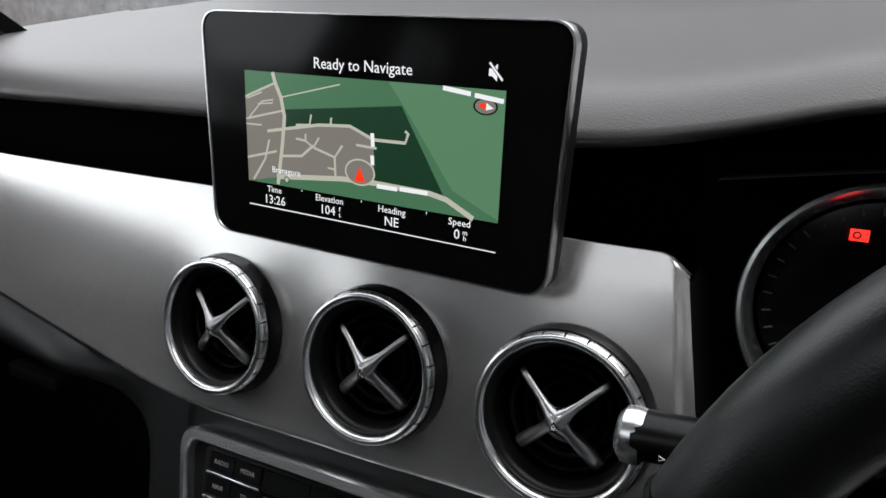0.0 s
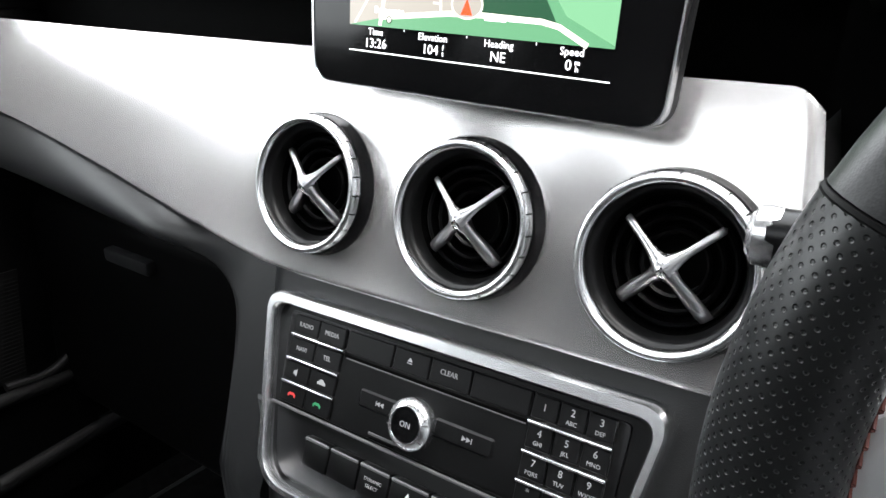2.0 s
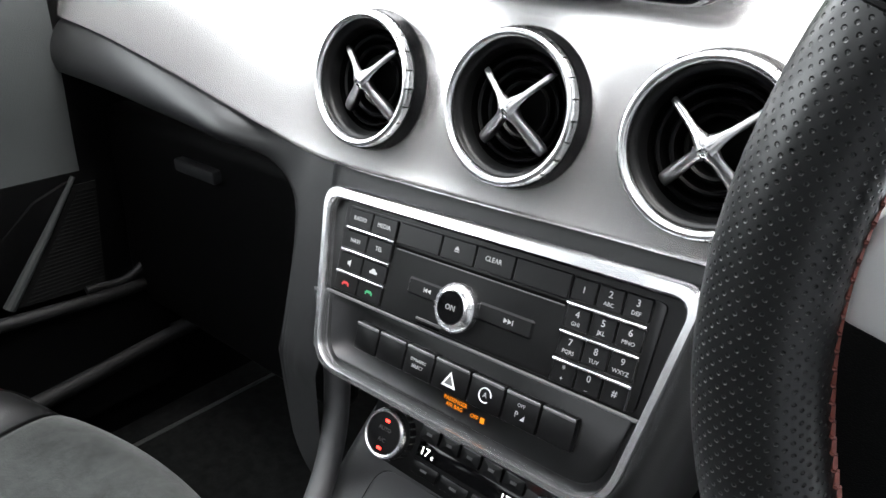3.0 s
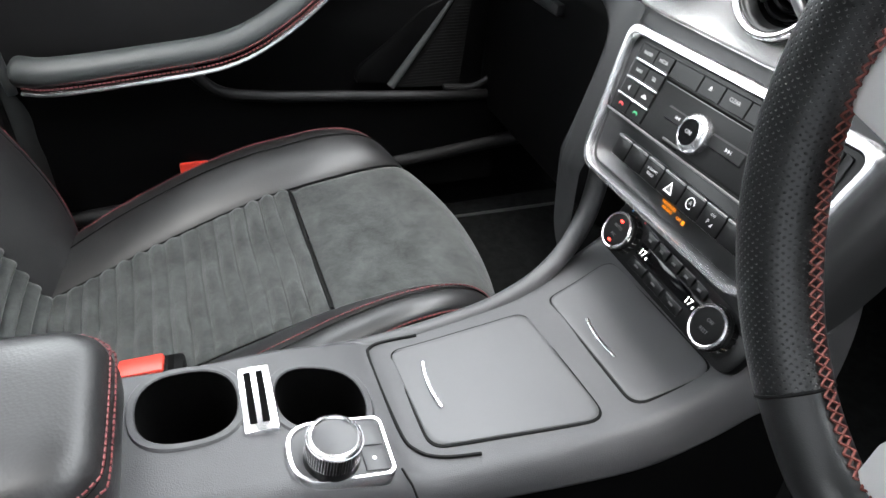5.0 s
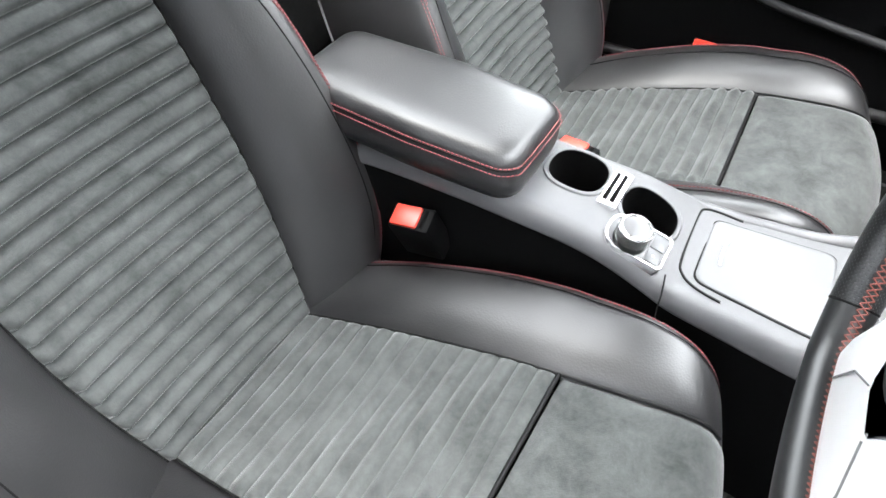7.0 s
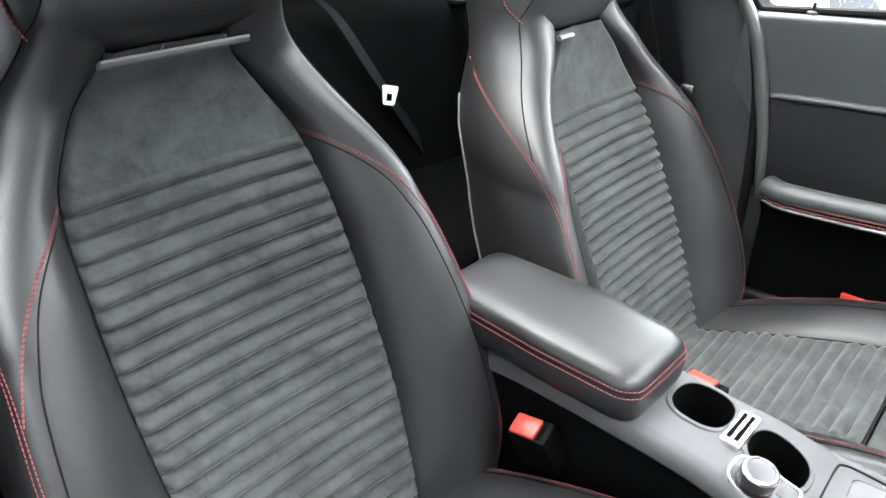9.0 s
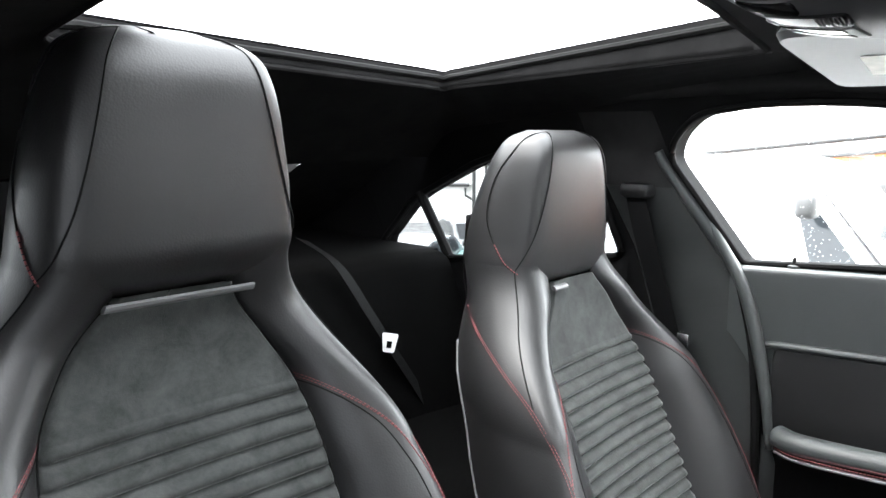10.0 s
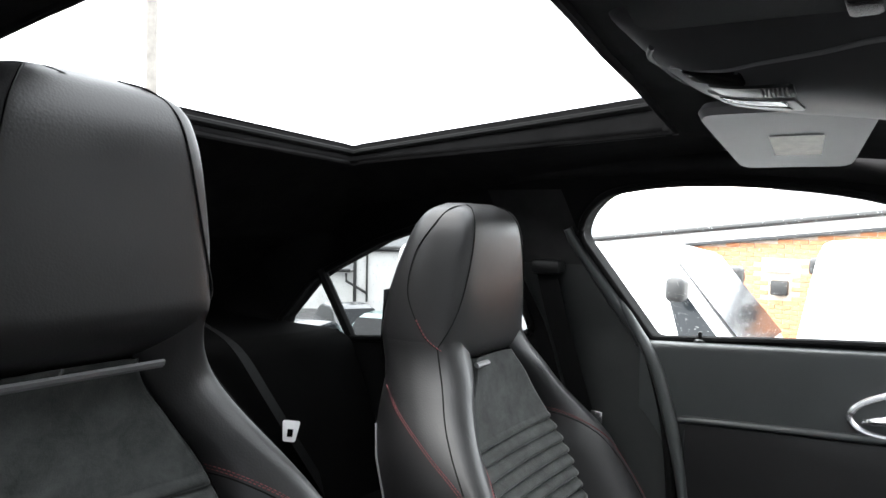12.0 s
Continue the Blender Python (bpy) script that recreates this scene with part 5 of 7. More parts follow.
# ---- air vents ----
def vent(name, m):
    v = thing(name, "round air vent with a chrome ring and a four-armed silver cross", "air vent", "dashboard air vents")
    v.matrix_world = m
    part("collar", lathe([(0.047, -0.03), (0.047, -0.004), (0.0455, 0.004), (0.042, 0.006)], 64), GLOSS, v)
    part("ring", lathe([(0.0447, 0.001), (0.0448, 0.0068), (0.0442, 0.0092), (0.0430, 0.0104), (0.0414, 0.0106), (0.0400, 0.0098), (0.0391, 0.0082), (0.0389, 0.0062)], 96), CHROME, v, "satin chrome ring", sharp=180)
    part("ring_side", lathe([(0.0452, -0.02), (0.0449, 0.002)], 72), GLOSS, v)
    part("inner_bezel", lathe([(0.0390, 0.0066), (0.0384, 0.0046), (0.0376, 0.0044), (0.0356, 0.0006), (0.0344, -0.0050), (0.0340, -0.0062)], 72), BUTTONS, v, "black inner bezel", sharp=60)
    part("barrel", lathe([(0.0341, -0.0055), (0.0330, -0.010), (0.0325, -0.024), (0.022, -0.026), (0.0, -0.026)], 48), DARK, v)
    for r, h in ((0.0300, -0.008), (0.0235, -0.010), (0.0165, -0.012)):
        part("inner_ring", lathe([(r + 0.0018, h - 0.010), (r + 0.0012, h), (r, h + 0.0014), (r - 0.0014, h), (r - 0.0022, h - 0.010)], 44), BUTTONS, v)
    # four arms run smoothly out of the hub: two slim upper ones, two broad lower blades turned away
    for deg, w1, dip, name in ((45, 0.0021, 0.0, "upper_arm"), (140, 0.0021, 0.0, "upper_arm"), (224, 0.0038, -0.005, "lower_arm"), (314, 0.0038, -0.005, "lower_arm")):
        d = Vector((math.cos(radians(deg)), math.sin(radians(deg)), 0))
        side = Vector((-d.y, d.x, 0))
        rows = []
        bm = bmesh.new()
        for rad, hw, hz in ((0.0005, 0.0062, 0.0062), (0.004, 0.0046, 0.0060), (0.008, 0.0031, 0.0050), (0.013, lerp(0.0024, w1, 0.6), 0.0036), (0.020, w1, 0.0018), (0.0270, w1, 0.0002), (0.0305, w1 * 0.9, -0.0008), (0.0312, w1 * 0.5, -0.0016)):
            mid = d * rad + Vector((0, 0, hz + dip * rad / 0.031))
            rows.append([bm.verts.new(mid + side * (hw * math.cos(radians(b))) + Vector((0, 0, hw * 0.75 * math.sin(radians(b)) - (0 if b >= 0 else 0.004)))) for b in (-60, 0, 35, 65, 90, 115, 145, 180, 240)])
        for r0, r1 in zip(rows, rows[1:]):
            for c in range(9):
                bm.faces.new((r0[c], r0[(c + 1) % 9], r1[(c + 1) % 9], r1[c]))
        bm.faces.new(rows[-1])
        part(name, bm, ARMS, v, "brushed silver arm", sharp=50)
    hub_bm = bmesh.new()
    bmesh.ops.create_uvsphere(hub_bm, u_segments=20, v_segments=12, radius=1.0)
    for p in hub_bm.verts:
        p.co = Vector((p.co.x * 0.0052, p.co.y * 0.0066, p.co.z * 0.0062 + 0.0042))
    part("cross_hub", hub_bm, CHROME, v, "rounded silver hub", sharp=180)
    for k in range(24):
        a = 2 * math.pi * k / 24
        c, s = math.cos(a), math.sin(a)
        part("notch", tube([(0.0446 * c, 0.0446 * s, 0.0040), (0.0447 * c, 0.0447 * s, 0.0073), (0.0436 * c, 0.0436 * s, 0.0100)], 0.00055, 4), SEAM, v)
    return v


for x, t in ((-0.119, 0), (0.0, 0), (0.115, 0)):
    vent("air_vent", facing((x, 0.008, 0.900), 12, t))

# ---- audio panel ----
audio = thing("audio_panel", "black audio control panel in a satin chrome frame", "control panel")
AM = facing((-0.008, -0.0145, 0.7985), 23.3, -3) @ pose(0, 0, 0, 0, 0, 3.3)
fo = rounded([(-0.117, -0.099), (0.122, -0.099), (0.1445, 0.032), (-0.1465, 0.032)], [0.030, 0.030, 0.014, 0.014], 10)
fi = rounded([(-0.112, -0.0935), (0.117, -0.0935), (0.1365, 0.0225), (-0.1385, 0.0225)], [0.026, 0.026, 0.010, 0.010], 10)
part("frame", moved(frame_ring(fo, fi, -0.016, 0.0075, 0.003), AM), CHROME, audio, "satin chrome frame")
part("backplate", moved(plate(fi, -0.012, -0.001), AM), BUTTONS, audio)
upper = rounded([(-0.119, -0.0425), (0.121, -0.0415), (0.1235, 0.0185), (-0.1245, 0.0200)], 0.004, 3)
part("upper_panel", moved(plate(upper, -0.004, 0.0005, 0.0006), AM), BUTTONS, audio, "satin black key panel")
part("lower_panel", moved(plate(rounded([(-0.108, -0.090), (0.112, -0.090), (0.122, -0.0445), (-0.120, -0.0455)], [0.022, 0.022, 0.004, 0.004], 5), -0.004, -0.0006, 0.0006), AM), BUTTONS, audio)
part("ledge", moved(rbox(-0.124, 0.126, -0.0452, -0.0432, 0.0, 0.0026, 0.0008), AM), GREYPL, audio)


def key(x0, x1, y0, y1, h=0.0022, name="key", r=0.0007):
    return part(name, moved(rbox(x0, x1, y0, y1, -0.001, h, r, 1), AM), BUTTONS, audio)


def print_on(text, x, y, size, h=0.0023, material=PRINT):
    return letters(text, 0.9 * size, AM @ pose(x, y, h), material, "lettering", audio, 0.00005)


ROWY = [0.0123, -0.0038, -0.0198, -0.0350]
NUMX = [0.0768, 0.0928, 0.1088]
for r, yc in enumerate(ROWY):
    for c in range(2):
        xc = -0.1060 + 0.0243 * c
        key(xc - 0.0119, xc + 0.0119, yc - 0.0066, yc + 0.0066)
    for xc in NUMX:
        key(xc - 0.0077, xc + 0.0077, yc - 0.0068, yc + 0.0062)
for yb in (0.0044, -0.0118, -0.0277):
    part("bar", moved(rbox(-0.1180, -0.0692, yb - 0.0010, yb + 0.0010, 0, 0.0034, 0.0006), AM), CHROME, audio, "bright metal bar")
    part("bar", moved(rbox(0.0687, 0.1167, yb - 0.0021, yb - 0.0001, 0, 0.0034, 0.0006), AM), CHROME, audio, "bright metal bar")
for txt, c, r in (("RADIO", 0, 0), ("MEDIA", 1, 0), ("NAVI", 0, 1), ("TEL", 1, 1)):
    print_on(txt, -0.1060 + 0.0243 * c, ROWY[r], 0.0048)
for i, (a, b) in enumerate((("1", ""), ("2", "ABC"), ("3", "DEF"), ("4", "GHI"), ("5", "JKL"), ("6", "MNO"), ("7", "PQRS"), ("8", "TUV"), ("9", "WXYZ"), ("*", "+"), ("0", "_"), ("#", ""))):
    xc, yc = NUMX[i % 3], ROWY[i // 3]
    print_on(a, xc, yc + (0.0020 if b else 0), 0.0060)
    if b:
        print_on(b, xc, yc - 0.0034, 0.0036)
# top row between the key blocks
for x0, x1 in ((-0.0675, -0.0290), (-0.0282, -0.0008), (0.0, 0.0290), (0.0298, 0.0680)):
    key(x0, x1, 0.0045, 0.0190)
print_on("CLEAR", 0.0138, 0.0128, 0.0048)
part("disc_slot", moved(rbox(-0.068, 0.068, 0.0014, 0.0032, -0.002, 0.0014, 0.0002), AM), DARK, audio)
part("slot_lip", moved(rbox(-0.066, 0.067, 0.0004, 0.0011, 0.0, 0.0016, 0.0002), AM), GREYPL, audio)


def sign(pts, h=0.0024, material=PRINT, name="sign"):
    bm = bmesh.new()
    bm.faces.new([bm.verts.new((x, y, h)) for x, y in pts])
    return part(name, moved(bm, AM), material, audio)


sign([(-0.0172, 0.0122), (-0.0132, 0.0122), (-0.0152, 0.0148)])
sign([(-0.0172, 0.0110), (-0.0132, 0.0110), (-0.0132, 0.0115), (-0.0172, 0.0115)])
key(-0.0490, -0.0165, -0.0250, -0.0135, 0.0018, "skip_key", 0.002)
key(0.0105, 0.0515, -0.0250, -0.0135, 0.0018, "skip_key", 0.002)
for x0, d in ((-0.0280, -1), (0.0310, 1)):
    for k in range(2):
        a = x0 + d * 0.0030 * k
        sign([(a, -0.0208), (a, -0.0176), (a + d * 0.0029, -0.0192)][::d], 0.0020)
    a = x0 + d * 0.0062
    sign([(a, -0.0208), (a + 0.0006, -0.0208), (a + 0.0006, -0.0176), (a, -0.0176)], 0.0020)
part("card_slot", moved(rbox(-0.036, -0.0135, -0.0392, -0.0376, -0.001, 0.0016, 0.0004), AM), GREYPL, audio)
part("card_slot", moved(rbox(-0.034, -0.0150, -0.0416, -0.0402, -0.001, 0.0016, 0.0004), AM), DARK, audio)
# signs on the left keys
sign([(-0.1085, -0.0212), (-0.1072, -0.0212), (-0.1054, -0.0226), (-0.1054, -0.0174), (-0.1072, -0.0188), (-0.1085, -0.0188)])
sign([(-0.0855, -0.0215), (-0.0780, -0.0215), (-0.0780, -0.0199), (-0.0793, -0.0195), (-0.0806, -0.0180), (-0.0830, -0.0180), (-0.0842, -0.0195), (-0.0855, -0.0199)])
PHR = mat("red_print", (0.5, 0.03, 0.03), 0.5, vary=0.1)
PHB = mat("blue_print", (0.05, 0.16, 0.32), 0.5, vary=0.1)
PHG = mat("green_print", (0.03, 0.25, 0.10), 0.5, vary=0.1)
for xc, mt in ((-0.1060, PHR), (-0.0817, PHG)):
    sign([(xc + u * 0.8, -0.0350 + (v + 0.0450) * 0.8) for u, v in ((-0.0045, -0.0470), (-0.0030, -0.0470), (-0.0022, -0.0455), (0.0022, -0.0455), (0.0030, -0.0470), (0.0045, -0.0470), (0.0045, -0.0450), (0.0025, -0.0432), (-0.0025, -0.0432), (-0.0045, -0.0450))], 0.0024, mt)
# row of lower keys, the hazard key the widest
KX = (-0.0829, -0.0599, -0.0342, -0.0089, 0.0205, 0.0465, 0.0715, 0.0945)
for x0, x1 in zip(KX, KX[1:]):
    k = part("lower_key", moved(rbox(x0 + 0.0005, x1 - 0.0005, -0.0745, -0.0550, -0.001, 0.0052, 0.0014, 2), AM), BUTTONS, audio)
    part("key_lip", moved(rbox(x0 + 0.0010, x1 - 0.0010, -0.0575, -0.0555, 0.0046, 0.0060, 0.0005, 1), AM), GREYPL, k, "thin grey upper edge")
print_on("DYNAMIC", -0.0215, -0.0635, 0.0034, 0.0054)
print_on("SELECT", -0.0215, -0.0675, 0.0034, 0.0054)
for k in (1.0, 0.62):
    sign([(0.0058 - 0.0058 * k, -0.0665 - 0.0038 * k), (0.0058 + 0.0058 * k, -0.0665 - 0.0038 * k), (0.0058, -0.0665 + 0.0060 * k)], 0.0054 + 0.0001 * (1 - k), WHITE if k == 1 else GREYPL)
print_on("A", 0.0335, -0.0650, 0.0052, 0.0054)
part("stop_ring", moved(tube([(0.0335 + 0.0044 * math.cos(a), -0.0650 + 0.0044 * math.sin(a), 0.0054) for a in [2 * math.pi * q / 20 for q in range(18)]], 0.0004, 5), AM), WHITE, audio)
print_on("OFF", 0.0590, -0.0615, 0.0034, 0.0054)
print_on("P", 0.0570, -0.0672, 0.0056, 0.0054)
sign([(0.0600, -0.0695), (0.0628, -0.0695), (0.0628, -0.0660)], 0.0054)
print_on("PASSENGER", 0.0105, -0.0783, 0.0040, 0.0002, AMBER)
print_on("AIR BAG", 0.0105, -0.0818, 0.0040, 0.0002, AMBER)
print_on("OFF", 0.0265, -0.0818, 0.0040, 0.0002, AMBER)
sign([(0.0312, -0.0836), (0.0342, -0.0836), (0.0342, -0.0802), (0.0312, -0.0802)], 0.0002, AMBER)
# volume knob
VM = AM @ pose(-0.0035, -0.0222, 0)
kn = part("volume_knob", moved(lathe([(0.0156, -0.002), (0.0156, 0.0062), (0.0150, 0.0078), (0.0118, 0.0104), (0.0110, 0.0106), (0.0106, 0.0098), (0, 0.0098)], 48), VM), CHROME, audio, "knurled chrome knob with a bevelled rim")
part("knob_face", moved(lathe([(0.0107, 0.0096), (0.0103, 0.0102), (0, 0.0103)], 40), VM), GLOSS, kn)
letters("ON", 0.0050, VM @ pose(0, 0, 0.0105), PRINT, "lettering", kn, 0.00005)
bm = bmesh.new()
for k in range(44):
    a = 2 * math.pi * k / 44
    tube([(0.0156 * math.cos(a), 0.0156 * math.sin(a), 0.000), (0.0154 * math.cos(a), 0.0154 * math.sin(a), 0.0066)], 0.0004, 4, bm=bm)
part("knurl", moved(bm, VM), CHROME, kn)
bm = bmesh.new()
for k in range(8):
    a = 2 * math.pi * (k + 0.3) / 8
    tube([(0.0150 * math.cos(a), 0.0150 * math.sin(a), 0.0080), (0.0120 * math.cos(a), 0.0120 * math.sin(a), 0.0104)], 0.00035, 4, bm=bm)
part("rim_notch", moved(bm, VM), GREYPL, kn)

# ---- climate panel ----
climate = thing("climate_panel", "black climate control panel with two chrome-ringed dials", "control panel")
KM = facing((0.0, -0.016, 0.640), 30)
part("backplate", moved(plate(rounded([(-0.100, -0.024), (0.098, -0.024), (0.104, 0.026), (-0.104, 0.026)], 0.014, 5), -0.008, 0.0015, 0.0015), KM), BUTTONS, climate)
for xc in (-0.076, 0.066):
    dm = KM @ pose(xc, 0.0, 0)
    d = part("dial", moved(lathe([(0.0196, 0.0), (0.0194, 0.009), (0.0182, 0.0105), (0.0180, 0.0150), (0.0165, 0.0160), (0.0155, 0.0155)], 48), dm), PLASTIC, climate, "knurled black dial")
    part("dial_ring", moved(lathe([(0.0186, 0.0135), (0.0184, 0.0162), (0.0170, 0.0172), (0.0158, 0.0168), (0.0154, 0.0150)], 48), dm), CHROME, d, "chrome ring")
    part("dial_face", moved(lathe([(0.0158, 0.0156), (0, 0.0160)], 40), dm), BUTTONS, d)
    for r, z0, z1, n, w in ((0.0197, 0.001, 0.0090, 22, 0.0010), (0.0186, 0.0125, 0.0160, 44, 0.0005)):
        bm = bmesh.new()
        for k in range(n):
            a = 2 * math.pi * k / n
            tube([(r * math.cos(a), r * math.sin(a), z0), ((r - 0.0003) * math.cos(a), (r - 0.0003) * math.sin(a), z1)], w, 4, bm=bm)
        part("knurl", moved(bm, dm), PLATE, d)
    for t, yy in ((("AUTO", 0.0035), ("A/C", -0.0050)) if xc < 0 else (("OFF", 0.0045), ("REST", -0.0045))):
        letters(t, 0.0044, dm @ pose(0, yy, 0.0162), GREYPL, "lettering", d, 0.00005)
    # scale beside the dial: cold to warm
    for a, material in ((118, PHB), (62, PHR)):
        part("scale_mark", moved(lathe([(0.0013, 0.0016), (0.0, 0.0024)], 10), KM @ pose(xc + 0.0235 * math.cos(radians(a)), 0.0235 * math.sin(radians(a)), 0)), material, climate)
for xc, yy in ((-0.076, 0.0098), (-0.076, -0.0115), (0.0405, -0.0060)):
    part("lamp", moved(rbox(xc - 0.0020, xc + 0.0020, yy - 0.0010, yy + 0.0010, 0.001, 0.0166 if xc < 0 else 0.003, 0.0004), KM), REDMARK, climate, "small red lamp")
# keys along the top with a light upper edge, readouts, small keys below
for i in range(5):
    xc = -0.044 + 0.0188 * i
    ck = part("climate_key", moved(plate(rounded([(xc - 0.0088, 0.0075), (xc + 0.0088, 0.0075), (xc + 0.0082, 0.0185), (xc - 0.0082, 0.0185)], 0.0015, 3), 0, 0.0050, 0.0012, crown=0.0004), KM), BUTTONS, climate)
    part("key_sign", moved(rbox(xc - 0.0024, xc + 0.0024, 0.0120, 0.0140, 0.0050, 0.0055, 0.0), KM), GREYPL, ck)
    part("key_edge", moved(rbox(xc - 0.0078, xc + 0.0078, 0.0176, 0.0186, 0.0040, 0.0052, 0.0003), KM), GREYPL, ck, "thin pale grey upper edge")
part("disc_flap", moved(rbox(-0.026, 0.010, 0.0205, 0.0225, 0.001, 0.0030, 0.0006), KM), CHROME, climate, "thin bright strip above the keys")
part("readout", moved(rbox(-0.052, 0.044, -0.0062, 0.0062, 0, 0.0022, 0.0006), KM), GLOSS, climate)
for xc in (-0.0435, 0.0290):
    letters("17", 0.0088, KM @ pose(xc - 0.0012, -0.0010, 0.0024), DIGIT, "lettering", climate, 0.00005)
    letters("c", 0.0056, KM @ pose(xc + 0.0062, -0.0022, 0.0024), DIGIT, "lettering", climate, 0.00005)
for xc in (-0.040, -0.012, 0.016):
    ck = part("climate_key", moved(rbox(xc - 0.0125, xc + 0.0125, -0.0190, -0.0085, 0, 0.0032, 0.0012, 2), KM), BUTTONS, climate)
    part("key_sign", moved(rbox(xc - 0.0030, xc + 0.0030, -0.0148, -0.0130, 0.0031, 0.0034, 0.0), KM), GREYPL, ck)


# ---- instrument cluster ----
cluster = thing("instrument_cluster", "dark instrument cluster with chrome-ringed dials", "instruments")
for xc in (0.245, 0.455):
    gm = facing((xc, 0.055, 0.963), 14)
    g = part("gauge", moved(lathe([(0.056, -0.03), (0.052, -0.022), (0, -0.022)], 56), gm), GLOSS, cluster, "black dial face")
    part("gauge_ring", moved(lathe([(0.0610, -0.03), (0.0610, 0.000), (0.0598, 0.0035), (0.0580, 0.0040), (0.0562, 0.0010), (0.0545, -0.010), (0.0540, -0.02)], 64), gm), CHROME, g, "bright chrome ring")
    bm = bmesh.new()
    for k in range(26):
        a = radians(-40 + k * 260 / 25)
        d = Vector((math.cos(a), math.sin(a), 0))
        tube([d * 0.046 + Vector((0, 0, -0.0215)), d * 0.050 + Vector((0, 0, -0.0215))], 0.0004, 4, bm=bm)
    part("dial_marks", moved(bm, gm), GREYPL, g)
part("warning_lamp", moved(rbox(-0.0040, 0.0040, -0.0028, 0.0028, 0, 0.0006, 0.0002), facing((0.2315, 0.0735, 0.995), 14)), REDMARK, cluster, "red parking brake warning lamp")
part("lamp_sign", moved(tube([(0.0014 * math.cos(a), 0.0014 * math.sin(a), 0.0008) for a in [2 * math.pi * k / 18 for k in range(18)]], 0.0004, 5, closed=True), facing((0.2305, 0.0732, 0.995), 14)), PHR, cluster)
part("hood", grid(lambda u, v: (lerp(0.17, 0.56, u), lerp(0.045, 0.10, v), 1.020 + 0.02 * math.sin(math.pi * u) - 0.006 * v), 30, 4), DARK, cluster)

# ---- passenger door ----
door = thing("door_1", "black padded car door with a silver strip and red stitching", "door", kind="structure")


def door_skin(u, v):
    y = lerp(-0.735, 0.22, u)
    zs = lerp(0.944, 0.992, min(1, (y + 0.735) / 0.75))
    z, out = table([(0, 0.30, 0.0), (0.22, 0.50, 0.010), (0.35, 0.56, 0.006), (0.5, 0.64, 0.02), (0.62, 0.72, 0.018), (0.8, 0.84, 0.028), (0.93, zs - 0.015, 0.030), (0.98, zs - 0.001, 0.022), (1, zs, 0.0)], v)
    return (-0.695 + out, y, z)


# front and lower skin are blackened: shade put into their colour
part("front_skin", grid(lambda u, v: door_skin(lerp(0.80, 1.0, u), lerp(0.60, 1, v)), 14, 30), HARD, door, "front of the door trim, blackened for the dash's shade", sharp=180)
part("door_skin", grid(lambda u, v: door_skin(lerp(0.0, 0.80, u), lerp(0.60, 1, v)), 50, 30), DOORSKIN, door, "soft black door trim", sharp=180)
part("lower_skin", grid(lambda u, v: door_skin(u, lerp(0, 0.60, v)), 50, 30), HARD, door, "lower door trim, blackened for footwell shade", sharp=180)
ins = rounded([(-0.645, 0.640), (-0.30, 0.660), (-0.20, 0.720), (-0.14, 0.790), (-0.16, 0.822), (-0.642, 0.795)], [0.012, 0.03, 0.03, 0.02, 0.02, 0.014], 6)
TOX = Matrix(((0, 0, 1, 0), (1, 0, 0, 0), (0, 1, 0, 0), (0, 0, 0, 1)))
part("door_insert", moved(plate(ins, -0.676, -0.6655, 0.002), TOX), LEATHER, door, "smooth dark leather insert")
part("insert_edge", tube([(-0.6685, p.x, p.y) for p in ins], 0.0035, 10, closed=True), LEATHER, door)
part("insert_lip", tube(spline([(-0.672, -0.660, 0.800), (-0.6655, -0.62, 0.8065), (-0.6655, -0.46, 0.8165), (-0.6655, -0.30, 0.8270), (-0.672, -0.15, 0.836)], 40), 0.0085, 12, flat=0.8), DOORSKIN, door, "rounded lower lip of the soft trim", sharp=180)
arm_line = [(-0.640, -0.615, 0.640), (-0.622, -0.57, 0.642), (-0.612, -0.45, 0.654), (-0.612, -0.34, 0.668), (-0.622, -0.255, 0.706), (-0.640, -0.17, 0.765), (-0.655, -0.09, 0.825)]
part("door_armrest", tube(spline(arm_line, 40), lambda t: 0.024 - 0.008 * t, 16, flat=0.85), DOORSKIN, door, "padded black door armrest", sharp=180)
bm = bmesh.new()
for off in (0.0, 0.008):
    stitches([(x + 0.0185 - 0.002 * off / 0.008, y, z - 0.010 - off) for x, y, z in arm_line], 0.0013, 0.006, bm=bm)
part("door_stitching", bm, RED, door, "red thread")
part("door_strip", tube(spline([(x + 0.014, y, z - 0.0255) for x, y, z in arm_line], 40), 0.0042, 8, flat=1.0), CHROME, door, "bright silver strip")
part("pocket_ledge", tube(spline([(-0.665, -0.62, 0.632), (-0.655, -0.46, 0.632), (-0.650, -0.41, 0.626), (-0.645, -0.365, 0.586), (-0.642, -0.30, 0.572), (-0.642, -0.15, 0.557), (-0.645, 0.0, 0.542), (-0.66, 0.10, 0.53)], 50), 0.009, 10), PLASTIC, door, "black ledge of the door pocket", sharp=180)
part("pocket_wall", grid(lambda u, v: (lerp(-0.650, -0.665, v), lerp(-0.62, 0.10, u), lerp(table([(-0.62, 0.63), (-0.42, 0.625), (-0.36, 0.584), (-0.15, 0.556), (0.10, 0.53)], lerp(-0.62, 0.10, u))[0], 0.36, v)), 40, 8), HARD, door)
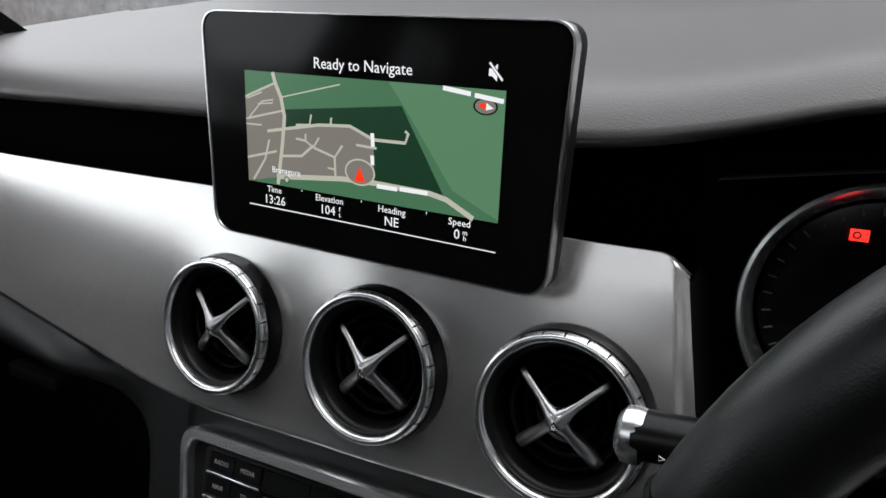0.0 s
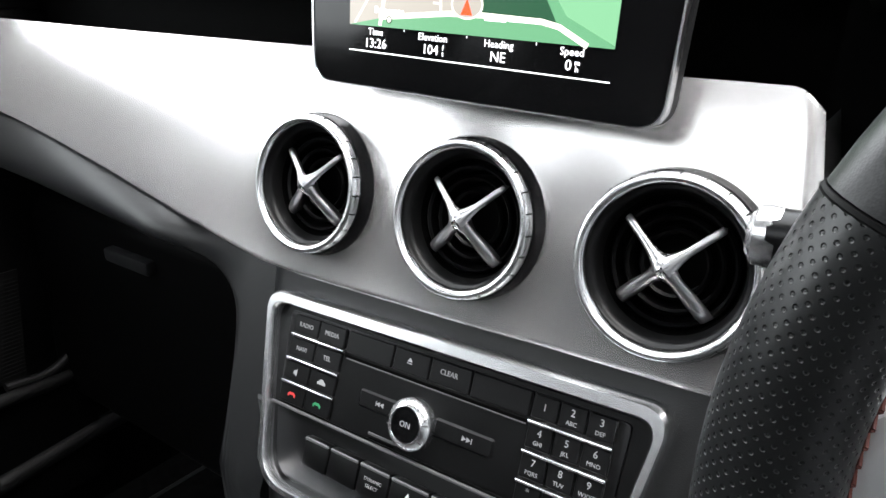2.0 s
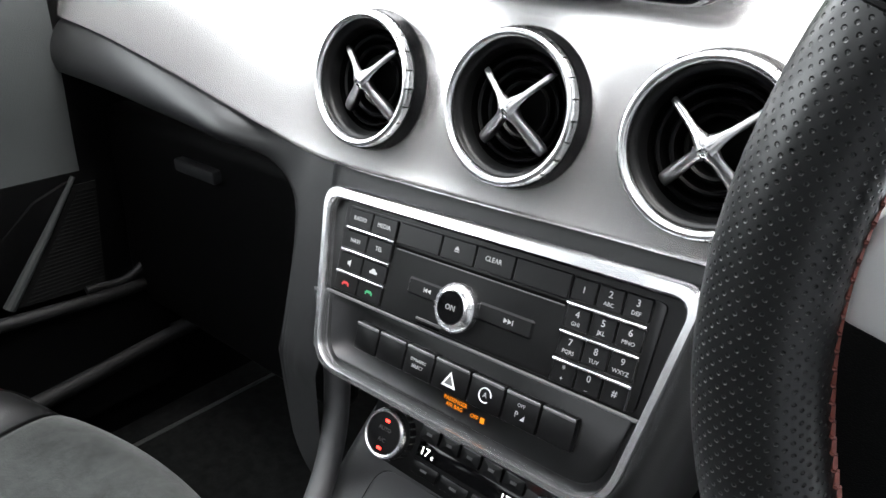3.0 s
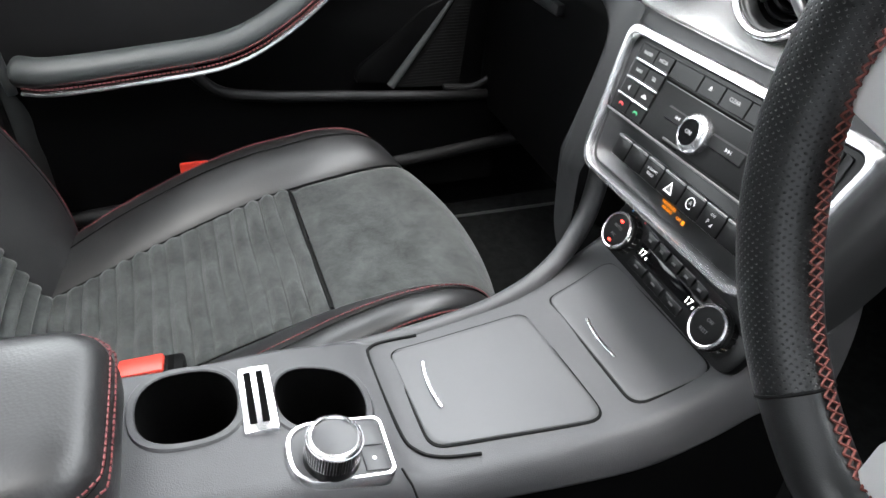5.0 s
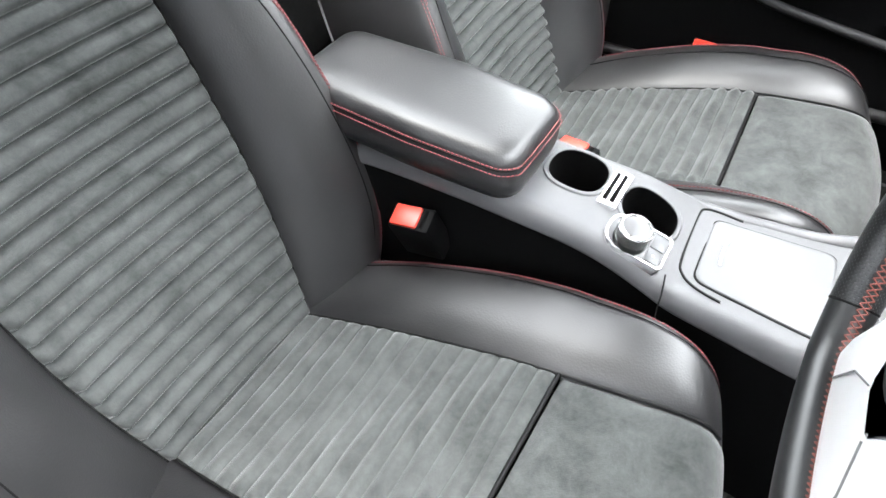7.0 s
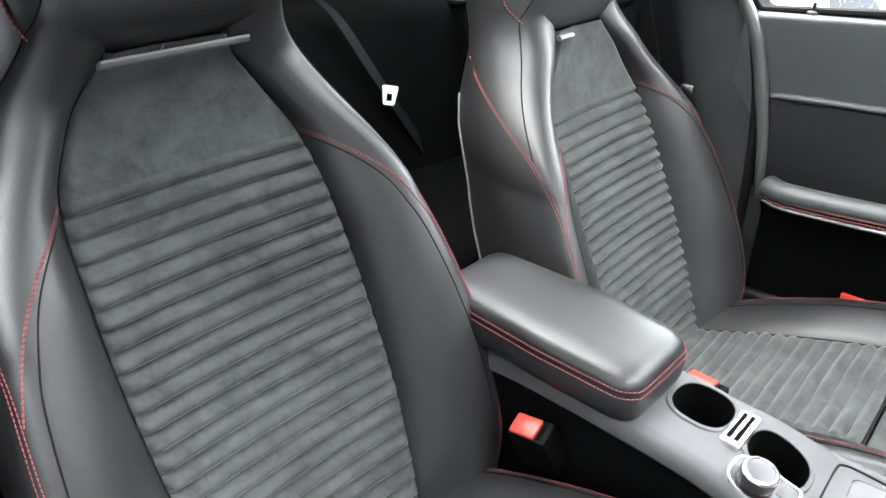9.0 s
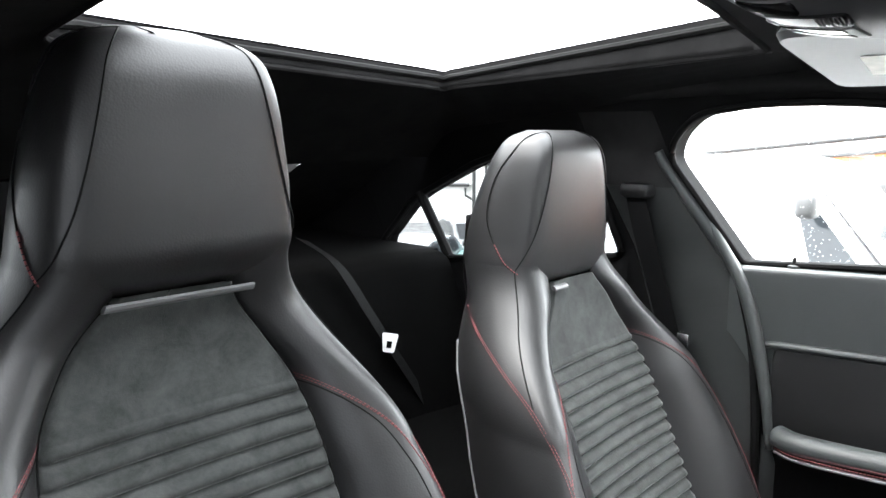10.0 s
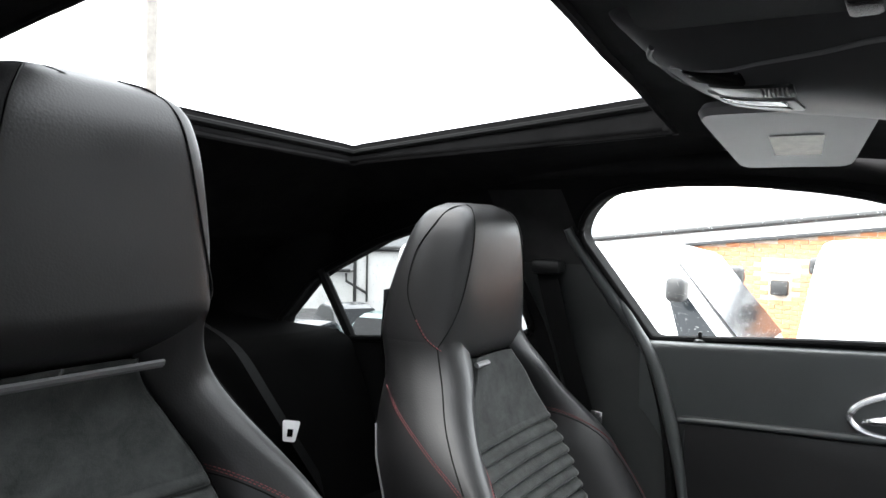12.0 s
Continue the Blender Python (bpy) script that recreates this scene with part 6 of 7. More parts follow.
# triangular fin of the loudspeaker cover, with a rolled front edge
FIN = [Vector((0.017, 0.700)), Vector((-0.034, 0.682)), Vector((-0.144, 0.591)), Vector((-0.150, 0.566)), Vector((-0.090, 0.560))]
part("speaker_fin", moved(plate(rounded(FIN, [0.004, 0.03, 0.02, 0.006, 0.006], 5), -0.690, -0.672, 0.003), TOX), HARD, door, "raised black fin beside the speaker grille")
# rolled edge, paler than the fin: its lit rim is put into the colour
part("speaker_edge", tube([(-0.669, -0.092, 0.557), (-0.670, -0.03, 0.637), (-0.673, 0.018, 0.702)], lambda t: 0.0075 - 0.0045 * t, 10), PILLAR, door)
sp = part("speaker_grille", moved(plate([Vector((-0.082, 0.552)), Vector((0.03, 0.545)), Vector((0.045, 0.69)), Vector((0.016, 0.69))], -0.684, -0.674), TOX), SEAM, door, "fine black speaker grille")
bm = bmesh.new()
for k in range(26):
    z = 0.556 + k * 0.005
    y0 = -0.072 + (z - 0.552) * 0.70
    tube([(-0.6735, y0, z), (-0.6735, 0.030 + 0.1 * (z - 0.55), z)], 0.0007, 4, bm=bm)
part("grille_rib", bm, HARD, sp)
def cup_ring(k, x):
    """An oval on the door, drawn in by k, tipped up towards the front."""
    out = []
    for j in range(40):
        a = 2 * math.pi * j / 40
        c, r = 0.080 * k * math.cos(a), 0.036 * k * math.sin(a)
        out.append((x, -0.296 + 0.978 * c - 0.208 * r, 0.870 + 0.208 * c + 0.978 * r))
    return out


handle = part("door_handle", tube(spline([(-0.668, -0.352, 0.852), (-0.655, -0.335, 0.858), (-0.650, -0.300, 0.868), (-0.650, -0.262, 0.877), (-0.662, -0.235, 0.882)], 24), lambda t: 0.008 + 0.004 * math.sin(math.pi * t), 12, flat=0.7), CHROME, door, "polished metal door handle")
part("handle_surround", tube(cup_ring(1.0, -0.664), 0.0060, 10, closed=True), CHROME, handle, "bright oval surround")
bm = bmesh.new()
dish = [[bm.verts.new(p) for p in cup_ring(k, x)] for k, x in ((1.0, -0.664), (0.8, -0.672), (0.4, -0.677), (0.05, -0.678))]
for a, b in zip(dish, dish[1:]):
    for k in range(40):
        bm.faces.new((a[k], a[(k + 1) % 40], b[(k + 1) % 40], b[k]))
bm.faces.new(dish[-1])
part("handle_cup", bm, GREYPL, handle, sharp=180)
part("lock_pin", moved(lathe([(0.0, 0.018), (0.003, 0.0175), (0.0038, 0.014), (0.0040, -0.004)], 16), pose(-0.690, -0.628, 0.953)), PLASTIC, door)
part("lock_collar", moved(lathe([(0.005, 0.004), (0.011, 0.002), (0.012, -0.002)], 24), pose(-0.690, -0.628, 0.953)), DOORSKIN, door)
part("door_seal", tube(spline([(-0.672, -0.66, 0.36), (-0.668, -0.665, 0.62), (-0.668, -0.685, 0.80), (-0.672, -0.728, 0.942)], 24), 0.009, 8), SEAM, door, "black rubber door seal")
part("frame_edge", tube(spline([(-0.662, -0.636, 0.60), (-0.662, -0.650, 0.70), (-0.662, -0.672, 0.80), (-0.664, -0.704, 0.90), (-0.670, -0.745, 0.965), (-0.668, -0.786, 1.03)], 36), lambda t: 0.007 + 0.006 * math.sin(math.pi * t), 12), DOORSKIN, door, "rounded trim along the door opening", sharp=180)
part("window_seal", tube([(-side_x(z) + 0.006, y, z) for y, z in FRONT_WIN], 0.007, 8, closed=True), SEAM, door, "black window seal")
part("window_frame", tube([(-side_x(z) + 0.010, y - 0.024, z + 0.004) for y, z in spline([(-0.715, 0.935), (-0.722, 0.947), (-0.79, 1.052), (-0.838, 1.125), (-0.852, 1.158)], 50)], lambda t: 0.017 - 0.008 * t, 12), DOORSKIN, door, "soft grey-black frame round the window", sharp=180)
for nm, win in (("window_1", FRONT_WIN), ("window_2", REAR_WIN)):
    bm = bmesh.new()
    bm.faces.new([bm.verts.new((-side_x(z) - 0.02, y, z)) for y, z in win])
    w = tagged(part(nm, bm, SIDEGLASS if nm == "window_1" else PRIVACY), "clear side window glass flecked with rain" if nm == "window_1" else "grey privacy glass flecked with rain", "window", kind="structure")
    w.visible_shadow = nm != "window_1"
bm = bmesh.new()
bm.faces.new([bm.verts.new((side_x(z) + 0.02, y, z)) for y, z in REAR_WIN])
tagged(part("window_3", bm, PRIVACY), "grey privacy glass of the rear door", "window", kind="structure")


def rain(pane, win, n, seed, size):
    """Small drops on the outside of a pane, more of them in runs."""
    rnd = random.Random(seed)
    ys, zs = [p[0] for p in win], [p[1] for p in win]
    bm = bmesh.new()
    placed = 0
    while placed < n:
        y, z = rnd.uniform(min(ys), max(ys)), rnd.uniform(min(zs), max(zs))
        inside = False
        for (y0, z0), (y1, z1) in zip(win, win[1:] + win[:1]):
            if (z0 > z) != (z1 > z) and y < (y1 - y0) * (z - z0) / (z1 - z0) + y0:
                inside = not inside
        if not inside:
            continue
        placed += 1
        r = size * rnd.uniform(0.4, 1.0) ** 2
        x = -side_x(z) - 0.0205
        c = bm.verts.new((x - r * 0.5, y, z - r * 0.2))
        ring = [bm.verts.new((x, y + r * math.cos(a), z + r * 1.25 * math.sin(a))) for a in [2 * math.pi * k / 6 for k in range(6)]]
        for k in range(6):
            bm.faces.new((ring[k], ring[(k + 1) % 6], c))
    drops = part("rain_drops", bm, DROP, pane, "clear rain drops")
    drops["kind"] = "stuff"
    return drops


DROP = glass_mat("rain_water", (0.9, 0.92, 0.92))
DROP.node_tree.nodes["Principled BSDF"].inputs["IOR"].default_value = 1.33
for pane_name, win, n, size in (("window_1", FRONT_WIN, 2600, 0.0007), ("window_2", REAR_WIN, 2600, 0.0008)):
    rain(bpy.data.objects[pane_name], win, n, 7, size)
# rear door: sill, divider bar and seal
rear = thing("door_2", "black rear car door trim below a raked window", "door", kind="structure")
part("rear_skin", grid(lambda u, v: (-0.70 + 0.022 * math.sin(math.pi * min(1, v * 1.05) * 0.9), lerp(-1.82, -0.97, u), lerp(0.40, lerp(0.83, 0.930, u), v)), 20, 14), SIDETRIM, rear, sharp=180)
part("divider_bar", tube([(-0.70, -1.520, 0.862), (-0.655, -1.592, 1.040)], 0.016, 8, flat=0.8), SEAM, rear, "black upright bar of the quarter light")
part("window_seal", tube([(-side_x(z) + 0.008, y, z) for y, z in rounded(REAR_WIN, 0.02, 4)], 0.009, 8, closed=True), SEAM, rear)
part("lock_pin", moved(lathe([(0.0, 0.016), (0.003, 0.0155), (0.0042, -0.004)], 16), pose(-0.695, -1.62, 0.862)), PLASTIC, rear)

# ---- buckles and belts ----
def buckle(label, m):
    b = thing("belt_buckle", label, "seat belt buckle", "front belt buckles")
    b.matrix_world = m
    part("case", rbox(-0.017, 0.017, -0.028, 0.028, -0.07, 0.004, 0.004), HARD, b)
    part("button", rbox(-0.0145, 0.0145, -0.025, 0.012, 0.0, 0.0075, 0.003), BUCKLE, b, "red release button")
    part("slot", rbox(-0.012, 0.012, 0.015, 0.020, 0.002, 0.0046, 0.0004), DARK, b)
    part("stem", tube([(0, 0, -0.065), (0, -0.02, -0.16), (0, -0.03, -0.24)], 0.012, 10, flat=0.5), PLASTIC, b)
    return b


buckle("red belt buckle beside the driver's seat", pose(0.140, -0.582, 0.570, 12, 20, 8))
buckle("red belt buckle between console and passenger seat", pose(-0.080, -0.461, 0.580, 0, -14, 0))
tagged(part("pull_tag", moved(rbox(-0.004, 0.004, -0.022, 0.022, -0.02, 0.012, 0.003), pose(-0.654, -0.418, 0.456)), BUCKLE), "red tag between the seat and the door", "tag")


def ribbon(pts, w, across):
    bm = bmesh.new()
    a = Vector(across).normalized()
    ps = spline(pts, 30)
    rows = []
    for p in ps:
        rows.append([bm.verts.new(p + a * w / 2), bm.verts.new(p - a * w / 2), bm.verts.new(p - a * w / 2 + Vector((0, 0.0014, 0.0006))), bm.verts.new(p + a * w / 2 + Vector((0, 0.0014, 0.0006)))])
    for r, q in zip(rows, rows[1:]):
        for k in range(4):
            bm.faces.new((r[k], r[(k + 1) % 4], q[(k + 1) % 4], q[k]))
    return bm


belt = thing("seat_belt", "black front seat belt hanging at the door pillar", "seat belt")
part("webbing", ribbon([(-0.606, -0.915, 1.080), (-0.618, -0.900, 1.00), (-0.640, -0.868, 0.87), (-0.648, -0.82, 0.70), (-0.650, -0.78, 0.42)], 0.046, (0.15, 1, 0.2)), BELT, belt, "black woven webbing")
part("anchor", rbox(-0.635, -0.592, -0.945, -0.880, 1.068, 1.098, 0.01), PLASTIC, belt, "black belt guide")
part("tongue", rbox(-0.648, -0.632, -0.822, -0.796, 0.770, 0.800, 0.004), PLATE, belt)
rb = thing("seat_belt", "black rear seat belt with a bright metal tongue", "seat belt")
part("webbing", ribbon([(-0.225, -1.53, 0.955), (-0.27, -1.46, 0.90), (-0.325, -1.42, 0.79), (-0.364, -1.40, 0.715), (-0.46, -1.38, 0.56), (-0.52, -1.37, 0.46)], 0.046, (1, 0.25, 0.35)), BELT, rb, "black woven webbing")
TM = look((-0.350, -1.375, 0.722), (0.69, -0.2, 1.2))
TM = Matrix.Translation((-0.352, -1.378, 0.720)) @ TM.to_3x3().to_4x4() @ pose(0, 0, 0, 0, 180, 8)
tg = part("tongue", moved(plate(rounded([(-0.013, -0.024), (0.013, -0.024), (0.019, 0.020), (-0.019, 0.020)], 0.005, 4), -0.0015, 0.0015, 0.0005), TM), WHITE, rb, "bright metal tongue")
part("tongue_slot", moved(rbox(-0.006, 0.006, -0.014, 0.002, -0.0022, 0.0022, 0.0), TM), DARK, tg)

# ---- rear bench ----
bench = thing("rear_seat", "black rear bench seat with deep shade put into its colour", "rear seat")


def bench_back(u, v):
    x = lerp(-0.66, 0.66, u)
    z, y = table([(0, 0.50, -1.34), (0.3, 0.65, -1.39), (0.7, 0.81, -1.46), (0.92, 0.875, -1.50), (1, 0.885, -1.57)], v)
    return (x, y - 0.035 * math.exp(-((abs(x) - 0.34) / 0.17) ** 4) * 0.6, z)


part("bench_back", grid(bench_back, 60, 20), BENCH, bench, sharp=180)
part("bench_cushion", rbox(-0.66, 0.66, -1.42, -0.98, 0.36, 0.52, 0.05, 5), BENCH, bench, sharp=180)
tagged(part("parcel_shelf", rbox(-0.70, 0.70, -2.2, -1.56, 0.855, 0.880, 0.005), BENCH), "black fabric parcel shelf with rear shade in its colour", "shelf", kind="structure")

# ---- overhead console and visor ----
over = thing("overhead_console", "grey plastic overhead console with lamps and switches", "overhead console")


def over_at(x, y, h=0.0):
    """A place on the console's skin, h metres below it."""
    e = max(0.0, 1 - (abs(x + 0.03) / 0.15) ** 3) * max(0.0, 1 - (abs(y + 0.345) / (0.19 if y < -0.345 else 0.175)) ** 4)
    return Vector((x, y, roof_z(x, y) - 0.020 * min(1, e * 9) - 0.066 * e - h))


part("shell", grid(lambda u, v: over_at(lerp(-0.1805, 0.1205, u), lerp(-0.536, -0.169, v)), 90, 90), SHELL, over, "satin dark grey plastic shell", sharp=180)


def over_pad(name, corners, h, thick, material, label="", parent=None):
    bm = bmesh.new()
    o = dense(corners, 0.005)
    rows = [[bm.verts.new(over_at(p.x, p.y, hh)) for p in o] for hh in (h - thick, h - 0.001)]
    c = sum(o, Vector((0, 0))) / len(o)
    for k in (0.96, 0.6, 0.3, 0.03):
        rows.append([bm.verts.new(over_at(*(c + (p - c) * k), h)) for p in o])
    for p, q in zip(rows, rows[1:]):
        for k in range(len(o)):
            bm.faces.new((p[k], p[(k + 1) % len(o)], q[(k + 1) % len(o)], q[k]))
    bm.faces.new(rows[-1])
    return part(name, bm, material, parent or over, label)


over_pad("sensor_window", [(0.043, -0.476), (0.060, -0.420), (0.041, -0.418), (0.028, -0.466)], 0.0022, 0.008, GLOSS, "glossy black sensor window")
slat_panel = over_pad("slat_panel", [(0.026, -0.456), (0.048, -0.381), (0.025, -0.381), (0.005, -0.448)], 0.0026, 0.008, BUTTONS, "dark panel with fine slats")
for k in range(7):
    y = -0.408 + 0.0036 * k
    part("slat", tube([over_at(lerp(0.026, 0.044, f) + 0.3 * (y + 0.39), y, 0.0030) for f in (0, 0.5, 1)], 0.0007, 5), GREYPL, slat_panel)
reading = over_pad("lamp_frame", [(0.000, -0.462), (0.021, -0.384), (-0.028, -0.380), (-0.046, -0.456)], 0.0030, 0.008, GREYPL, "grey lamp frame")
over_pad("lamp_lens", [(-0.004, -0.452), (0.014, -0.392), (-0.004, -0.391), (-0.020, -0.449)], 0.0040, 0.004, GLOSS, "dark reading lamp lens", reading)
over_pad("lamp_switch", [(-0.024, -0.449), (-0.009, -0.391), (-0.024, -0.389), (-0.039, -0.447)], 0.0044, 0.004, BUTTONS, "", reading)
part("crease", tube(spline([tuple(over_at(x, y, 0.0006)) for x, y in ((0.040, -0.484), (0.058, -0.438), (0.071, -0.404), (0.083, -0.358), (0.094, -0.318), (0.100, -0.27))], 40), lambda t: 0.0010 + 0.0016 * t, 8), GREYPL, over, "pale edge along the shell")
part("rear_lip", tube(spline([tuple(over_at(x, y, 0.001)) for x, y in ((0.070, -0.492), (0.03, -0.506), (-0.03, -0.512), (-0.09, -0.506), (-0.140, -0.480))], 40), 0.003, 8), SHELL, over, "rounded rear lip")


def sun_visor(label, corners, skin):
    vz = thing("sun_visor", label, "sun visor", "folded sun visors")
    a, b, c, d = [Vector(p) for p in corners]

    def at(u, v, h=0.0):
        p = a.lerp(b, u).lerp(d.lerp(c, u), v)
        return p + Vector((0, 0, h))
    bm = bmesh.new()
    vo = rounded([(0, 0), (1, 0), (1, 1), (0, 1)], 0.12, 6)
    lo = [bm.verts.new(at(p.x, p.y)) for p in vo]
    mid = [bm.verts.new(at(0.5 + (p.x - 0.5) * 1.03, 0.5 + (p.y - 0.5) * 1.04, 0.008)) for p in vo]
    hi = [bm.verts.new(at(p.x, p.y, 0.016)) for p in vo]
    for r, q in ((lo, mid), (mid, hi)):
        for k in range(len(vo)):
            bm.faces.new((r[k], r[(k + 1) % len(vo)], q[(k + 1) % len(vo)], q[k]))
    bm.faces.new(lo[::-1])
    bm.faces.new(hi)
    part("visor_panel", bm, skin, vz, sharp=50)
    e = at(1.0, 0.93)
    part("visor_arm", tube([e + Vector((0, 0, 0.008)), e + Vector((0, 0.02, 0.035)), e + Vector((0, 0.04, 0.055))], 0.007, 8), PLASTIC, vz)
    part("visor_clip", moved(rbox(-0.016, 0.016, -0.010, 0.010, -0.004, 0.05, 0.004), pose(*at(0.05, 0.95))), PLASTIC, vz)
    return vz, at


pv, at = sun_visor("grey folded sun visor with a pale printed label", ((-0.175, -0.515, 1.300), (-0.470, -0.520, 1.262), (-0.485, -0.375, 1.262), (-0.205, -0.325, 1.302)), GREYPL)
bm = bmesh.new()
bm.faces.new([bm.verts.new(at(u, v, -0.0012)) for u, v in ((0.36, 0.36), (0.72, 0.36), (0.72, 0.72), (0.36, 0.72))])
part("label_sheet", bm, PAPER, pv, "pale printed label")
# driver's visor takes a darker skin to imitate the weaker light there
sun_visor("folded sun visor above the driver's seat, darkened for its shade", ((0.195, -0.460, 1.303), (0.375, -0.435, 1.318), (0.400, -0.315, 1.305), (0.195, -0.315, 1.298)), SIDETRIM)
# grab of the driver's roof rail
tagged(part("roof_rail_cover", tube(spline([(0.585, -1.30, 1.265), (0.60, -0.90, 1.285), (0.600, -0.55, 1.295), (0.60, -0.25, 1.285), (0.605, -0.10, 1.262), (0.63, 0.06, 1.185), (0.67, 0.28, 1.05)], 40), 0.033, 14, flat=0.9), LINER), "black fabric roof rail cover over the doorway", "trim", kind="structure")
tagged(part("roof_rail_left", tube(spline([(-0.585, -1.30, 1.265), (-0.60, -0.90, 1.285), (-0.605, -0.55, 1.285), (-0.60, -0.25, 1.255)], 40), 0.030, 14, flat=0.8), LINER), "black fabric roof rail cover", "trim", kind="structure")
# sill of the open doorway
tagged(part("door_sill", rbox(0.66, 0.76, -0.72, 0.25, 0.29, 0.37, 0.015), PLASTIC), "black plastic door sill", "trim", kind="structure")

# ---- outside ----
ASPHALT = mat("wet_asphalt", (0.05, 0.05, 0.052), 0.45, grain=0.6, grain_scale=60, vary=0.35, vary_scale=1.5, rough_vary=0.2)
PAINTW = mat("white_car_paint", (0.78, 0.78, 0.78), 0.25, vary=0.05, vary_scale=2, coat=0.5)
PAINTD = mat("dark_grey_car_paint", (0.06, 0.065, 0.07), 0.25, vary=0.15, vary_scale=3, coat=0.5)
PAINTT = mat("teal_car_paint", (0.16, 0.28, 0.27), 0.25, vary=0.15, vary_scale=3, coat=0.5)
WINDOWS = mat("dark_car_window", (0.012, 0.014, 0.016), 0.12, vary=0.2, vary_scale=4, spec=0.2)
TYRE = mat("tyre_rubber", (0.02, 0.02, 0.02), 0.85, grain=0.3, grain_scale=80, vary=0.2)
RENDERW = mat("white_render", (0.72, 0.72, 0.70), 0.9, grain=0.4, grain_scale=60, vary=0.08, vary_scale=1.2)
SLATE = mat("grey_slate", (0.16, 0.165, 0.17), 0.6, grain=0.6, grain_scale=8, vary=0.35, vary_scale=6)
FASCIA = mat("white_fascia", (0.8, 0.8, 0.8), 0.5, vary=0.06, vary_scale=3)
PIPE = mat("black_downpipe", (0.02, 0.02, 0.02), 0.5, vary=0.2, vary_scale=4)
POLE = mat("weathered_pole", (0.22, 0.205, 0.185), 0.9, grain=0.5, grain_scale=30, vary=0.3, vary_scale=4)
BRICK = mat("orange_brick", (0.50, 0.19, 0.085), 0.9, grain=0.6, grain_scale=80, vary=0.3, vary_scale=9, second=(0.62, 0.28, 0.14))
MORTAR = mat("mortar", (0.42, 0.36, 0.30), 0.95, grain=0.4, grain_scale=60, vary=0.2)
LOW = -1.30


def ease(k):
    k = min(1, max(0, k))
    return k * k * (3 - 2 * k)


def ground_z(x, y=0.0):
    """The yard falls away beside the car and again towards the house behind."""
    return LOW * ease((-x - 1.4) / 3.4) - 2.05 * ease((-y - 8.5) / 5.5) * ease((-x - 3) / 6)


xs = [400, 30, 8, 3, 0, -1.4] + [-1.4 - 0.4 * i for i in range(1, 20)] + [-10, -12, -14, -20, -30, -60, -400]
ys = [-400, -60, -30, -20] + [-15 + 0.5 * i for i in range(14)] + [-8, -4, 0, 12, 60, 400]
bm = bmesh.new()
rows = [[bm.verts.new((x, y, ground_z(x, y))) for y in ys] for x in xs]
for a, b in zip(rows, rows[1:]):
    for k in range(len(ys) - 1):
        bm.faces.new((a[k], a[k + 1], b[k + 1], b[k]))
tagged(part("ground", bm, ASPHALT, sharp=180), "wet dark asphalt yard", "ground", kind="structure")


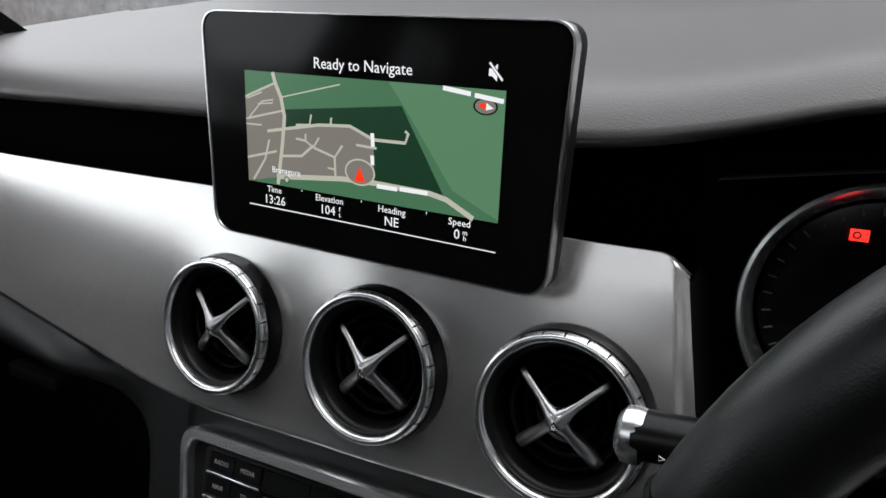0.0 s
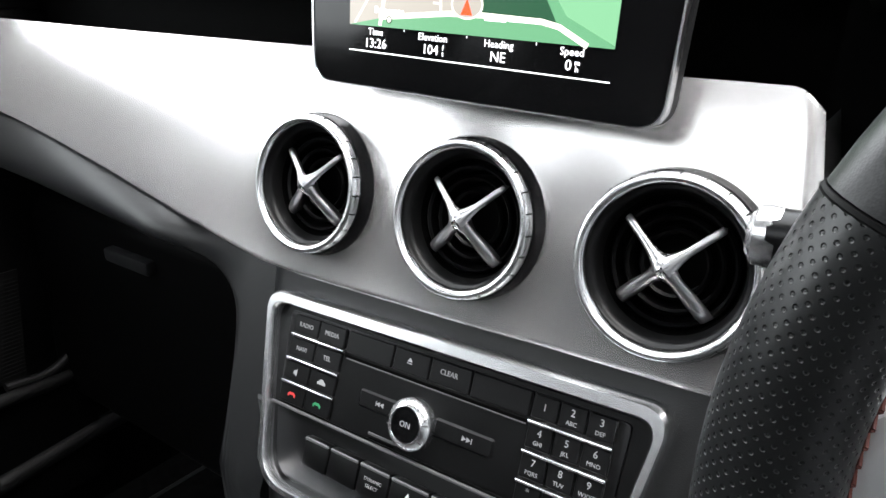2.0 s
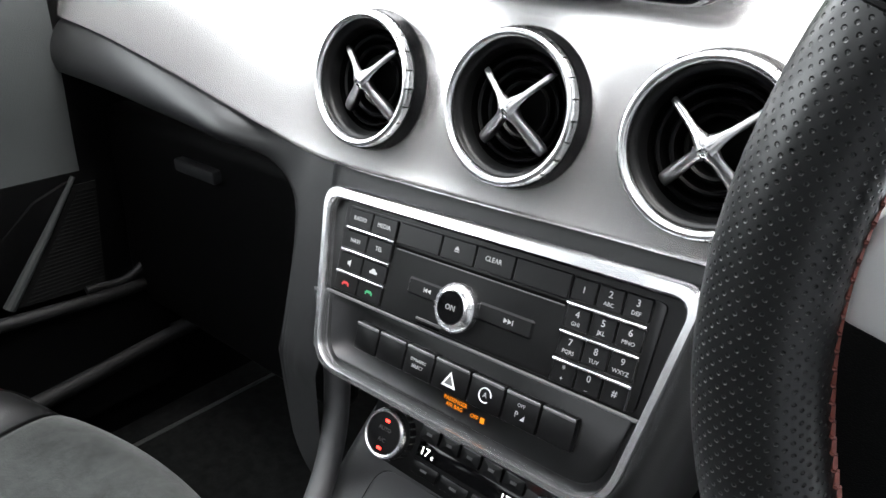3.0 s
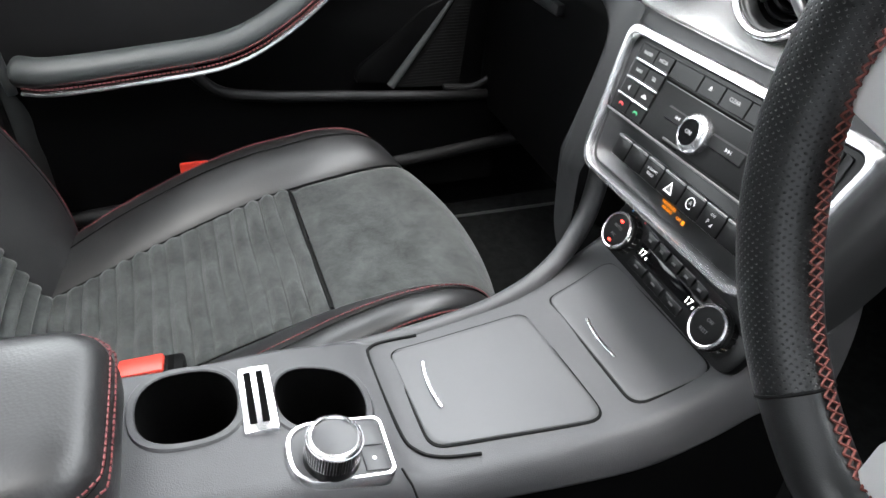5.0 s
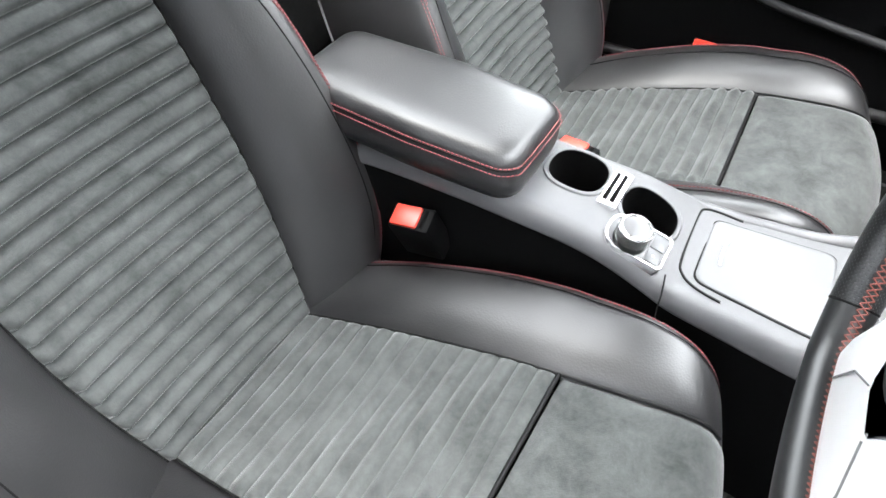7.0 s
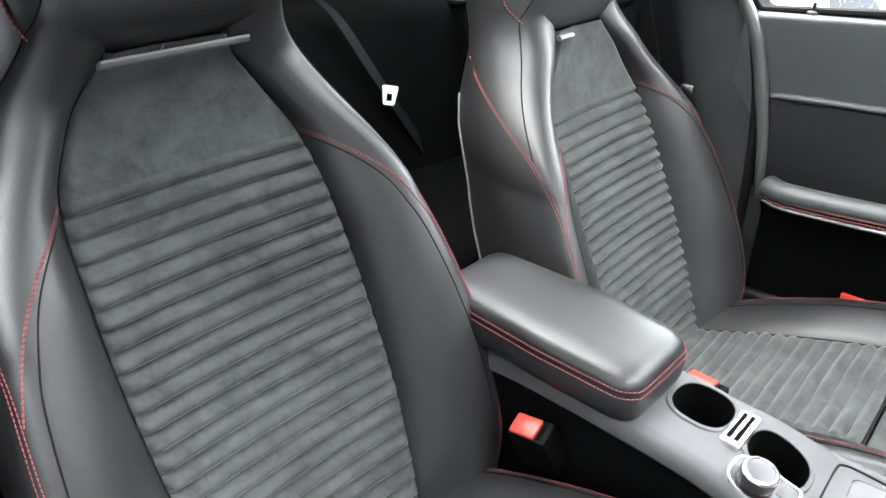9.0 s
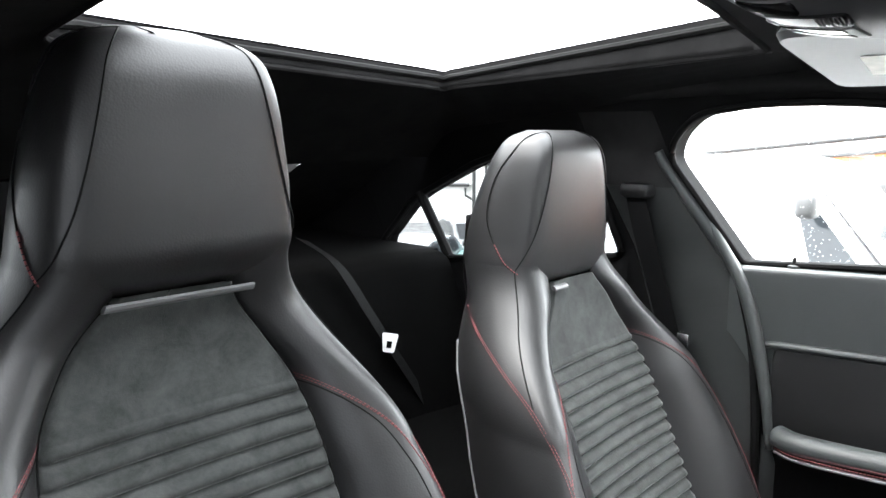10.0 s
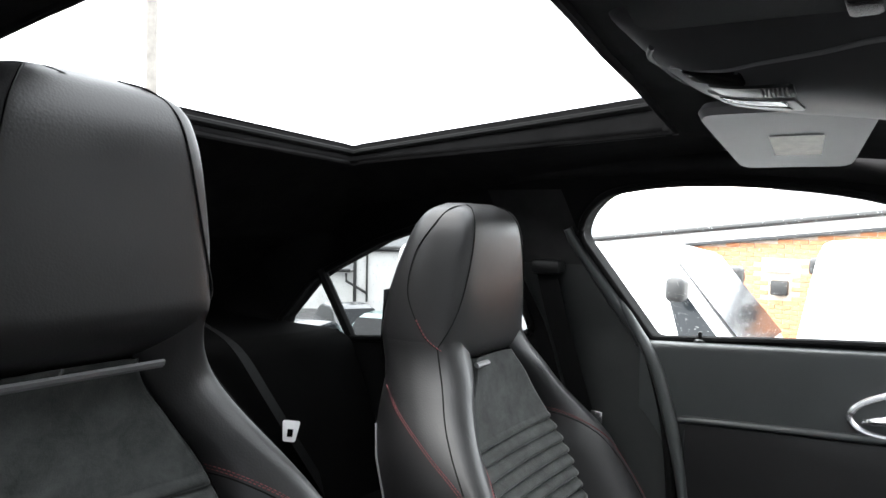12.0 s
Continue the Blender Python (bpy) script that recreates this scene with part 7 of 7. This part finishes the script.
def vehicle(name, label, m, length, width, height, paint, kind_of="car"):
    """A parked vehicle: local x forwards, z up from the ground."""
    v = thing(name, label, "van" if kind_of == "van" else "car", "parked vehicles")
    v.matrix_world = m
    L, w, h = length / 2, width / 2, height
    if kind_of == "van":
        low = [(-L, 0.35), (-L, 0.55), (-L, h * 0.55), (-L + 0.05, h * 0.96), (-L + 0.25, h), (L - 1.9, h), (L - 1.6, h * 0.97), (L - 0.95, h * 0.60), (L - 0.15, h * 0.46), (L, h * 0.36), (L, 0.35)]
        glass = [(L - 1.62, h * 0.84), (L - 1.52, h * 0.86), (L - 1.08, h * 0.64), (L - 1.45, h * 0.63)]
    else:
        low = [(-L, 0.35), (-L, 0.55), (-L + 0.05, h * 0.62), (-L + 0.5, h * 0.93), (-L + 0.9, h), (L - 2.2, h), (L - 1.7, h * 0.93), (L - 1.05, h * 0.63), (L - 0.2, h * 0.52), (L, h * 0.40), (L, 0.35)]
        glass = [(-L + 0.45, h * 0.66), (-L + 0.7, h * 0.90), (-L + 1.0, h * 0.94), (L - 2.2, h * 0.94), (L - 1.8, h * 0.88), (L - 1.25, h * 0.65)]
    o = rounded(low, 0.10, 4)
    bm = bmesh.new()

    def wide(z):
        return w if z < h * 0.62 else w - 0.22 * (z - h * 0.62)
    sides = []
    for inset, k in ((0.06, 1.0), (0.0, 0.93), (0.0, -0.93), (0.06, -1.0)):
        sides.append([bm.verts.new((p.x * (1 - inset * 0.3), wide(p.y) * k, p.y - inset * 0.4 * (p.y > 0.5))) for p in o])
    for a, b in zip(sides, sides[1:]):
        for k in range(len(o)):
            bm.faces.new((a[k], a[(k + 1) % len(o)], b[(k + 1) % len(o)], b[k]))
    bm.faces.new(sides[0][::-1])
    bm.faces.new(sides[-1])
    body = part("body", bm, paint, v, sharp=40)
    for s in (-1, 1):
        bm = bmesh.new()
        f = [bm.verts.new((p.x, s * (wide(p.y) + 0.004), p.y)) for p in rounded(glass, 0.05, 3)]
        b2 = [bm.verts.new((p.x, s * (wide(p.y) - 0.02), p.y)) for p in rounded(glass, 0.05, 3)]
        bm.faces.new(f)
        for k in range(len(f)):
            bm.faces.new((f[k], f[(k + 1) % len(f)], b2[(k + 1) % len(f)], b2[k]))
        part("side_window", bm, WINDOWS, v)
        part("wing_mirror", rbox(L - 1.55, L - 1.40, s * (w + 0.14) - 0.10, s * (w + 0.14) + 0.10, h * (0.62 if kind_of != "van" else 0.82), h * (0.62 if kind_of != "van" else 0.82) + 0.20, 0.05, 3), PIPE, v)
        for x in (-L + 0.85, L - 0.85):
            wh = part("wheel", moved(lathe([(0.0, 0.10), (0.20, 0.09), (0.23, 0.11), (0.32, 0.10), (0.33, 0.0), (0.32, -0.10)], 28), pose(x, s * (w - 0.09), 0.33, -90 * s, 0, 0)), TYRE, v)
            part("rim", moved(lathe([(0.0, 0.112), (0.16, 0.105), (0.20, 0.095)], 24), pose(x, s * (w - 0.09), 0.33, -90 * s, 0, 0)), TRIM, wh)
    # windscreen, lamps and grille
    a, b = (L - 1.60, h * 0.955), (L - 1.0, h * 0.64)
    part("windscreen", grid(lambda u, vv: (lerp(a[0], b[0], vv) + 0.03, lerp(-w + 0.18, w - 0.18, u), lerp(a[1], b[1], vv) + 0.012), 2, 2), WINDOWS, v)
    for s in (-1, 1):
        part("headlamp", rbox(L - 0.22, L + 0.012, s * w * 0.72 - 0.16, s * w * 0.72 + 0.16, h * 0.36, h * 0.44, 0.03, 3), PLATE, v)
    for k in range(4):
        part("grille_bar", rbox(L - 0.02, L + 0.02, -w * 0.5, w * 0.5, h * 0.30 + 0.06 * k, h * 0.30 + 0.06 * k + 0.03, 0.008), PIPE, v)
    return v


vehicle("white_van", "white panel van parked beside the car", pose(-6.0, -2.68, LOW, 0, 0, 90), 4.6, 1.9, 2.30, PAINTW, "van")
vehicle("white_van", "white van parked tail on to the car", pose(-7.4, -0.1, LOW, 0, 0, 180), 4.8, 1.95, 2.40, PAINTW, "van")
for lab, cx, cy, turn, size, paint in (("dark grey estate car wet with rain", -13.4, -15.3, 20, (4.4, 1.8, 1.46), PAINTD), ("dark hatchback parked by the white house", -18.0, -17.0, 60, (4.0, 1.75, 1.50), PAINTD),
                                    ("pale teal hatchback wet with rain", -16.8, -14.6, 15, (4.0, 1.75, 1.50), PAINTT)):
    vehicle("parked_car", lab, pose(cx, cy, ground_z(cx, cy), 0, 0, turn), *size, paint)

# brick outbuilding with a slate roof
shed = thing("brick_outbuilding", "orange brick outbuilding with a white fascia and slate roof", "building")
SX, SY0, SY1, TOP = -11.5, -7.0, 9.0, 0.72


def verge(y):
    """The wall's top climbs along the sloping yard."""
    return TOP + 0.117 * (y + 5.07)


def climbing(bm):
    for v in bm.verts:
        if v.co.z > 0.3:
            v.co.z += verge(v.co.y) - TOP
    return bm


part("wall", climbing(rbox(SX - 4, SX, SY0, SY1, LOW, TOP, 0)), MORTAR, shed)
part("fascia", climbing(rbox(SX - 0.02, SX + 0.12, SY0 - 0.1, SY1 + 0.1, TOP + 0.03, TOP + 0.20, 0.01)), FASCIA, shed, "white painted fascia")
part("gutter", climbing(tube([(SX + 0.20, SY0 - 0.1, TOP + 0.24), (SX + 0.20, SY1 + 0.1, TOP + 0.24)], 0.05, 10)), PIPE, shed, "black gutter")
part("fascia_edge", climbing(rbox(SX + 0.02, SX + 0.14, SY0 - 0.1, SY1 + 0.1, TOP - 0.03, TOP + 0.03, 0.01)), PIPE, shed, "dark lower edge of the fascia")
part("roof", climbing(grid(lambda u, v: (lerp(SX + 0.22, SX - 3.0, v), lerp(SY0 - 0.2, SY1 + 0.2, u), lerp(TOP + 0.26, TOP + 1.0, v)), 2, 2)), SLATE, shed)
part("sign_board", rbox(SX + 0.03, SX + 0.08, -2.35, -1.90, 0.52, 0.68, 0.01), FASCIA, shed, "blank white board")
part("vent_box", rbox(SX + 0.02, SX + 0.16, -2.20, -1.95, 0.15, 0.38, 0.02), PIPE, shed, "dark box on the brickwork")

# white rendered house behind
house = thing("white_house", "white rendered house with black gutters and downpipes", "house")
HM = pose(-26.3, -23.5, -3.35, 0, 0, -48)
part("wall", moved(rbox(-14, 0.55, -6, 0, -0.3, 3.2, 0), HM), RENDERW, house)
part("wing_wall", moved(rbox(0.55, 12, -5, -0.6, -0.3, 2.0, 0), HM), RENDERW, house)
part("gutter", moved(tube([(-14, 0.16, 3.17), (0.62, 0.16, 3.17)], 0.14, 10), HM), PIPE, house, "black gutter")
part("roof", moved(grid(lambda u, v: (lerp(-14.2, 0.8, u), lerp(0.25, -4.5, v), lerp(3.2, 6.0, v)), 2, 2), HM), SLATE, house, "wet grey slate roof")
part("wing_roof", moved(grid(lambda u, v: (lerp(0.55, 12, u), lerp(-0.3, -4.0, v), lerp(2.05, 3.6, v)), 2, 2), HM), SLATE, house)
part("wing_gutter", moved(tube([(0.8, -0.2, 2.02), (2.2, -0.2, 2.02)], 0.09, 8), HM), PIPE, house)
for x, r in ((-0.05, 0.055), (0.56, 0.09)):
    part("downpipe", moved(tube([(x, 0.08, 3.1), (x, 0.08, 0.45)], r, 8), HM), PIPE, house)
part("downpipe", moved(tube([(1.0, 0.0, 1.9), (1.0, 0.0, 1.5), (-0.05, 0.08, 0.9)], 0.07, 8), HM), PIPE, house)

tagged(part("utility_pole", tube([(-5.83, -10.33, LOW), (-5.83, -10.33, 9.0)], 0.085, 14), POLE), "weathered wooden utility pole", "pole")

# bricks of the outbuilding where they show between the vans
bm = rbox(-0.012, 0.012, -0.107, 0.107, -0.0325, 0.0325, 0.004, 1)
brick_mesh = finish(bm, "brick", BRICK)
wall_ob = [o for o in shed.children if o.name.startswith("wall")][0]
BRICK_TOP = 1.30
for r in range(24):
    for c in range(13):
        y = -3.6 + 0.225 * c + (0.1125 if r % 2 else 0)
        z = BRICK_TOP - 0.075 * r
        if (-2.47 < y < -1.78 and 0.45 < z < 0.75) or (-2.33 < y < -1.82 and 0.10 < z < 0.43) or z > verge(y) - 0.05:
            continue
        ob = new("brick", brick_mesh)
        ob.parent = wall_ob
        ob.location = (SX + 0.006, y, z)
rest = bmesh.new()
for r in range(34):
    for c in range(71):
        y = -6.975 + 0.225 * c + (0.1125 if r % 2 else 0)
        z = BRICK_TOP - 0.075 * r
        if (r < 24 and -3.65 < y < -0.70) or z < LOW + 0.04 or z > verge(y) - 0.05:
            continue
        x0, x1 = SX - 0.01, SX + 0.018
        q = [rest.verts.new(p) for p in ((x0, y - 0.107, z - 0.0325), (x0, y + 0.107, z - 0.0325), (x0, y + 0.107, z + 0.0325), (x0, y - 0.107, z + 0.0325),
                                         (x1, y - 0.105, z - 0.0305), (x1, y + 0.105, z - 0.0305), (x1, y + 0.105, z + 0.0305), (x1, y - 0.105, z + 0.0305))]
        for f in ((4, 5, 6, 7), (0, 1, 5, 4), (1, 2, 6, 5), (2, 3, 7, 6), (3, 0, 4, 7)):
            rest.faces.new([q[i] for i in f])
tagged(part("brickwork", rest, BRICK, wall_ob), kind="stuff")

# unseen walls, added ahead and on the driver's side to block low sky light
tagged(part("wall_yard_front", rbox(-11.4, 1.95, 6.0, 6.2, -1.4, 3.4, 0.02), SLATE), "unseen dark wall added far ahead to block low sky light", "wall", kind="structure")
tagged(part("wall_near_front", rbox(-2.4, 1.74, 2.4, 2.6, -0.2, 3.0, 0.02), SLATE), "unseen dark wall added to dim light through the windscreen", "wall", kind="structure")
tagged(part("wall_yard_side", rbox(1.75, 1.95, -2.6, 2.5, -0.2, 2.9, 0.02), SLATE), "unseen dark wall added to dim light through the doorway", "wall", kind="structure")
